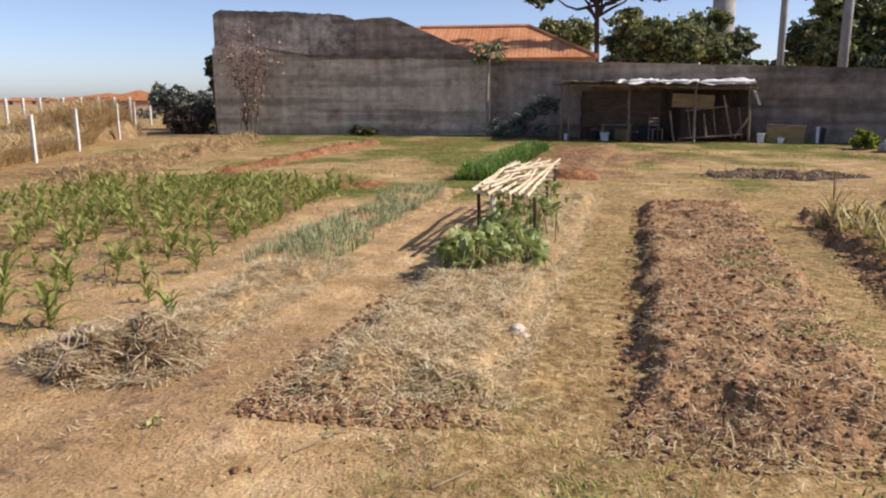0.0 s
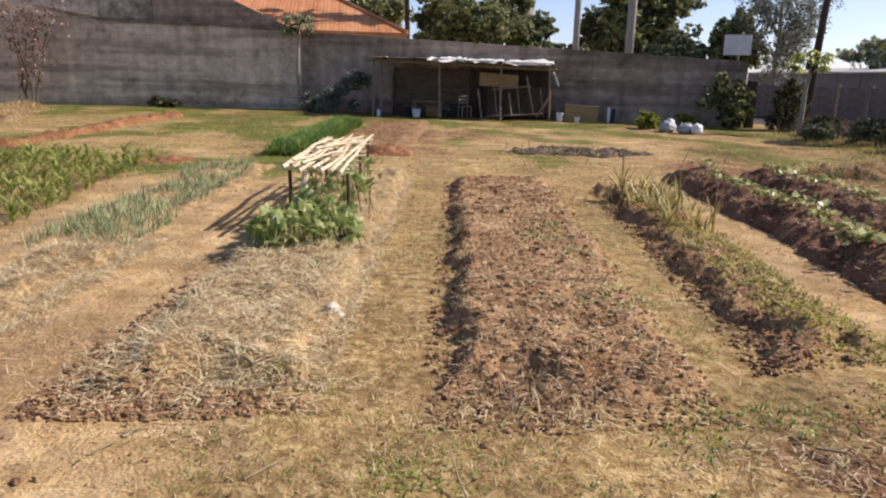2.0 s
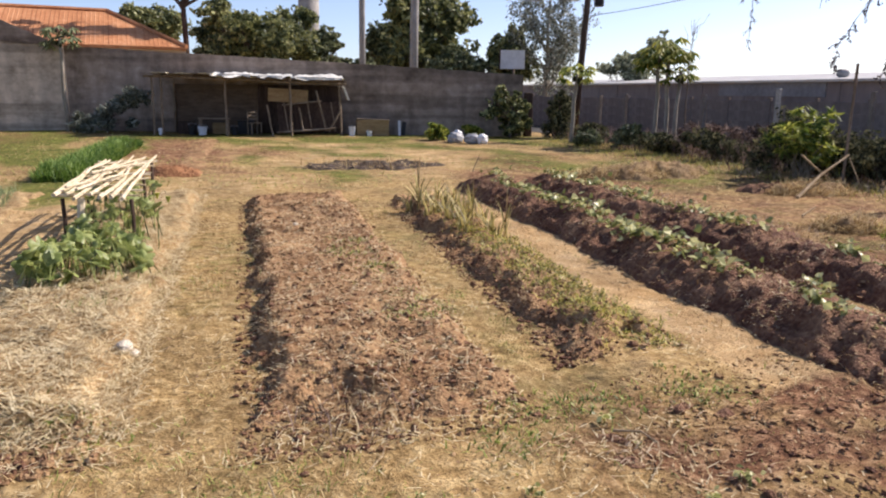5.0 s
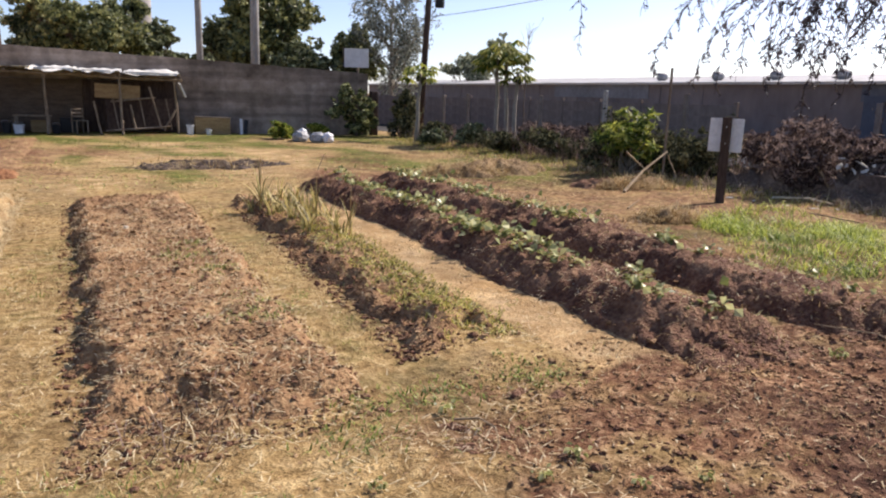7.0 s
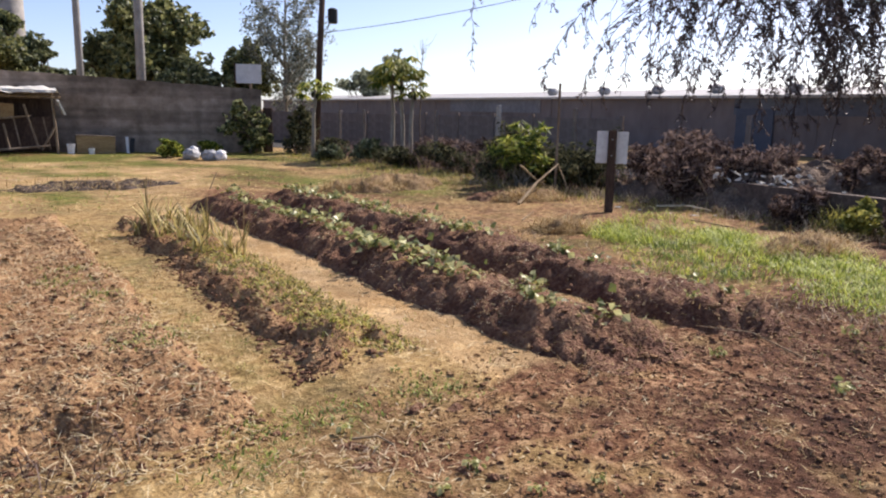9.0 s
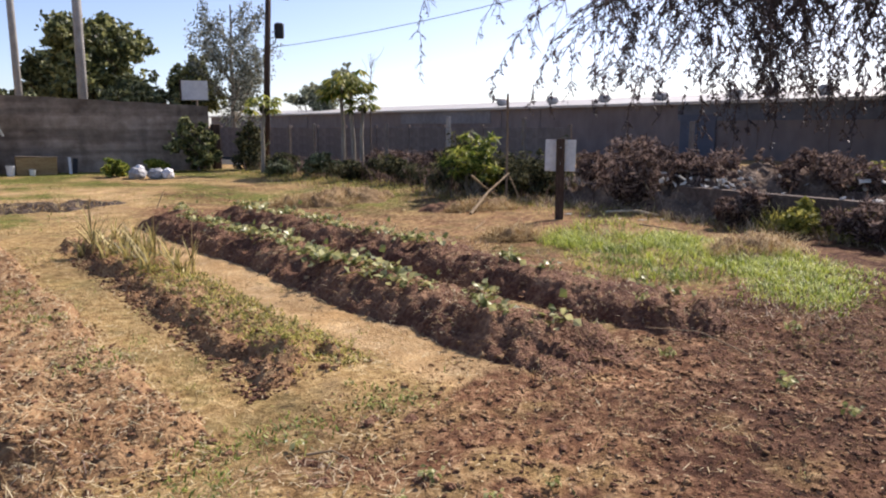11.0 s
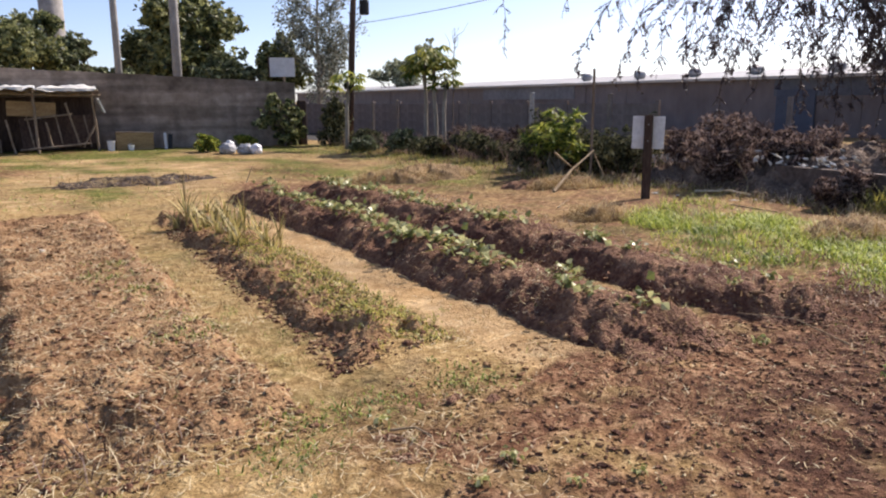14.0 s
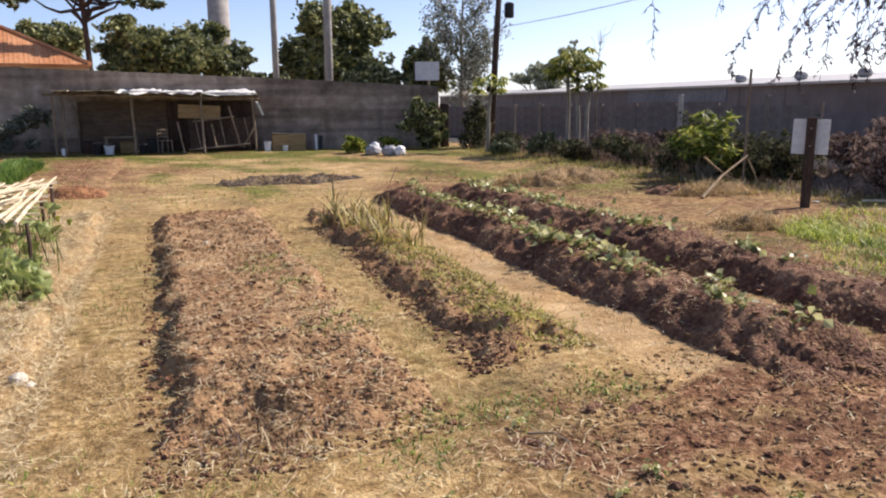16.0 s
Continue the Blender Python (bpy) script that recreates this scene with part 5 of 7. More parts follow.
tagged(part("fence_wire", wire, ZINC), "thin sagging fence wires between pale posts", "wire", kind="stuff")

EAST = [(30.9, 30.0, 1.75), (34.2, 28.5, 1.7), (36.0, 27.0, 1.75), (41.5, 23.0, 1.75), (46.25, 19.2, 1.9), (52.0, 18.2, 1.85), (64.2, 18.4, 1.75)]
for b, d, h in EAST:
    p = cement_post(polar(b, d), h, 0.10, "pale concrete fence post in roadside growth" if b == 46.25 else "dull brown concrete fence post in roadside growth", "roadside fence")
    if b != 46.25:
        p.children[0].data.materials[0] = DULLPOST
p = thing("thin_pole", "tall thin metal pole by the fence", "pole", polar(50.75, 16.2))
part("shaft", Build().tube([(0, 0, -0.2), (0.02, 0, 2.34)], 0.028, 8), POLEWOOD, p)
p = thing("gate_post", "dark wooden gate post by the wall's end", "gate post", (14.75, 26.75, 0))
part("shaft", Build().box((0, 0, 0.8), (0.3, 0.25, 1.9), None, 0.02), DARKWOOD, p)
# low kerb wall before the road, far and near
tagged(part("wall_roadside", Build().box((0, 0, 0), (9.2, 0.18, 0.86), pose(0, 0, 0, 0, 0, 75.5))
       , ROADWALL), "low stained concrete wall under brush, shade in its colour", "wall", kind="structure").location = (11.95, 2.0, 0.11)


def far_houses():
    for b, d, w, h, label in ((-36.5, 260, 12, 1.2, "small far brick house"), (-33.4, 270, 14, 1.4, "small far brick house with a low roof"), (-31.2, 210, 16, 2.0, "small far reddish house with a low roof"), (-29.3, 90, 7, 1.5, "reddish house beyond tall dry grass"), (-35.0, 300, 12, 1.2, "small far brick house"),
                              (-29.6, 230, 13, 2.4, "small far house on a rise"), (-38.4, 280, 12, 1.2, "small far brick house")):
        hs = thing("far_house", label, "house", polar(b, d), -b)
        part("wall", Build().box((0, 0, h / 2 - 0.2), (w, 6, h + 0.4)), BRICK, hs)
        part("roof", Build().prism([(-w / 2 - 0.4, h), (w / 2 + 0.4, h), (0, h + 1.1)], pose(0, -3.3, 0), 6.6), TILE, hs)
        for x in (-w * 0.25, w * 0.25):
            part("window", Build().box((x, -3.02, h * 0.55), (1.1, 0.08, 1.0)), RUBBER, hs)
    for i in range(9):
        tree("far_tree", "dusty grey-green far tree", polar(-41 + i * 1.9, rng.uniform(240, 320)), blob_cluster(6, (0, 0, 1.0), (6, 2, 0.7), 1.1), 0.5, 0.2, 700, 0.5, EUCA, BARK)
    tree("far_hill_scrub", "dry brown scrub on a far rise", polar(-31.0, 70), blob_cluster(10, (0, 0, 0.4), (5.0, 2, 0.5), 0.8), 0.6, 0.2, 1800, 0.3, EUCA, BARK, "bush")


far_houses()


# ---------------------------------------------------------------- the shed
def shed():
    s = thing("shed", "makeshift open pole shed with a ragged white sheet roof", "shed", (1.05, 29.6, 0), -10.4)
    W, D, H = 6.7, 2.3, 2.14

    def pole(x0, y0, z0, x1, y1, z1, r=0.05, label=""):
        return part("post", Build().tube(wiggly((x0, y0, z0), (x1, y1, z1), 4, 0.012), [r, r * 0.95, r * 0.92, r * 0.88, r * 0.85], 7), POLEWOOD, s, label)

    for x, y in ((-0.32, 0), (-0.02, 0.1), (2.25, 0.05), (4.65, 0), (6.55, 0.05), (0.1, D), (3.3, D), (6.6, D)):
        pole(x, y, -0.2, x + rng.normal() * 0.03, y, H - 0.02)
    for x0, z0, x1, z1 in ((3.95, 0.0, 3.75, 1.15), (5.95, 0.2, 5.6, 1.7), (6.05, 0.15, 6.5, 0.95), (5.1, 0.15, 4.95, 1.05)):
        part("brace", Build().tube(wiggly((x0, -0.05, z0), (x1, 0.0, z1), 3, 0.01), 0.04, 6), POLEWOOD, s)
    for y, z in ((0.02, H), (D, H + 0.1)):
        part("beam", Build().tube(wiggly((-0.6, y, z), (W + 0.05, y, z - 0.18), 6, 0.015), 0.05, 6), POLEWOOD, s)
    for i in range(7):
        x = i * W / 6
        part("rafter", Build().tube([(x, -0.25, H + 0.04 - 0.02 * i), (x, D + 0.1, H + 0.14 - 0.02 * i)], 0.035, 6), POLEWOOD, s)
    # roof of old boards at one end and a rumpled sheet over the rest
    for i in range(9):
        part("roof_board", Build().box((-0.42 + i * 0.27, D / 2 - 0.1, H + 0.12), (0.25, D + 0.5, 0.025), pose(0, 0, 0, rng.normal() * 0.5, rng.normal() * 1.5, 0)), STICK if i % 3 else POLEWOOD, s)
    for k, (x0, x1, lift) in enumerate(((1.75, 3.25, 0.0), (3.2, 4.72, 0.02), (4.8, W - 0.05, 0.10))):
        A, B = np.meshgrid(np.linspace(0, 1, 36), np.linspace(0, 1, 22))
        X = x0 + A * (x1 - x0)
        Y = -0.42 + B * (D + 0.45) + 0.09 * vnoise(X, X * 0, 2.5, 56 + k) * (1 - B)
        Z = H + 0.16 - 0.02 * X + lift * A + 0.09 * vnoise(X, Y, 1.8, 51 + k) + 0.06 * vnoise(X, Y, 4.5, 52) - 0.16 * np.clip(1 - B * 6, 0, 1) * (0.5 + 0.5 * vnoise(X, Y * 0, 1.7, 53)) + 0.04 * B
        v, f = quad_grid(X, Y, Z)
        ob = new("roof_sheet", mesh_np("roof_sheet", np.concatenate([v, v - [0, 0, 0.02]]), np.concatenate([f, f[:, ::-1] + len(v)]), TARP, True))
        ob.parent = s
        tagged(ob, "rumpled dirty white sheet")
    for k, (x, w) in enumerate(((2.6, 1.2), (3.9, 0.9), (5.3, 1.3), (6.2, 0.7))):
        n = 16
        A, B = np.meshgrid(np.linspace(0, 1, n), np.linspace(0, 1, 6))
        X = x - w / 2 + A * w
        Y = -0.47 - 0.03 * np.sin(A * 9 + k) - 0.02 * B
        Z = H + 0.17 - 0.02 * x - (0.08 + 0.06 * vnoise(X, X * 0, 2.0, 55)) * B
        v, f = quad_grid(X, Y, Z)
        ob = new("sheet_flap", mesh_np("sheet_flap", np.concatenate([v, v + [0, 0.012, 0]]), np.concatenate([f, f[:, ::-1] + len(v)]), TARP, True))
        ob.parent = s
    # dark hanging cloth, boards and a slatted panel under the roof
    part("hanging_cloth", Build().box((4.55, 0.35, 1.5), (1.5, 0.03, 0.5), pose(0, 0, 0, 4, 3, 0)), PLY, s, "dull tan hanging cloth")
    part("hanging_cloth", Build().box((6.72, -0.1, 1.62), (0.06, 0.5, 0.5), pose(0, 0, 0, 8, -22, 0)), TARP, s, "torn pale cloth corner")
    # Back sheets added dark: the shed's inner shade put into their colour.
    part("back_panel", Build().box((1.75, 2.12, 0.95), (3.3, 0.05, 1.9), pose(0, 0, 0, 0, 0, -11.6)), SHADEBOARD, s, "brown backing that stands in for the shed's shade")
    part("back_panel", Build().box((5.0, 1.46, 0.95), (3.3, 0.05, 1.9), pose(0, 0, 0, 0, 0, -11.6)), DARKWOOD, s, "dark backing that stands in for the shed's shade")
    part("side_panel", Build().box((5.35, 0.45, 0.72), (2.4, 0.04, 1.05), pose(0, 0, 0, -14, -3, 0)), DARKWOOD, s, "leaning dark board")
    for i in range(5):
        part("slat", Build().box((4.45 + 0.45 * i, 0.25, 0.72), (0.05, 0.03, 1.15), pose(0, 0, 0, -14, -8, 0)), DARKWOOD if i % 2 else POLEWOOD, s)
    part("rail", Build().tube([(4.1, -0.05, 0.12), (6.3, -0.08, 0.3)], 0.04, 6), POLEWOOD, s)
    part("rail", Build().tube([(4.3, 0.1, 1.15), (5.8, 0.1, 1.32)], 0.035, 6), POLEWOOD, s)


shed()
SH = pose(1.05, 29.6, 0, 0, 0, -10.4)


def chair(at, rz):
    c = thing("chair", "weathered wooden chair under the shed roof", "chair", at, rz)
    for x in (-0.19, 0.19):
        part("leg", Build().box((x, -0.19, 0.22), (0.045, 0.045, 0.46), None, 0.006), POLEWOOD, c)
        part("leg", Build().box((x, 0.19, 0.44), (0.045, 0.045, 0.9), None, 0.006), POLEWOOD, c)
    part("seat", Build().box((0, 0, 0.45), (0.44, 0.44, 0.035), None, 0.008), POLEWOOD, c)
    for z in (0.6, 0.72, 0.85):
        part("back_slat", Build().box((0, 0.19, z), (0.38, 0.02, 0.06), None, 0.005), POLEWOOD, c)


chair(SH @ Vector((3.25, 0.55, 0)), 15)


def table(at, rz):
    t = thing("table", "rough low wooden work table in the shed", "table", at, rz)
    part("tabletop", Build().box((0, 0, 0.6), (1.2, 0.6, 0.05), None, 0.01), POLEWOOD, t)
    for x in (-0.52, 0.52):
        for y in (-0.24, 0.24):
            part("leg", Build().box((x, y, 0.29), (0.06, 0.06, 0.6), None, 0.006), POLEWOOD, t)


table(SH @ Vector((1.75, 0.9, 0)), -12)


def bucket(at, r, h, material, label):
    b = thing("bucket", label, "bucket", at)
    part("body", Build().tube([(0, 0, 0), (0, 0, h * 0.5), (0, 0, h)], [r * 0.8, r * 0.9, r], 14), material, b, smooth=False)
    part("rim", Build().tube([(0, 0, h - 0.015), (0, 0, h + 0.012)], r * 1.06, 14), material, b)
    part("handle", Build().tube([(r * math.cos(a), 0.0, h + r * 0.5 * math.sin(a)) for a in np.linspace(0, math.pi, 9)], 0.008, 5), ZINC, b)


for x, y, r, h, m, label in ((6.95, -0.05, 0.14, 0.34, PLASTIC, "white plastic bucket beside the shed"), (7.6, -0.15, 0.11, 0.18, PLASTIC, "small white tub on the grass"),
                           (0.95, 0.6, 0.16, 0.36, RUBBER, "dark plastic drum under the roof"), (1.35, 0.35, 0.18, 0.3, PLASTIC, "pale plastic tub under the roof"), (2.5, 0.5, 0.14, 0.3, RUBBER, "black plastic pail under the roof"),
                           (-0.1, -0.1, 0.07, 0.25, PLASTIC, "pale plastic bottle-shaped jug by a post")):
    bucket(SH @ Vector((x, y, 0)), r, h, m, label)
for x, y, w, h, m, label in ((1.9, 1.3, 0.5, 0.4, PLY, "worn tan carton under the roof"), (2.9, 1.2, 0.6, 0.5, RUBBER, "dark crate in the shade"), (0.7, 1.2, 0.6, 0.45, DARKWOOD, "dark wooden crate in the shade")):
    c = thing("crate", label, "crate", SH @ Vector((x, y, 0)), -10)
    part("body", Build().box((0, 0, h / 2), (w, 0.45, h), None, 0.015), m, c)
    part("lid", Build().box((0, 0, h + 0.012), (w + 0.03, 0.48, 0.025), None, 0.006), m, c)


def trough():
    c = thing("storage_box", "low tan plywood box beside the shed", "box", (8.75, 28.45, 0), -14)
    for x, y, sx, sy in ((0, -0.3, 1.25, 0.025), (0, 0.3, 1.25, 0.025), (-0.62, 0, 0.025, 0.6), (0.62, 0, 0.025, 0.6)):
        part("side_panel", Build().box((x, y, 0.31), (sx, sy, 0.62), None, 0.004), PLY, c)
    part("lid", Build().box((0.02, 0, 0.635), (1.3, 0.66, 0.03), pose(0, 0, 0, 0, 2, 0), 0.005), POLEWOOD, c)
    b = thing("easel_board", "small white board propped with a dark one", "board", (9.75, 28.1, 0), -10)
    part("board", Build().box((0, 0, 0.3), (0.10, 0.03, 0.6), pose(0, 0, 0, -10, 0, 0)), BOARD, b, "white")
    part("board", Build().box((0.17, 0.04, 0.28), (0.16, 0.03, 0.55), pose(0, 0, 0, -12, 8, 0)), RUBBER, b, "black")


trough()


def sack(at, sx, sy, sz, label, material, rz=0):
    """A slumped stuffed bag."""
    bm = bmesh.new()
    bmesh.ops.create_icosphere(bm, subdivisions=4, radius=1)
    for v in bm.verts:
        d = v.co.normalized()
        n = noise.noise(d * 2.2 + Vector(at)) * 0.22 + noise.noise(d * 6.0 + Vector(at)) * 0.1 + abs(noise.noise(d * 11)) * 0.05
        v.co = Vector((d.x * sx, d.y * sy, max(-0.75, d.z) * sz)) * (1 + n)
    me = bpy.data.meshes.new("sack")
    bm.to_mesh(me)
    bm.free()
    me.materials.append(material)
    me.polygons.foreach_set("use_smooth", [True] * len(me.polygons))
    ob = new("sack", me)
    ob.matrix_world = pose(at[0], at[1], at[2] + sz * 0.7, 0, 0, rz)
    tagged(ob, label, "sack", "heap of sacks")


GREYBAG = mat("grey_bag", [(0.22, 0.225, 0.23), (0.36, 0.365, 0.375), (0.54, 0.54, 0.55)], 3, 14, bump=0.5, spread=0.2, rough=0.5)
sack((10.35, 23.9, 0), 0.30, 0.23, 0.21, "full white plastic sack lying on grass", GREYBAG, 20)
sack((10.75, 23.4, 0), 0.28, 0.23, 0.20, "slumped grey plastic sack on grass", GREYBAG, -30)
sack((11.0, 23.1, 0), 0.2, 0.18, 0.2, "small tied white sack", PLASTIC, 50)
sack((10.55, 24.2, 0.0), 0.21, 0.18, 0.25, "full white plastic sack", PLASTIC, 80)


# ---------------------------------------------------------------- sign, board on a pole
def sign():
    s = thing("garden_sign", "white square board on a dark wooden post", "sign", (10.98, 7.73, 0), -54.5)
    part("post", Build().box((0, 0, 0.56), (0.15, 0.07, 1.76), None, 0.006), DARKWOOD, s, "dark brown timber post")
    part("board", Build().box((0.0, 0.05, 1.14), (0.54, 0.025, 0.56), pose(0, 0, 0, 0, 1.0, 0), 0.003), BOARD, s, "plain white painted board")
    for z in (1.0, 1.28):
        part("bolt", Build().tube([(0, -0.045, z), (0, -0.03, z)], 0.012, 6), ZINC, s)


sign()


def backboard():
    s = thing("backboard", "white rectangular board high on a pole by the wall", "board", polar(27.6, 31), -28)
    part("pole", Build().tube([(0.05, 0.08, -0.3), (0.05, 0.08, 3.3)], 0.05, 8), POLEWOOD, s)
    part("board", Build().box((0, 0, 3.05), (0.98, 0.04, 0.74), None, 0.004), BOARD, s)
    part("edge_strip", Build().box((-0.52, 0.0, 3.05), (0.06, 0.06, 0.78), None, 0.004), DARKWOOD, s)


backboard()


# ---------------------------------------------------------------- trellis and squash
def trellis():
    t = thing("bean_trellis", "low trellis roof of pale sticks on short posts", "trellis")
    NL, NR, FR, FL = Vector((-0.74, 7.95, 0.66)), Vector((-0.10, 7.72, 0.66)), Vector((0.20, 11.7, 0.67)), Vector((-0.46, 11.4, 0.68))

    def at(a, b, z=0.0):
        return NL.lerp(NR, a).lerp(FL.lerp(FR, a), b) + Vector((0, 0, z))

    for a, b, m, r in ((0.02, 0.02, DARKWOOD, 0.02), (0.98, 0.02, DARKWOOD, 0.018), (0.98, 0.5, DARKWOOD, 0.018), (0.98, 0.97, DARKWOOD, 0.022), (0.02, 0.5, DARKWOOD, 0.018), (0.02, 0.97, DARKWOOD, 0.018)):
        top = at(a, b, -0.02)
        part("post", Build().tube(wiggly((top.x, top.y, 0.02), top, 3, 0.008), r, 7), m, t)
    a, b = at(0.3, 0.0, 0.0), at(0.22, 0.0) - Vector((0, 0.12, 0.6))
    part("prop", Build().tube([b, a], [0.04, 0.035], 7), STICK, t, "pale leaning prop")
    for i in range(8):
        a = -0.22 + i * 0.16
        part("stick", Build().tube(wiggly(at(max(-0.06, a), -0.05 + rng.normal() * 0.03, 0.03), at(min(1.06, a + 0.3 + rng.normal() * 0.06), 1.02 + rng.normal() * 0.05, 0.04), 5, 0.016), [0.02, 0.019, 0.018, 0.017, 0.015, 0.012], 6), STICK, t)
    for i in range(9):
        b = i / 8
        part("stick", Build().tube(wiggly(at(-0.1, b + rng.normal() * 0.02, 0.0), at(1.1, b + rng.normal() * 0.03, 0.0), 4, 0.014), [0.017, 0.016, 0.015, 0.014, 0.011], 6), STICK, t)
    for i in range(6):
        b = rng.uniform(0, 0.7)
        part("stick", Build().tube(wiggly(at(rng.uniform(0, 0.4), b, 0.075), at(rng.uniform(0.6, 1), min(1.05, b + rng.uniform(0.15, 0.4)), 0.075), 3, 0.014), [0.017, 0.016, 0.014, 0.011], 5), STICK, t)


trellis()


def lobed_leaf(r, seed):
    """A cupped, lobed leaf with its stalk along -z."""
    b = Build()
    n = 20
    q = np.random.default_rng(seed)
    rim = []
    for k in range(n):
        w = 2 * math.pi * k / n
        s = r * (0.82 + 0.16 * math.cos(5 * w) + 0.05 * q.normal()) * (0.45 if k == n // 2 else 1)
        rim.append(Vector((s * math.cos(w), s * math.sin(w), 0.12 * r * math.cos(2 * w + seed) - 0.18 * r + 0.05 * r * q.normal())))
    mid = [Vector((p.x * 0.5, p.y * 0.5, 0.03 * r * math.cos(5 * i * math.pi / 10))) for i, p in enumerate(rim)]
    b.add([Vector((0, 0, -0.02 * r))] + mid + rim, [(0, 1 + k, 1 + (k + 1) % n) for k in range(n)] + [(1 + k, 1 + n + k, 1 + n + (k + 1) % n, 1 + (k + 1) % n) for k in range(n)])
    return b


def squash():
    t = thing("squash_plant", "sprawling squash plant with large green leaves", "squash plant")
    kinds = [mesh_of("leaf", lobed_leaf(1.0, s), SQUASH, True) for s in (1, 2, 3, 4)]
    stems = Build()
    spots = []
    for _ in range(215):
        a, b = rng.uniform(0, 1), rng.uniform(0, 1)
        if b < 0.62:
            x, y = -1.02 + 1.0 * a, 6.5 + 2.3 * b
            h = 0.06 + 0.30 * rng.random() * math.sin(math.pi * (0.15 + 0.7 * a))
        else:
            x, y = -0.62 + 0.75 * a, 7.8 + 3.3 * (b - 0.62) / 0.38
            h = rng.uniform(0.08, 0.5)
        spots.append((x, y, h))
    for i, (x, y, h) in enumerate(spots):
        z = on(x, y)
        o = new("leaf", kinds[i % 4])
        o.parent = t
        s = rng.uniform(0.04, 0.12)
        o.matrix_local = pose(x, y, z + h, rng.normal() * 42, rng.normal() * 42, rng.uniform(0, 360)) @ Matrix.Diagonal((s, s, s, 1))
        stems.tube([(x + rng.normal() * 0.05, y + rng.normal() * 0.05, z - 0.02), (x, y, z + h - 0.01)], [0.006, 0.004], 4, False)
    tagged(part("stem", stems, SQUASH, t), kind="stuff")
    for x, y in ((-0.8, 7.1), (-0.2, 7.3), (0.2, 10.6), (0.32, 10.2)):
        z = on(x, y)
        o = part("flower", Build().tube([(x, y, z + 0.12), (x, y, z + 0.16), (x, y, z + 0.2)], [0.008, 0.02, 0.04], 6), LIME, t, "yellow flower")


squash()


# ---------------------------------------------------------------- corn
def corn_kind(h, seed):
    q = np.random.default_rng(seed)
    c = thing("corn_plant", "young green corn plant in bare earth", "corn plant", group="corn plants")
    part("stalk", Build().tube([(0, 0, -0.03), (0.01, 0, h * 0.3), (0, 0.01, h * 0.62)], [0.011, 0.009, 0.005], 6), CORN, c)
    for i in range(12):
        a = 2.2 * i + q.normal() * 0.4 + seed
        L = h * q.uniform(0.55, 0.95)
        z0 = h * (0.04 + 0.042 * i)
        e = q.uniform(0.45, 1.2)
        d = Vector((math.cos(a), math.sin(a), 0))
        s = Vector((-math.sin(a), math.cos(a), 0))
        pts, w = [], []
        p = Vector((0, 0, z0))
        for k in range(6):
            pts.append(p.copy())
            ang = e - 0.36 * k * k / 4
            p = p + (d * math.cos(ang) + Vector((0, 0, 1)) * math.sin(ang)) * L / 5
            w.append(0.023 * h / 0.45 * (0.6, 1.0, 1.0, 0.8, 0.5, 0.05)[k])
        vs, fs = [], []
        for k in range(6):
            vs += [pts[k] - s * w[k], pts[k] - Vector((0, 0, 0.012 * (1 - k / 6))), pts[k] + s * w[k]]
        for k in range(5):
            o = 3 * k
            fs += [(o, o + 1, o + 4, o + 3), (o + 1, o + 2, o + 5, o + 4)]
        part("leaf", Build().add(vs, fs), CORN, c)
    return c


def corn():
    kinds = [corn_kind(h, i) for i, h in enumerate((0.46, 0.54, 0.5, 0.42))]
    spots = [(-2.75, 4.92), (-3.73, 4.92), (-3.69, 6.25), (-3.42, 6.75), (-3.3, 5.6), (-4.2, 5.9), (-4.25, 5.1), (-4.6, 4.6), (-4.9, 5.4)]
    for r in range(13):
        x0 = -3.55 - 0.4 * r
        y = 6.9 + rng.uniform(0, 0.3)
        while y < 14.2:
            dense = 0.95 if (y > 8.6 and x0 > -6.4) else 0.62 if y > 8 else 0.55
            if rng.random() < dense:
                spots.append((x0 - 0.045 * (y - 7) + rng.normal() * 0.08, y + rng.normal() * 0.05))
            y += 0.22 if y > 8.6 else 0.3
    for x, y in ((-5.2, 6.2), (-5.6, 5.7), (-5.9, 6.6), (-4.8, 6.6), (-6.3, 6.3), (-5.0, 7.2), (-4.4, 7.6), (-6.9, 7.4), (-5.3, 4.9), (-4.0, 5.4), (-4.4, 4.9), (-4.7, 5.7), (-4.1, 6.5), (-5.4, 5.3), (-4.5, 6.1), (-5.7, 6.1), (-4.9, 6.0), (-5.2, 6.8), (-3.9, 7.1)):
        spots.append((x, y))
    for i, (x, y) in enumerate(spots):
        m = pose(x, y, on(x, y), rng.normal() * 4, rng.normal() * 4, rng.uniform(0, 360)) @ Matrix.Scale((rng.uniform(0.55, 0.9) if y < 8.2 else rng.uniform(0.45, 0.85)) * (0.85 if i == 0 else 1.0), 4)
        if i < 4:
            kinds[i].matrix_world = m
        else:
            o = copy_thing(kinds[i % 4], m)
            o.scale = m.to_scale()


corn()


# ---------------------------------------------------------------- onions, herbs, weeds, grasses
def spread(n, x0, x1, y0, y1, keep=None):
    x, y = rng.uniform(x0, x1, n), rng.uniform(y0, y1, n)
    if keep is not None:
        k = keep(x, y)
        k = rng.random(n) < k
        x, y = x[k], y[k]
    return np.stack([x, y, surface(x, y)], 1)


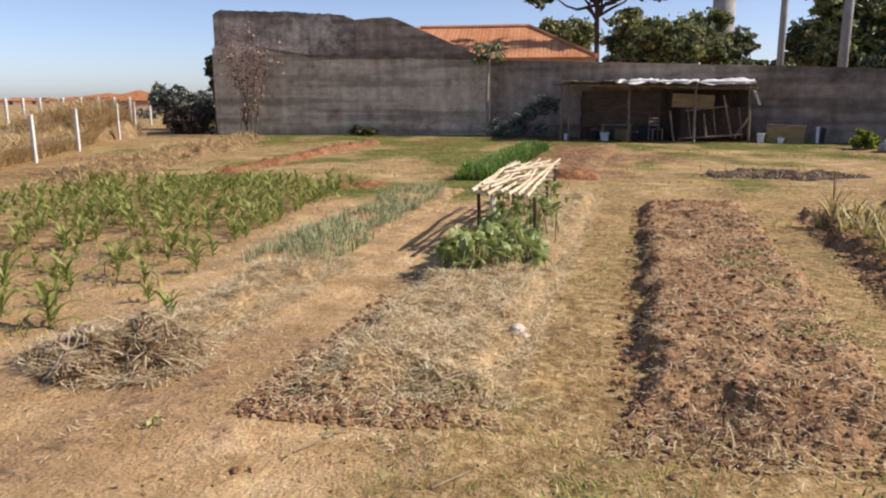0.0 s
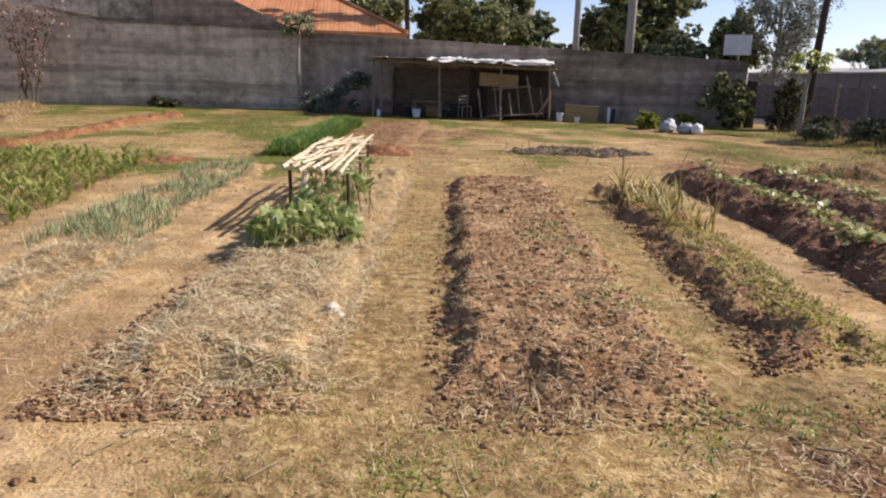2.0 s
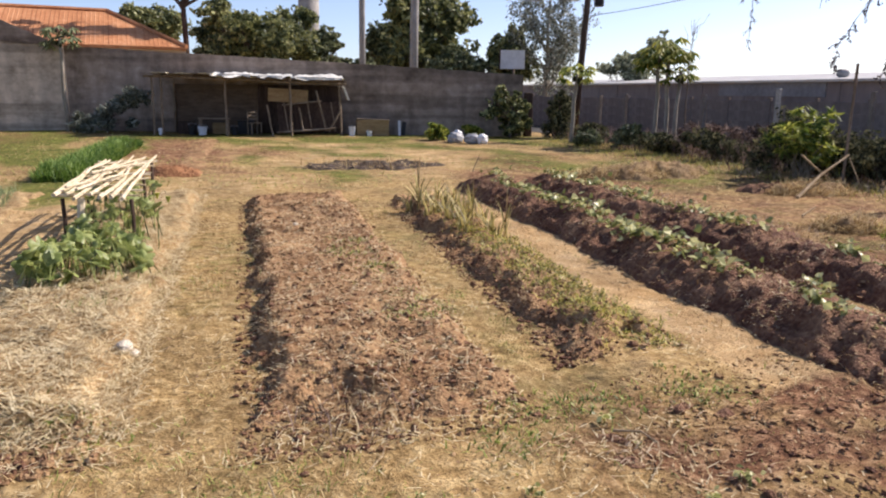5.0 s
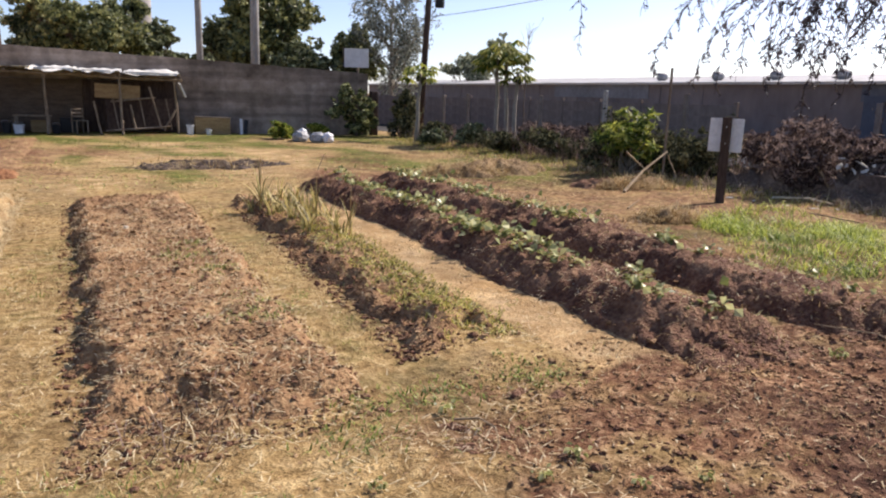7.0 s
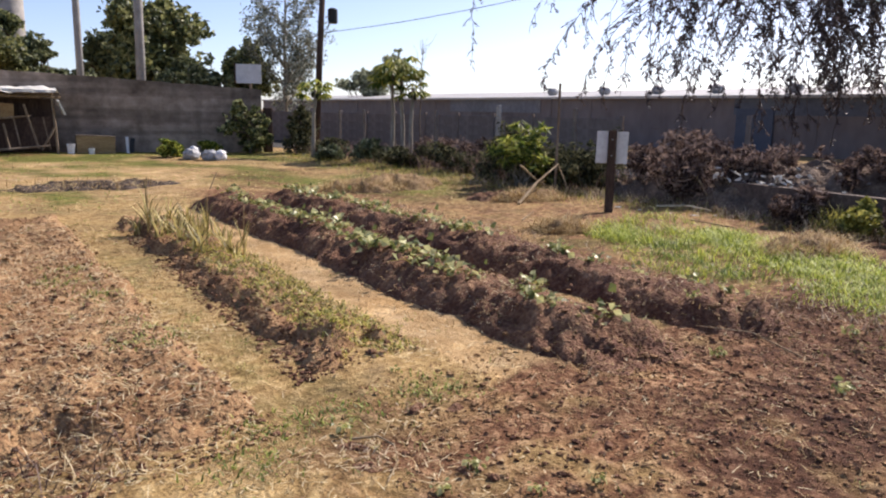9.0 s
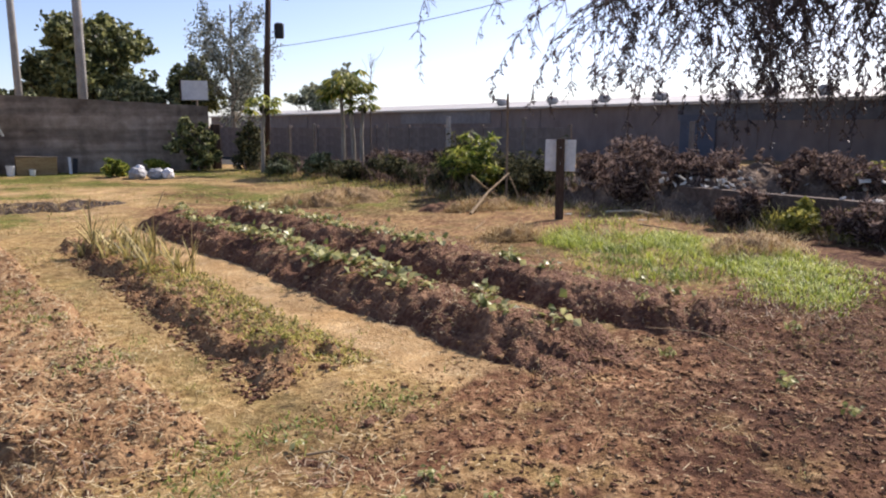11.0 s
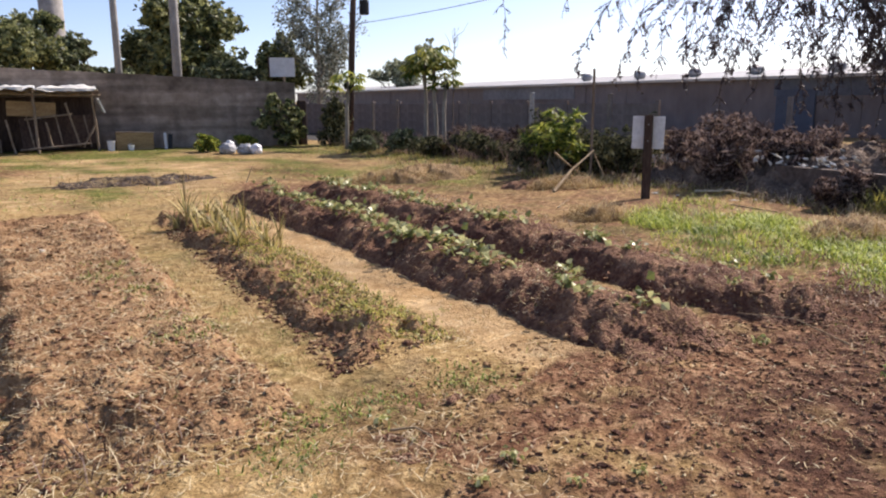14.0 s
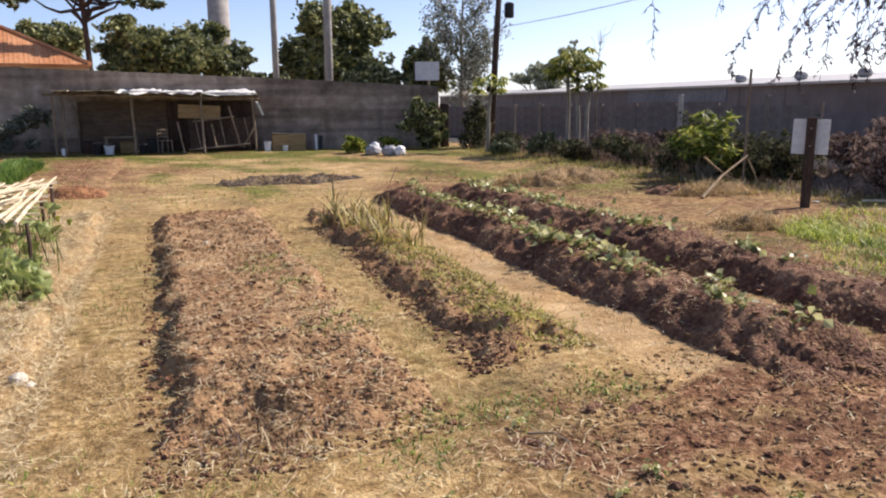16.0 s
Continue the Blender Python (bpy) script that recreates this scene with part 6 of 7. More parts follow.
def rows_of_onions():
    u = np.concatenate([np.full(640, -3.98 + 0.17 * k) for k in range(6)])
    y = rng.uniform(7.05, 13.3, len(u))
    x = u + LEAN * y - 0.075 * (y - 7) + rng.normal(size=len(u)) * 0.03
    y = np.round(y / 0.085) * 0.085 + rng.normal(size=len(u)) * 0.018
    keep = vnoise(x, y, 2.6, 61) > -0.35
    p = np.stack([x, y, surface(x, y)], 1)[keep]
    blades("onion_rows", p, rng.uniform(0.10, 0.24, len(p)), 0.008, np.abs(rng.normal(size=len(p)) * 0.42), ONION, 0.2, label="rows of blue-green onion leaves in a bed", category="onions", segments=2)


rows_of_onions()


def herbs():
    y = rng.uniform(15.3, 23.9, 11000)
    u = rng.uniform(-3.9, -3.05, 11000)
    x = u + LEAN * y
    p = np.stack([x, y, surface(x, y)], 1)
    p = p[vnoise(p[:, 0], p[:, 1], 1.5, 62) > -0.75]
    blades("herb_leaves", p, rng.uniform(0.14, 0.34, len(p)), 0.03, np.abs(rng.normal(size=len(p)) * 0.4), HERB, 0.3, label="dense bright green leafy herbs in a bed", category="herbs", segments=2)


herbs()


def sweet_potato():
    def kind(seed):
        q = np.random.default_rng(seed)
        k = 24
        c = np.stack([q.normal(size=k) * 0.085, q.normal(size=k) * 0.17, np.abs(q.normal(size=k)) * 0.05 + 0.03], 1)
        t = thing("sweet_potato_plant", "leafy sweet potato vine on a soil ridge", "sweet potato", group="sweet potato plants")
        ob = new("leaves", leaf_mesh("leaves", c, q.uniform(0.05, 0.11, k), POTATO, 1.2, 1.1))
        ob.parent = t
        b = Build()
        for i in range(5):
            a = q.uniform(0, 6.28)
            b.tube([(0, 0, 0.0), (0.1 * math.cos(a), 0.1 * math.sin(a), 0.05), (0.24 * math.cos(a), 0.24 * math.sin(a), 0.0)], [0.005, 0.004, 0.003], 4, False)
        part("vine", b, WEED, t)
        return t

    kinds = [kind(s) for s in (3, 5, 7, 9)]
    n = 0
    for uc, y0, y1, count in ((4.03, 3.1, 12.0, 36), (5.5, 3.0, 12.2, 30)):
        for i in range(count):
            y = y0 + (y1 - y0) * (i + rng.uniform(-0.3, 0.3)) / count
            if rng.random() < (0.25 if y < 5.0 else 0.1) + 0.3 * float(vnoise(np.array(uc), np.array(y), 1.1, 93)):
                continue
            x = uc + LEAN * y + rng.normal() * 0.07
            m = pose(x, y, on(x, y) - 0.015, rng.normal() * 4, rng.normal() * 6, rng.normal() * 14 - 8) @ Matrix.Scale(rng.uniform(0.65, 1.15) * (0.8 if y < 5.0 else 1.0), 4)
            if n < 4:
                kinds[n].matrix_world = m
            else:
                copy_thing(kinds[n % 4], m).scale = m.to_scale()
            n += 1


sweet_potato()


def seedlings():
    first = None
    for x, y, s in ((2.16, 3.12, 1), (2.40, 2.35, 1.1), (2.79, 3.09, 0.8), (2.12, 2.28, 0.9), (2.44, 1.99, 0.8), (2.70, 1.85, 0.9), (4.83, 1.54, 1.4), (4.88, 2.41, 1.1), (5.62, 3.04, 1.3), (3.02, 3.15, 0.8), (1.45, 2.6, 0.8),
                    (4.6, 1.1, 1.1), (6.2, 2.0, 1.2), (0.98, 2.75, 0.5), (2.9, 3.6, 0.6), (-2.05, 3.35, 0.9), (1.25, 2.3, 0.6)):
        if first is None:
            q = np.random.default_rng(4)
            first = thing("seedling", "small pale green transplant in dug soil", "seedling", group="seedlings")
            c = np.stack([q.normal(size=16) * 0.045, q.normal(size=16) * 0.045, q.uniform(0.03, 0.11, 16)], 1)
            ob = new("leaves", leaf_mesh("leaves", c, q.uniform(0.03, 0.06, 16), POTATO, 1.0, 1.5))
            ob.parent = first
            part("stem", Build().tube([(0, 0, -0.02), (0.005, 0, 0.1)], [0.006, 0.003], 5), WEED, first)
            o = first
            first.matrix_world = pose(x, y, on(x, y))
        else:
            o = copy_thing(first, pose(x, y, on(x, y), 0, 0, rng.uniform(0, 360)))
        o.scale = (0.55 * s, 0.55 * s, 0.55 * s)


seedlings()


def reeds():
    for i in range(20):
        y = rng.uniform(7.7, 10.3)
        u = rng.uniform(2.1, 2.95)
        x = u - 0.12 + LEAN * y + 0.025 * (y - 4)
        t = thing("reed_clump", "yellowing lily-like reed on a garden bed", "reed", (x, y, on(x, y)), group="reed clumps")
        k = 14
        blades("leaves", np.zeros((k, 3)) + rng.normal(size=(k, 3)) * [0.03, 0.03, 0], rng.uniform(0.2, 0.46, k), 0.026, np.abs(rng.normal(size=k) * 0.25), REED, 0.35, segments=3, parent=t)
    for x, y, h in ((3.55, 9.6, 0.75), (3.72, 8.2, 0.55), (3.95, 7.75, 0.6)):
        t = thing("reed_stalk", "single tall dry stalk on a garden bed", "reed", (x, y, on(x, y)), group="reed clumps")
        blades("leaves", np.zeros((9, 3)) + np.stack([rng.normal(size=9) * 0.01, rng.normal(size=9) * 0.01, rng.uniform(0, h * 0.5, 9)], 1), h * 0.55, 0.018, 0.15, REED, 0.2, segments=3, parent=t)
        part("stalk", Build().tube([(0, 0, -0.03), (0.02, 0, h)], [0.008, 0.004], 5), DRYGRASS, t)


reeds()


def ground_cover():
    # weeds over the narrow bed
    def bed2(x, y):
        u = x - LEAN * y - 0.025 * (y - 4)
        return smooth_box(u, 2.22, 2.9, 0.25) * smooth_box(y, 3.95, 9.4, 0.9) * (0.3 + 0.7 * (vnoise(x, y, 2.5, 63) > -0.15))
    p = spread(34000, 2.3, 4.8, 3.9, 9.5, bed2)
    blades("bed_weeds", p, rng.uniform(0.02, 0.085, len(p)), 0.011, np.abs(rng.normal(size=len(p)) * 0.7), WEED, 0.5, label="low yellow-green weeds on a garden bed", category="weeds")

    def beds(x, y):
        u = along(x, y)
        return ((u > -0.2) & (u < 1.5) & (y > 3.4) & (y < 11.8)) | ((u > 3.4) & (u < 6.1) & (y > 2.5) & (y < 12.4)) | ((u > 1.9) & (u < 3.1) & (y > 4) & (y < 11.2))

    # short dry tufts between the beds
    def tuft(x, y):
        u = along(x, y)
        bare = smooth_box(x, -5.0, -0.9, 1.2) * smooth_box(y, 1.0, 15, 3)
        sand = smooth_box(u, 2.9, 3.6, 0.3) * smooth_box(y, 3, 12, 1)
        dug = smooth_box(u, 2.2, 9, 0.6) * (y < 3.0)
        m = np.clip(0.35 + 0.9 * vnoise(x, y, 1.3, 64) + 0.5 * vnoise(x, y, 4, 65), 0, 1)
        return m * (1 - 0.85 * bare) * (1 - 0.62 * sand) * (1 - 0.7 * dug) * np.where(beds(x, y), 0.1, 1)
    def tufts(n, per, x0, x1, y0, y1, keep, jitter):
        c = spread(n, x0, x1, y0, y1, keep)
        c = np.repeat(c, per, 0)
        c[:, :2] += rng.normal(size=(len(c), 2)) * jitter
        c[:, 2] = surface(c[:, 0], c[:, 1]) - 0.006
        return c

    p = tufts(26000, 6, -6, 8.5, 1.0, 10, tuft, 0.022)
    blades("dry_turf", p, rng.uniform(0.02, 0.085, len(p)), 0.0045, np.abs(rng.normal(size=len(p)) * 0.85), DRYGRASS, 0.5, label="short dry tan turf between the beds", category="grass")
    g = tufts(23000, 6, -6, 10, 1.0, 12.5, lambda x, y: tuft(x, y) * np.clip(vnoise(x, y, 0.8, 66) * 1.5 + vnoise(x, y, 3.1, 92) * 0.6 + 0.3, 0, 1), 0.025)
    blades("green_turf", g, rng.uniform(0.02, 0.08, len(g)), 0.005, np.abs(rng.normal(size=len(g)) * 0.7), GRASS, 0.5, label="sparse low green grass between the beds", category="grass")
    p = spread(26000, -6, 8.5, 1.0, 11, lambda x, y: np.clip(0.35 + 0.8 * vnoise(x, y, 1.9, 82), 0.05, 1))
    p[:, 2] += 0.004
    blades("leaf_litter", p, rng.uniform(0.012, 0.05, len(p)), rng.uniform(0.006, 0.02, len(p)), 1.4 + rng.normal(size=len(p)) * 0.25, LITTER, 0.1, label="brown bits of dead leaves on the ground", category="leaf litter", segments=1)
    # wilted clump at the near end of the long bed, and a few weeds on the paths
    k = 130
    x, y = 0.95 + rng.normal(size=k) * 0.22, 3.62 + rng.normal(size=k) * 0.16
    p = np.stack([x, y, surface(x, y)], 1)
    blades("wilted_grass", p, rng.uniform(0.08, 0.24, k), 0.007, np.abs(rng.normal(size=k) * 0.7) + 0.2, BRUSH, 0.5, label="wilted grey-brown grass on a bed's end", category="grass", segments=3)
    blades("wilted_grass", p[:110] + [0.02, 0.01, 0.0], rng.uniform(0.08, 0.22, 110), 0.006, np.abs(rng.normal(size=110) * 0.7) + 0.2, STRAW, 0.5, label="wilted pale grass on a bed's end", category="grass", segments=3)
    for cx, cy in ((1.85, 7.0), (-0.45, 3.9), (1.6, 3.1), (2.3, 3.35), (2.9, 3.25), (0.9, 2.5), (1.98, 6.4), (2.05, 7.6), (1.75, 4.9), (-0.55, 7.0), (-0.4, 5.9), (2.0, 5.4), (0.2, 2.8), (1.9, 3.4)):
        k = 260
        x, y = cx + rng.normal(size=k) * 0.14, cy + rng.normal(size=k) * 0.12
        p = np.stack([x, y, surface(x, y) - 0.004], 1)
        blades("weed_patch", p, rng.uniform(0.02, 0.07, k), 0.010, np.abs(rng.normal(size=k) * 0.7), GRASS, 0.5, label="small flat green weed patch on the path", category="weeds")
    p = spread(60000, -9, 14, 9.0, 27, lambda x, y: np.where(beds(x, y), 0, np.clip(0.3 + 0.9 * vnoise(x, y, 0.9, 67) + 0.5 * vnoise(x, y, 2.7, 68), 0, 1) * 0.7))
    blades("far_dry_turf", p, rng.uniform(0.04, 0.13, len(p)), 0.016, np.abs(rng.normal(size=len(p)) * 0.8), DRYGRASS, 0.5, label="dry turf over the far plot", category="grass", segments=1)
    p = spread(60000, -13, 15, 13, 33.4, lambda x, y: np.clip(0.15 + 0.8 * vnoise(x, y, 0.5, 69) + 0.4 * vnoise(x, y, 2.0, 70) + 0.5 * (y > 26), 0, 1))
    blades("far_green_turf", p, rng.uniform(0.05, 0.14, len(p)), 0.018, np.abs(rng.normal(size=len(p)) * 0.7), GRASS, 0.5, label="patchy green grass before the wall", category="grass", segments=1)
    # bright green grass patch by the sign
    def patch(x, y):
        u = along(x, y)
        return smooth_box(u, 6.75 + 0.75 * np.clip(y - 4.9, 0, 3), 10.4 - 0.3 * (6.6 - y), 0.6) * smooth_box(y, 2.0, 6.9, 0.6) * np.clip(0.55 + 1.0 * vnoise(x, y, 1.1, 71) + 0.4 * vnoise(x, y, 2.9, 90), 0.05, 1)
    p = spread(60000, 6.4, 12.5, 1.7, 7.2, patch)
    blades("grass_patch", p, rng.uniform(0.06, 0.19, len(p)) * np.interp(p[:, 0], [8, 11], [0.9, 1.5]) * (1 + 0.5 * vnoise(p[:, 0], p[:, 1], 1.8, 94)), 0.010, np.abs(rng.normal(size=len(p)) * 0.45), LAWN, 0.5, label="patch of bright green grass by the ridges", category="grass")
    # withered growth between the ridges and the green patch
    p = spread(16000, 6.0, 10.5, 1.8, 12.0, lambda x, y: smooth_box(along(x, y), 6.0, 7.2, 0.4) * np.clip(0.5 + 0.8 * vnoise(x, y, 1.5, 91), 0.1, 1))
    blades("withered_grass", p, rng.uniform(0.04, 0.16, len(p)), 0.009, np.abs(rng.normal(size=len(p)) * 0.7), HAYSTALK, 0.5, label="withered brown growth beside the ridges", category="grass")
    for cx, cy, n, h in ((8.0, 4.6, 200, 0.16), (8.6, 5.1, 240, 0.2), (7.7, 3.7, 180, 0.16), (12.25, 4.3, 300, 0.6), (11.95, 3.0, 360, 0.7), (11.7, 2.2, 300, 0.6)):
        x, y = cx + rng.normal(size=n) * 0.16, cy + rng.normal(size=n) * 0.2
        p = np.stack([x, y, ground_z(x, y) - 0.01], 1)
        blades("grass_tuft", p, rng.uniform(0.4, 1.0, n) * h, 0.012, np.abs(rng.normal(size=n) * 0.4), GRASS if h < 0.3 else WEED, 0.35, label="darker tuft in the green grass" if h < 0.3 else "tall yellow-green grass tuft before the low wall", category="grass tuft", segments=3)
    p = spread(14000, -8.8, -3.4, 4.4, 14.2, lambda x, y: np.clip(0.3 + 0.9 * vnoise(x, y, 1.6, 81), 0, 1))
    blades("field_weeds", p, rng.uniform(0.04, 0.16, len(p)), 0.010, np.abs(rng.normal(size=len(p)) * 0.6), WEED, 0.4, label="low weeds and grass among the corn", category="weeds")
    y = 3.52 + 9.0 * rng.random(40000) ** 1.35
    u = rng.uniform(-2.15, -0.72, len(y))
    k = rng.random(len(y)) < np.clip((y - 3.55 + 0.12 * vnoise(u, y, 4.0, 95)) / 0.45, 0.06, 1) * np.clip((u + 2.12 + 0.08 * vnoise(u, y, 4.0, 96)) / 0.25, 0.1, 1)
    u, y = u[k], y[k]
    x = u + LEAN * y
    p = np.stack([x, y, surface(x, y) + rng.uniform(0.0, 0.025, len(y))], 1)
    tagged(blades("mulch_straw", p, rng.uniform(0.04, 0.16, len(p)), 0.006, 1.4 + rng.normal(size=len(p)) * 0.22, STRAW, 0.12, parent=bed_0), kind="stuff")
    y = rng.uniform(4.4, 7.3, 9000)
    x = rng.uniform(-3.75, -2.85, len(y)) + LEAN * y
    p = np.stack([x, y, surface(x, y) + rng.uniform(0.0, 0.03, len(y))], 1)
    blades("straw_cover", p, rng.uniform(0.04, 0.18, len(p)), 0.006, 1.4 + rng.normal(size=len(p)) * 0.22, STRAW, 0.12, label="thick layer of pale cut straw", category="straw")
    # straw lying about
    def litter(x, y):
        u = along(x, y)
        m = np.clip(0.10 + 0.5 * vnoise(x, y, 1.6, 72) + 0.3 * vnoise(x, y, 5, 73), 0.02, 1)
        m += 0.75 * smooth_box(u, -0.05, 1.45, 0.2) * smooth_box(y, 3.3, 11.8, 0.4)
        m += 1.6 * smooth_box(u, -2.2, -0.8, 0.3) * smooth_box(y, 3.6, 12.6, 0.4) + 1.6 * smooth_box(u, -3.75, -2.95, 0.3) * smooth_box(y, 4.4, 7.2, 0.4)
        m *= 1 - 0.75 * smooth_box(u, 2.3, 9, 0.5) * smooth_box(y, -2, 3.1, 0.5) - 0.45 * smooth_box(u, 2.95, 3.6, 0.2) * smooth_box(y, 3.3, 12, 0.5)
        return np.clip(m, 0, 1)
    p = spread(100000, -5, 7, 1.2, 10.5, litter)
    p[:, 2] += rng.uniform(0.002, 0.02, len(p))
    blades("straw_litter", p, rng.uniform(0.025, 0.11, len(p)), 0.005, 1.42 + rng.normal(size=len(p)) * 0.16, STRAW, 0.05, label="loose pale straw scattered over the earth", category="straw")
    for cx, cy in ((2.08, 2.9), (2.04, 2.7), (2.65, 3.1), (2.42, 2.38)):
        k = 22
        x, y = cx + rng.normal(size=k) * 0.09, cy + rng.normal(size=k) * 0.08
        p = np.stack([x, y, surface(x, y) + 0.03], 1)
        blades("root_tangle", p, rng.uniform(0.03, 0.08, k), 0.006, 1.2 + rng.normal(size=k) * 0.35, HAYSTALK, 0.4, label="pulled pale roots on dug soil", category="roots", segments=3)
    p = spread(2600, 2.4, 9.0, 0.5, 3.2, lambda x, y: np.clip(0.2 + 0.7 * vnoise(x, y, 2.1, 86), 0.03, 1))
    p[:, 2] += 0.006
    blades("dry_wisps", p, rng.uniform(0.012, 0.05, len(p)), 0.007, 1.2 + rng.normal(size=len(p)) * 0.3, STRAW, 0.2, label="pale dry wisps on dug soil", category="straw")
    p = spread(24000, 3.6, 8.3, 2.5, 12, lambda x, y: np.clip(0.15 + 0.6 * vnoise(x, y, 2.1, 87), 0.03, 1) * ((smooth_box(along(x, y), 3.4, 6.1, 0.2)) > 0.5))
    blades("ridge_grass", p, rng.uniform(0.03, 0.14, len(p)), 0.006, 0.9 + rng.normal(size=len(p)) * 0.4, DRYGRASS, 0.4, label="dry grass on the sides of the ridges", category="grass")
    k = 7500
    d = rng.uniform(0, 1.02, k) ** 0.55
    a = rng.uniform(0, 2 * np.pi, k)
    x, y = -2.80 + 0.62 * d * np.cos(a), 4.30 + 0.48 * d * np.sin(a)
    p = np.stack([x, y, np.maximum(heap_z(x, y, -2.80, 4.30, 0.60, 0.46, 0.15, 0.10), ground_z(x, y)) + rng.uniform(0.0, 0.03, k)], 1)
    flow = 1.2 * vnoise(x, y, 2.2, 89) * np.pi
    for part_i, droop in ((0, 0.10), (1, 0.02), (2, 0.06)):
        q = slice(part_i * k // 3, (part_i + 1) * k // 3)
        n = len(p[q])
        blades("heaped_straw", p[q], rng.uniform(0.05, 0.22, n), rng.uniform(0.005, 0.011, n), 1.42 + rng.normal(size=n) * 0.2, (STRAW, HAYSTALK, STRAW)[part_i], droop, heading=flow[q] + rng.normal(size=n) * 1.3, label="tangled dry straw and weed stalks of a heap", category="straw", segments=3)
    for cx, cy, rx, ry, h, n in ((10.1, 13.3, 1.6, 0.85, 0.18, 3600), (8.75, 6.95, 0.55, 0.42, 0.1, 1400), (9.9, 3.8, 1.0, 0.5, 0.12, 2000), (11.3, 9.9, 1.0, 0.6, 0.12, 2200), (5.0, 16.7, 1.7, 0.9, 0.08, 800)):
        d = rng.uniform(0, 1, n) ** 0.6
        a = rng.uniform(0, 2 * np.pi, n)
        x, y = cx + rx * d * np.cos(a), cy + ry * d * np.sin(a)
        p = np.stack([x, y, ground_z(x, y) + h * np.sqrt(np.clip(1.02 - d, 0, 1))], 1)
        blades("hay_wisps", p, rng.uniform(0.12, 0.35, n), 0.010, 1.0 + rng.normal(size=n) * 0.35, DRYGRASS, 0.35, label="brown hay wisps on a low heap", category="hay", segments=3)
    # hay over the windrow, tall dry grass past the fence
    y = rng.uniform(12.8, 29.5, 20000)
    u = rng.uniform(-11.9, -10.3, 20000)
    x = u + LEAN * y - 0.29 * (y - 12.8)
    p = np.stack([x, y, surface(x, y)], 1)
    blades("hay_wisps", p, rng.uniform(0.12, 0.42, len(p)), 0.013, 1.1 + rng.normal(size=len(p)) * 0.4, DRYGRASS, 0.35, label="brown hay wisps along a windrow", category="hay")
    y = rng.uniform(14, 36, 42000)
    x = np.interp(y, [14, 18.3, 22.6, 29.4, 36], [-12.0, -13.45, -15.0, -17.6, -20.0]) - 0.35 - 4.2 * rng.random(len(y)) ** 1.3
    clump = vnoise(x, y, 1.1, 75)
    keep = clump > -0.35
    x, y, clump = x[keep], y[keep], clump[keep]
    hump = np.clip(1.1 - ((x + 18.6) / 2.4) ** 2 - ((y - 29.5) / 5.0) ** 2, 0, 1)
    p = np.stack([x, y, ground_z(x, y) + 0.5 * hump], 1)
    blades("tall_dry_grass", p, rng.uniform(0.5, 1.2, len(p)) * (0.85 + 0.25 * clump + 0.85 * hump), 0.016, np.abs(rng.normal(size=len(p)) * 0.28), DRYGRASS, 0.55, label="tall straw-coloured dry grass past the fence", category="grass", segments=4)
    y = rng.uniform(2.0, 13, 3800)
    x = np.interp(y, [2, 6.4, 8, 13], [11.6, 12.7, 12.9, 13.0]) + rng.normal(size=len(y)) * 0.25 - 0.1
    p = np.stack([x, y, ground_z(x, y)], 1)
    blades("bank_grass", p, rng.uniform(0.06, 0.36, len(p)), 0.010, np.abs(rng.normal(size=len(p)) * 0.6), HAYSTALK, 0.5, label="dry tan grass before the bank", category="grass", segments=3)
    y = rng.uniform(2, 24, 5200)
    x = np.interp(y, [2, 5, 8, 12, 16, 20, 24], [15.0, 14.9, 14.5, 14.4, 15.2, 15.8, 15.9]) + rng.normal(size=len(y)) * 0.7
    p = np.stack([x, y, ground_z(x, y)], 1)
    blades("dry_stalks", p, rng.uniform(0.35, 1.1, len(p)) * np.interp(y, [2, 10, 24], [0.95, 0.8, 0.8]), 0.013, np.abs(rng.normal(size=len(p)) * 0.28), BRUSH, 0.3, label="tall brown dry stalks along the roadside", category="stalks", segments=3)
    y = rng.uniform(3, 24, 9000)
    x = np.interp(y, [3, 8, 14, 20, 24], [13.3, 13.0, 13.2, 13.9, 14.6]) + rng.normal(size=len(y)) * 0.8
    p = np.stack([x, y, ground_z(x, y)], 1)
    blades("roadside_grass", p, rng.uniform(0.06, 0.28, len(p)), 0.010, np.abs(rng.normal(size=len(p)) * 0.6), WEED, 0.4, label="rough yellow-green grass along the roadside", category="grass", segments=2)


ground_cover()


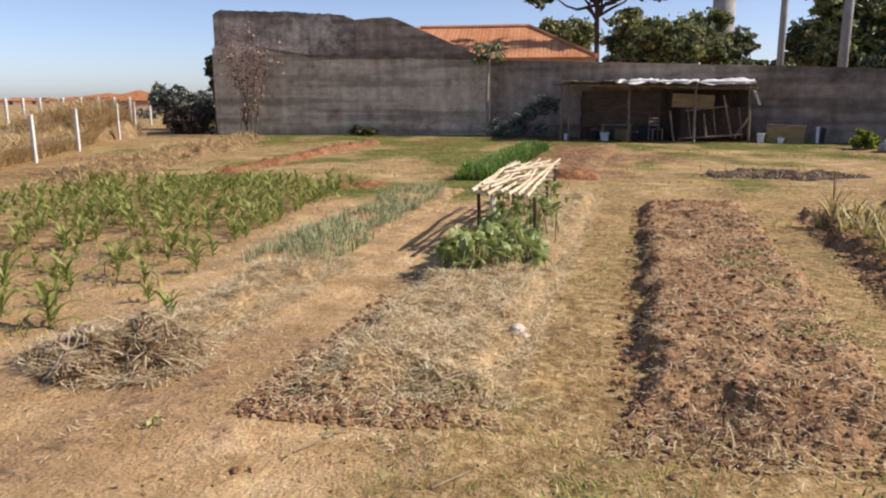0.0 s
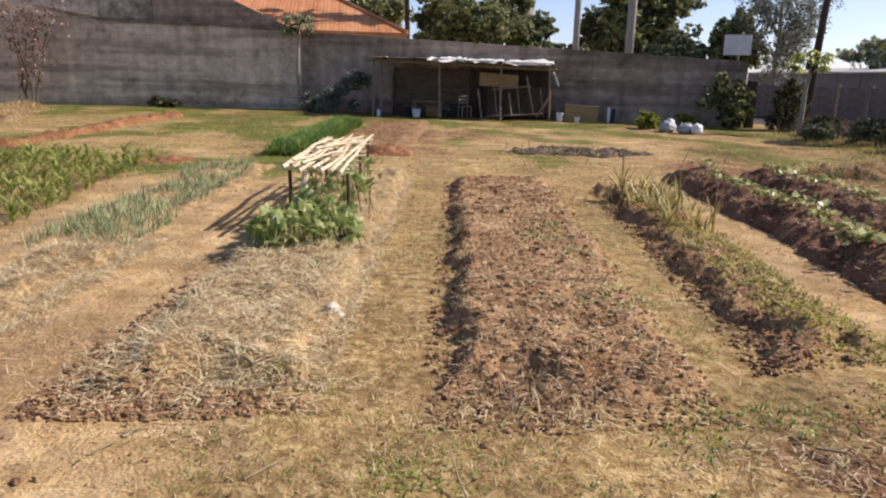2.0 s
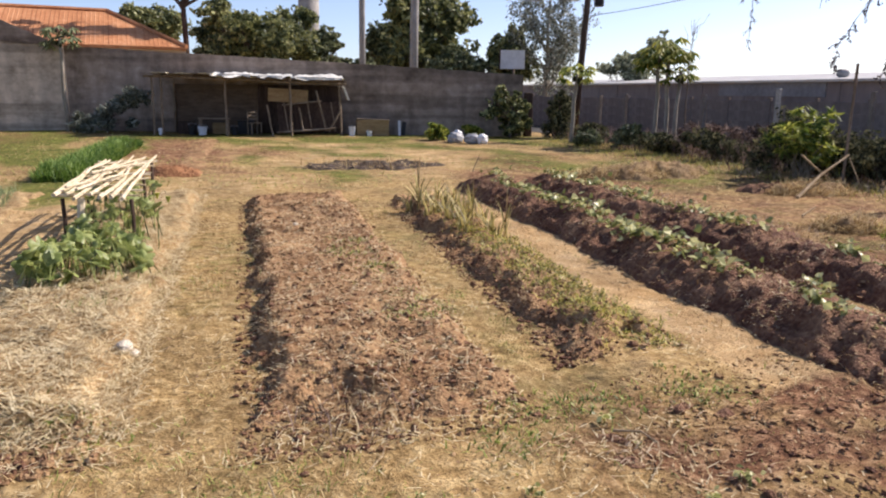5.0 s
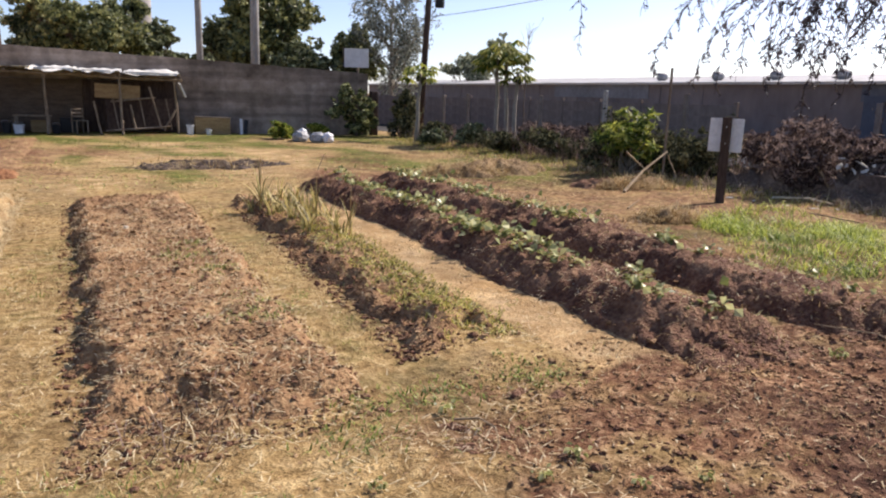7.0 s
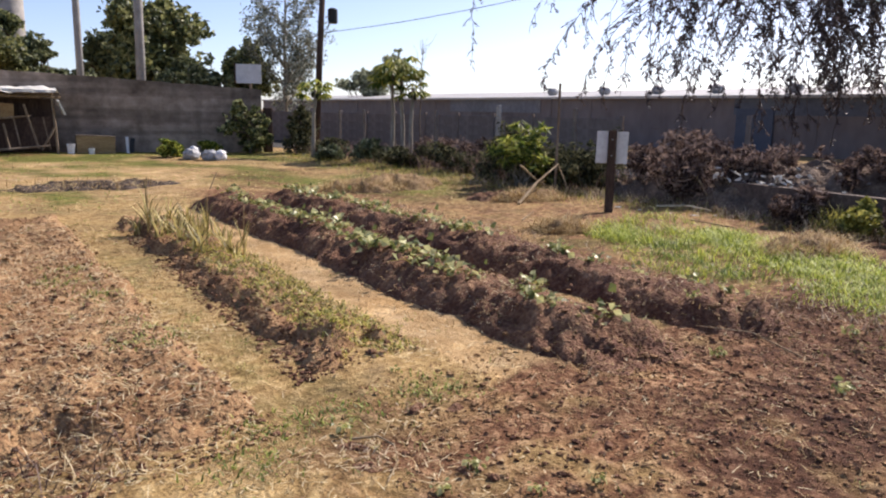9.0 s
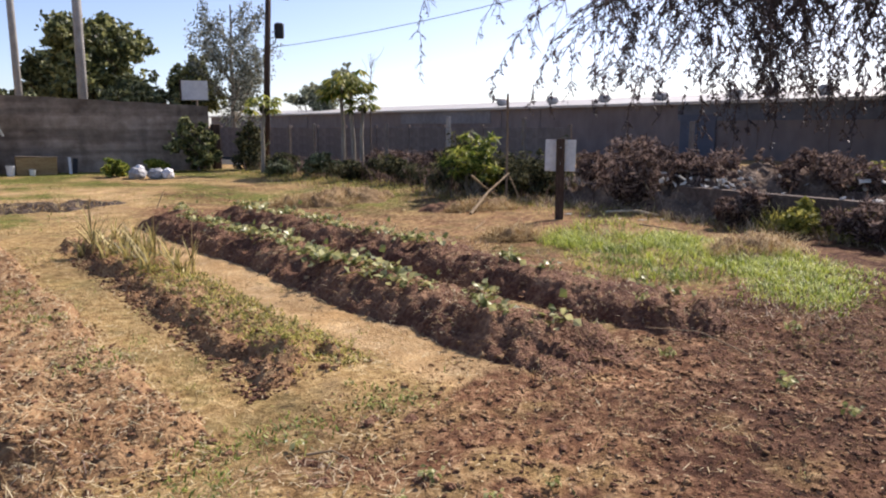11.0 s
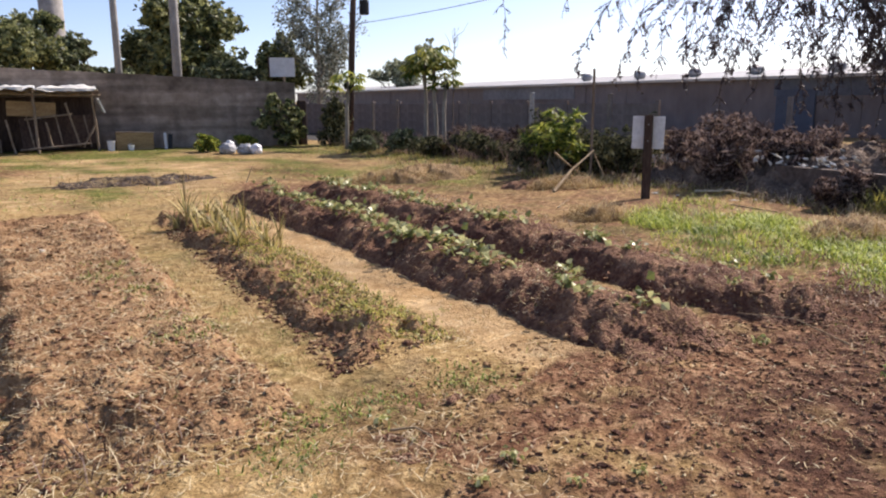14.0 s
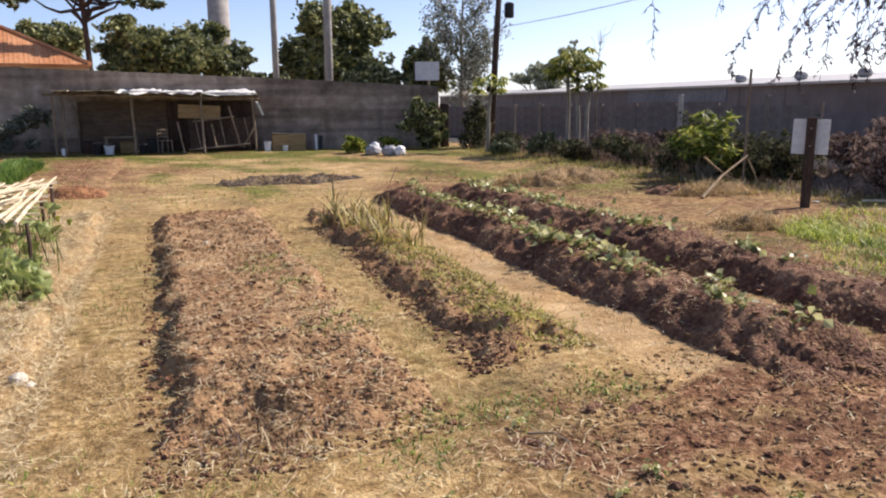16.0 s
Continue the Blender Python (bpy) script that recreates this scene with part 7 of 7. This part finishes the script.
def clods():
    """Loose crumbs of earth on each bed: the larger ones single, the rest joined."""
    bm = bmesh.new()
    bmesh.ops.create_icosphere(bm, subdivisions=1, radius=1)
    bm.verts.index_update()
    base = np.array([tuple(v.co) for v in bm.verts])
    tri = np.array([[v.index for v in f.verts] for f in bm.faces])
    bm.free()
    kinds = [mesh_np("clod", base * (1 + 0.3 * rng.normal(size=(len(base), 1))) * [1, 1, 0.6], tri, CLOD) for _ in range(6)]

    def strew(owner, u0, u1, y0, y1, n, big, skew=0.0, size=-4.8, soil=CLOD):
        y = y0 + (y1 - y0) * rng.random(n) ** 1.25
        u = rng.uniform(u0, u1, n)
        x = u + LEAN * y + skew * (y - y0)
        p = np.stack([x, y, surface(x, y)], 1)
        s = np.minimum(np.exp(rng.normal(size=n) * 0.5 + size), 0.026)[:, None, None]
        v = base[None] * (1 + 0.35 * rng.normal(size=(n, len(base), 1))) * s * np.array([1.0, 1.0, 0.65])
        v = v + p[:, None, :] + np.array([0, 0, 0.2]) * s
        f = (np.arange(n)[:, None, None] * len(base) + tri[None]).reshape(-1, 3)
        ob = new("loose_soil", mesh_np("loose_soil", v.reshape(-1, 3), f, soil))
        if owner is None:
            tagged(ob, "crumbs of brown soil on dug ground", "soil", kind="stuff")
        else:
            ob.parent = owner
            tagged(ob, kind="stuff")
        for i in range(big):
            yy = y0 + (y1 - y0) * rng.random() ** 1.4
            xx = rng.uniform(u0, u1) + LEAN * yy + skew * (yy - y0)
            r = math.exp(rng.normal() * 0.3 - 3.85)
            ob = new("clod", kinds[i % 6])
            ob.matrix_world = pose(xx, yy, on(xx, yy) + 0.1 * r, rng.normal() * 15, rng.normal() * 15, rng.uniform(0, 360)) @ Matrix.Diagonal((r, r * rng.uniform(0.7, 1.1), r, 1))
            if owner is None:
                tagged(ob, "dry clod of dug soil", "clod", "loose clods")
            else:
                ob.parent = owner

    strew(bed_0, -2.1, -0.8, 3.48, 3.95, 420, 24, size=-4.3)
    strew(bed_0, -1.95, -1.0, 3.5, 3.75, 160, 14, size=-3.95, soil=RIDGE)
    strew(bed_0, -2.0, -1.0, 3.47, 3.85, 420, 0, size=-4.25, soil=SOIL)
    strew(bed_0, -2.2, -1.93, 3.5, 6.0, 420, 14, size=-4.4, soil=RIDGE)
    strew(bed_1, -0.2, 1.5, 3.25, 11.7, 4600, 150, size=-4.8, soil=SOIL)
    strew(bed_1, -0.1, 1.45, 3.3, 5.2, 700, 0, size=-4.6, soil=RIDGE)
    strew(bed_1, -0.1, 1.45, 5.0, 10.5, 500, 0, size=-4.5, soil=RIDGE)
    strew(bed_1, -0.2, 0.1, 3.4, 11.5, 450, 0, size=-4.6, soil=RIDGE)
    strew(bed_2, 1.8, 2.15, 3.9, 10.8, 1300, 0, 0.025, -4.7, RIDGE)
    strew(bed_2, 1.85, 2.85, 3.9, 10.5, 2200, 70, 0.025)
    strew(ridge_3, 3.45, 4.6, 2.4, 11.5, 1500, 70)
    strew(ridge_4, 4.9, 6.1, 2.3, 11.5, 1300, 50)
    strew(None, 1.7, 4.0, 0.7, 3.0, 3200, 0, size=-5.1, soil=SOIL)
    strew(None, 2.0, 4.2, 0.7, 2.8, 1500, 0, size=-4.85, soil=RIDGE)
    strew(None, 4.0, 8.5, 0.4, 2.9, 6500, 12, size=-4.95, soil=SOIL)
    strew(None, 4.0, 8.0, 0.4, 2.8, 3000, 0, size=-4.7, soil=RIDGE)
    strew(None, 2.0, 3.6, 2.7, 3.6, 700, 0, size=-5.0, soil=SOIL)
    strew(None, -2.3, 2.2, 2.0, 3.4, 160, 6, size=-5.0)


clods()


def lump(name, at, r, material, label, category, seed, flat=0.75):
    bm = bmesh.new()
    bmesh.ops.create_icosphere(bm, subdivisions=3, radius=1)
    for v in bm.verts:
        d = v.co.normalized()
        n = 0.22 * noise.noise(d * 1.8 + Vector((seed, 0, 0))) + 0.1 * noise.noise(d * 5 + Vector((0, seed, 0)))
        v.co = Vector((d.x, d.y, d.z * flat)) * r * (1 + n)
    me = bpy.data.meshes.new(name)
    bm.to_mesh(me)
    bm.free()
    me.materials.append(material)
    ob = new(name, me)
    ob.location = (at[0], at[1], on(at[0], at[1]) + r * flat * 0.7)
    return tagged(ob, label, category)


lump("stone", (-0.20, 4.93), 0.056, STONE, "cracked pale stone lying on dry turf", "stone", 3, 0.68)
lump("stone", (-0.145, 4.95), 0.04, STONE, "small pale stone touching a larger one", "stone", 8, 0.7)
lump("stone", (1.63, 8.55), 0.03, STONE, "small white stone on a garden bed", "stone", 5)
for i, (x, y, r) in enumerate(((0.55, 3.1, 0.03), (-1.1, 3.62, 0.05), (-1.25, 3.7, 0.045), (-0.8, 3.6, 0.05), (-1.45, 3.9, 0.045), (2.1, 2.95, 0.04), (2.25, 2.7, 0.03),
                             (1.15, 2.45, 0.05), (1.28, 2.4, 0.04), (2.6, 3.05, 0.045), (2.4, 2.22, 0.04), (3.0, 4.0, 0.05), (2.75, 4.05, 0.05))):
    lump("soil_clod", (x, y), r * 0.7, RIDGE, "dark clod of dug soil", "clod", i + 10, 0.55)


for i in range(14):
    y = 3.5 + 0.42 * rng.random()
    x = rng.uniform(-2.1, -0.95) + LEAN * y
    lump("soil_clod", (x, y), rng.uniform(0.018, 0.035), SOIL, "dark clod at the mulched bed's end", "clod", i + 40, 0.6)


def stick(points, r, label, name="stick"):
    pts = [Vector((x, y, on(x, y) + z)) for x, y, z in points]
    tagged(part(name, Build().tube(pts, list(np.linspace(r * 0.75, r * 0.4, len(pts))), 6), STICK if "thick" in label or "plank" in label else TWIG), label, "stick")


stick([(-1.1, 3.3, 0.015), (-1.0, 3.38, 0.03), (-0.93, 3.39, 0.02)], 0.008, "pale broken stick on the ground")
stick([(-1.2, 3.1, 0.01), (-1.1, 3.2, 0.02)], 0.009, "pale broken stick on the ground")
stick([(-0.5, 2.85, 0.01), (-0.35, 2.98, 0.02)], 0.009, "short pale stick on the ground")
stick([(0.42, 2.6, 0.01), (0.38, 2.75, 0.06), (0.36, 2.9, 0.1)], 0.008, "thin dark twig stuck in the ground")
stick([(2.12, 2.98, 0.03), (2.2, 2.86, 0.06), (2.21, 2.74, 0.05), (2.14, 2.62, 0.03), (2.0, 2.52, 0.01)], 0.009, "curled dry vine on dug soil", "dry_vine")
stick([(0.82, 3.02, 0.01), (0.93, 3.14, 0.03), (0.98, 3.26, 0.02)], 0.005, "dry stalk lying on turf")
stick([(5.3, 2.0, 0.02), (5.35, 2.4, 0.1), (5.25, 2.8, 0.06)], 0.008, "curled dry vine on dug soil", "dry_vine")
stick([(6.7, 14.6, 0.03), (6.9, 14.7, 0.35)], 0.02, "forked dry branch on the ash patch")
stick([(10.35, 9.3, 0.02), (11.2, 9.62, 0.36), (12.05, 9.78, 0.68)], 0.042, "long dull stick propped crosswise")
stick([(11.6, 10.43, 0.66), (12.0, 10.4, 0.38), (12.55, 10.32, 0.03)], 0.03, "crooked dull branch propped crosswise")
stick([(12.15, 9.85, 0.62), (12.3, 9.6, 0.0)], 0.02, "thin pale branch leaning on sticks")
stick([(12.9, 7.15, 0.6), (13.05, 6.85, 0.05)], 0.035, "dead branch leaning in brush")
stick([(8.9, 7.9, 0.03), (9.5, 8.2, 0.08)], 0.018, "dead branch lying on dry grass")
stick([(10.82, 6.02, 0.1), (10.57, 5.14, 0.1)], 0.018, "thin pale stalk lying in grass")
stick([(12.09, 7.45, 0.06), (12.3, 6.9, 0.1), (12.36, 6.52, 0.06)], 0.03, "pale plank-like branch on the ground")


def rubble():
    for i in range(110):
        y = rng.uniform(2.0, 8.9)
        x = np.interp(y, [3, 5, 7, 8.6], [13.85, 13.8, 13.9, 13.6]) + rng.normal() * 0.5
        s = rng.uniform(0.03, 0.09)
        b = Build().box((0, 0, 0), (s * rng.uniform(1, 2.4), s, s * rng.uniform(0.1, 0.6)), None, 0.008)
        ob = part("rubble_piece", b, (STONE, STONE, TARP, CEMENT, POLEWOOD, POLE)[i % 6])
        ob.matrix_world = pose(x, y, rng.uniform(0.42, 0.75) if x > 13.55 else 0.04, rng.uniform(-40, 40), rng.uniform(-40, 40), rng.uniform(0, 360))
        tagged(ob, "broken pale piece of refuse in the brush", "refuse", "roadside refuse")


rubble()


def scraps():
    """Crumpled pale plastic and rag along the top of the low wall and in the brush."""
    for i in range(60):
        if i >= 38:
            y = rng.normal(6.4, 0.22) if i < 50 else rng.normal(5.6, 0.25)
            x, z = 13.2 + rng.normal() * 0.12, rng.uniform(0.52, 0.72)
        elif i < 16:
            y = rng.uniform(0.6, 6.0)
            x, z = 12.0 + 0.259 * (y - 2.0) + rng.normal() * 0.04, 0.535
        elif i < 31:
            y = rng.uniform(4.8, 8.6)
            x, z = 13.75 + rng.normal() * 0.3, rng.uniform(0.35, 0.85)
        else:
            y = rng.uniform(5.6, 8.4)
            x = rng.uniform(11.4, 12.9)
            z = ground_at(x, y)
        bm = bmesh.new()
        bmesh.ops.create_icosphere(bm, subdivisions=2, radius=1)
        s = rng.uniform(0.014, 0.042) if i < 38 else rng.uniform(0.02, 0.042)
        wide = rng.uniform(0.7, 2.6)
        for v in bm.verts:
            d = v.co.normalized()
            k = 1 + 1.3 * noise.noise(d * 2.3 + Vector((i * 3.1, 0, 0))) + 0.6 * noise.noise(d * 5.5 + Vector((0, i * 1.7, 0)))
            v.co = Vector((d.x * wide, d.y, max(d.z, -0.35) * (0.25 if 31 <= i < 38 else 0.7))) * s * k
        me = bpy.data.meshes.new("plastic_scrap")
        bm.to_mesh(me)
        bm.free()
        me.materials.append((TARP, STONE, CEMENT)[i % 3])
        ob = new("plastic_scrap", me)
        ob.matrix_world = pose(x, y, z + 0.02, 0 if i < 16 or 31 <= i < 38 else rng.uniform(-50, 50), 0 if i < 16 or 31 <= i < 38 else rng.uniform(-50, 50), rng.uniform(0, 360))
        tagged(ob, "crumpled pale scrap of plastic at the roadside", "refuse", "roadside refuse")


scraps()
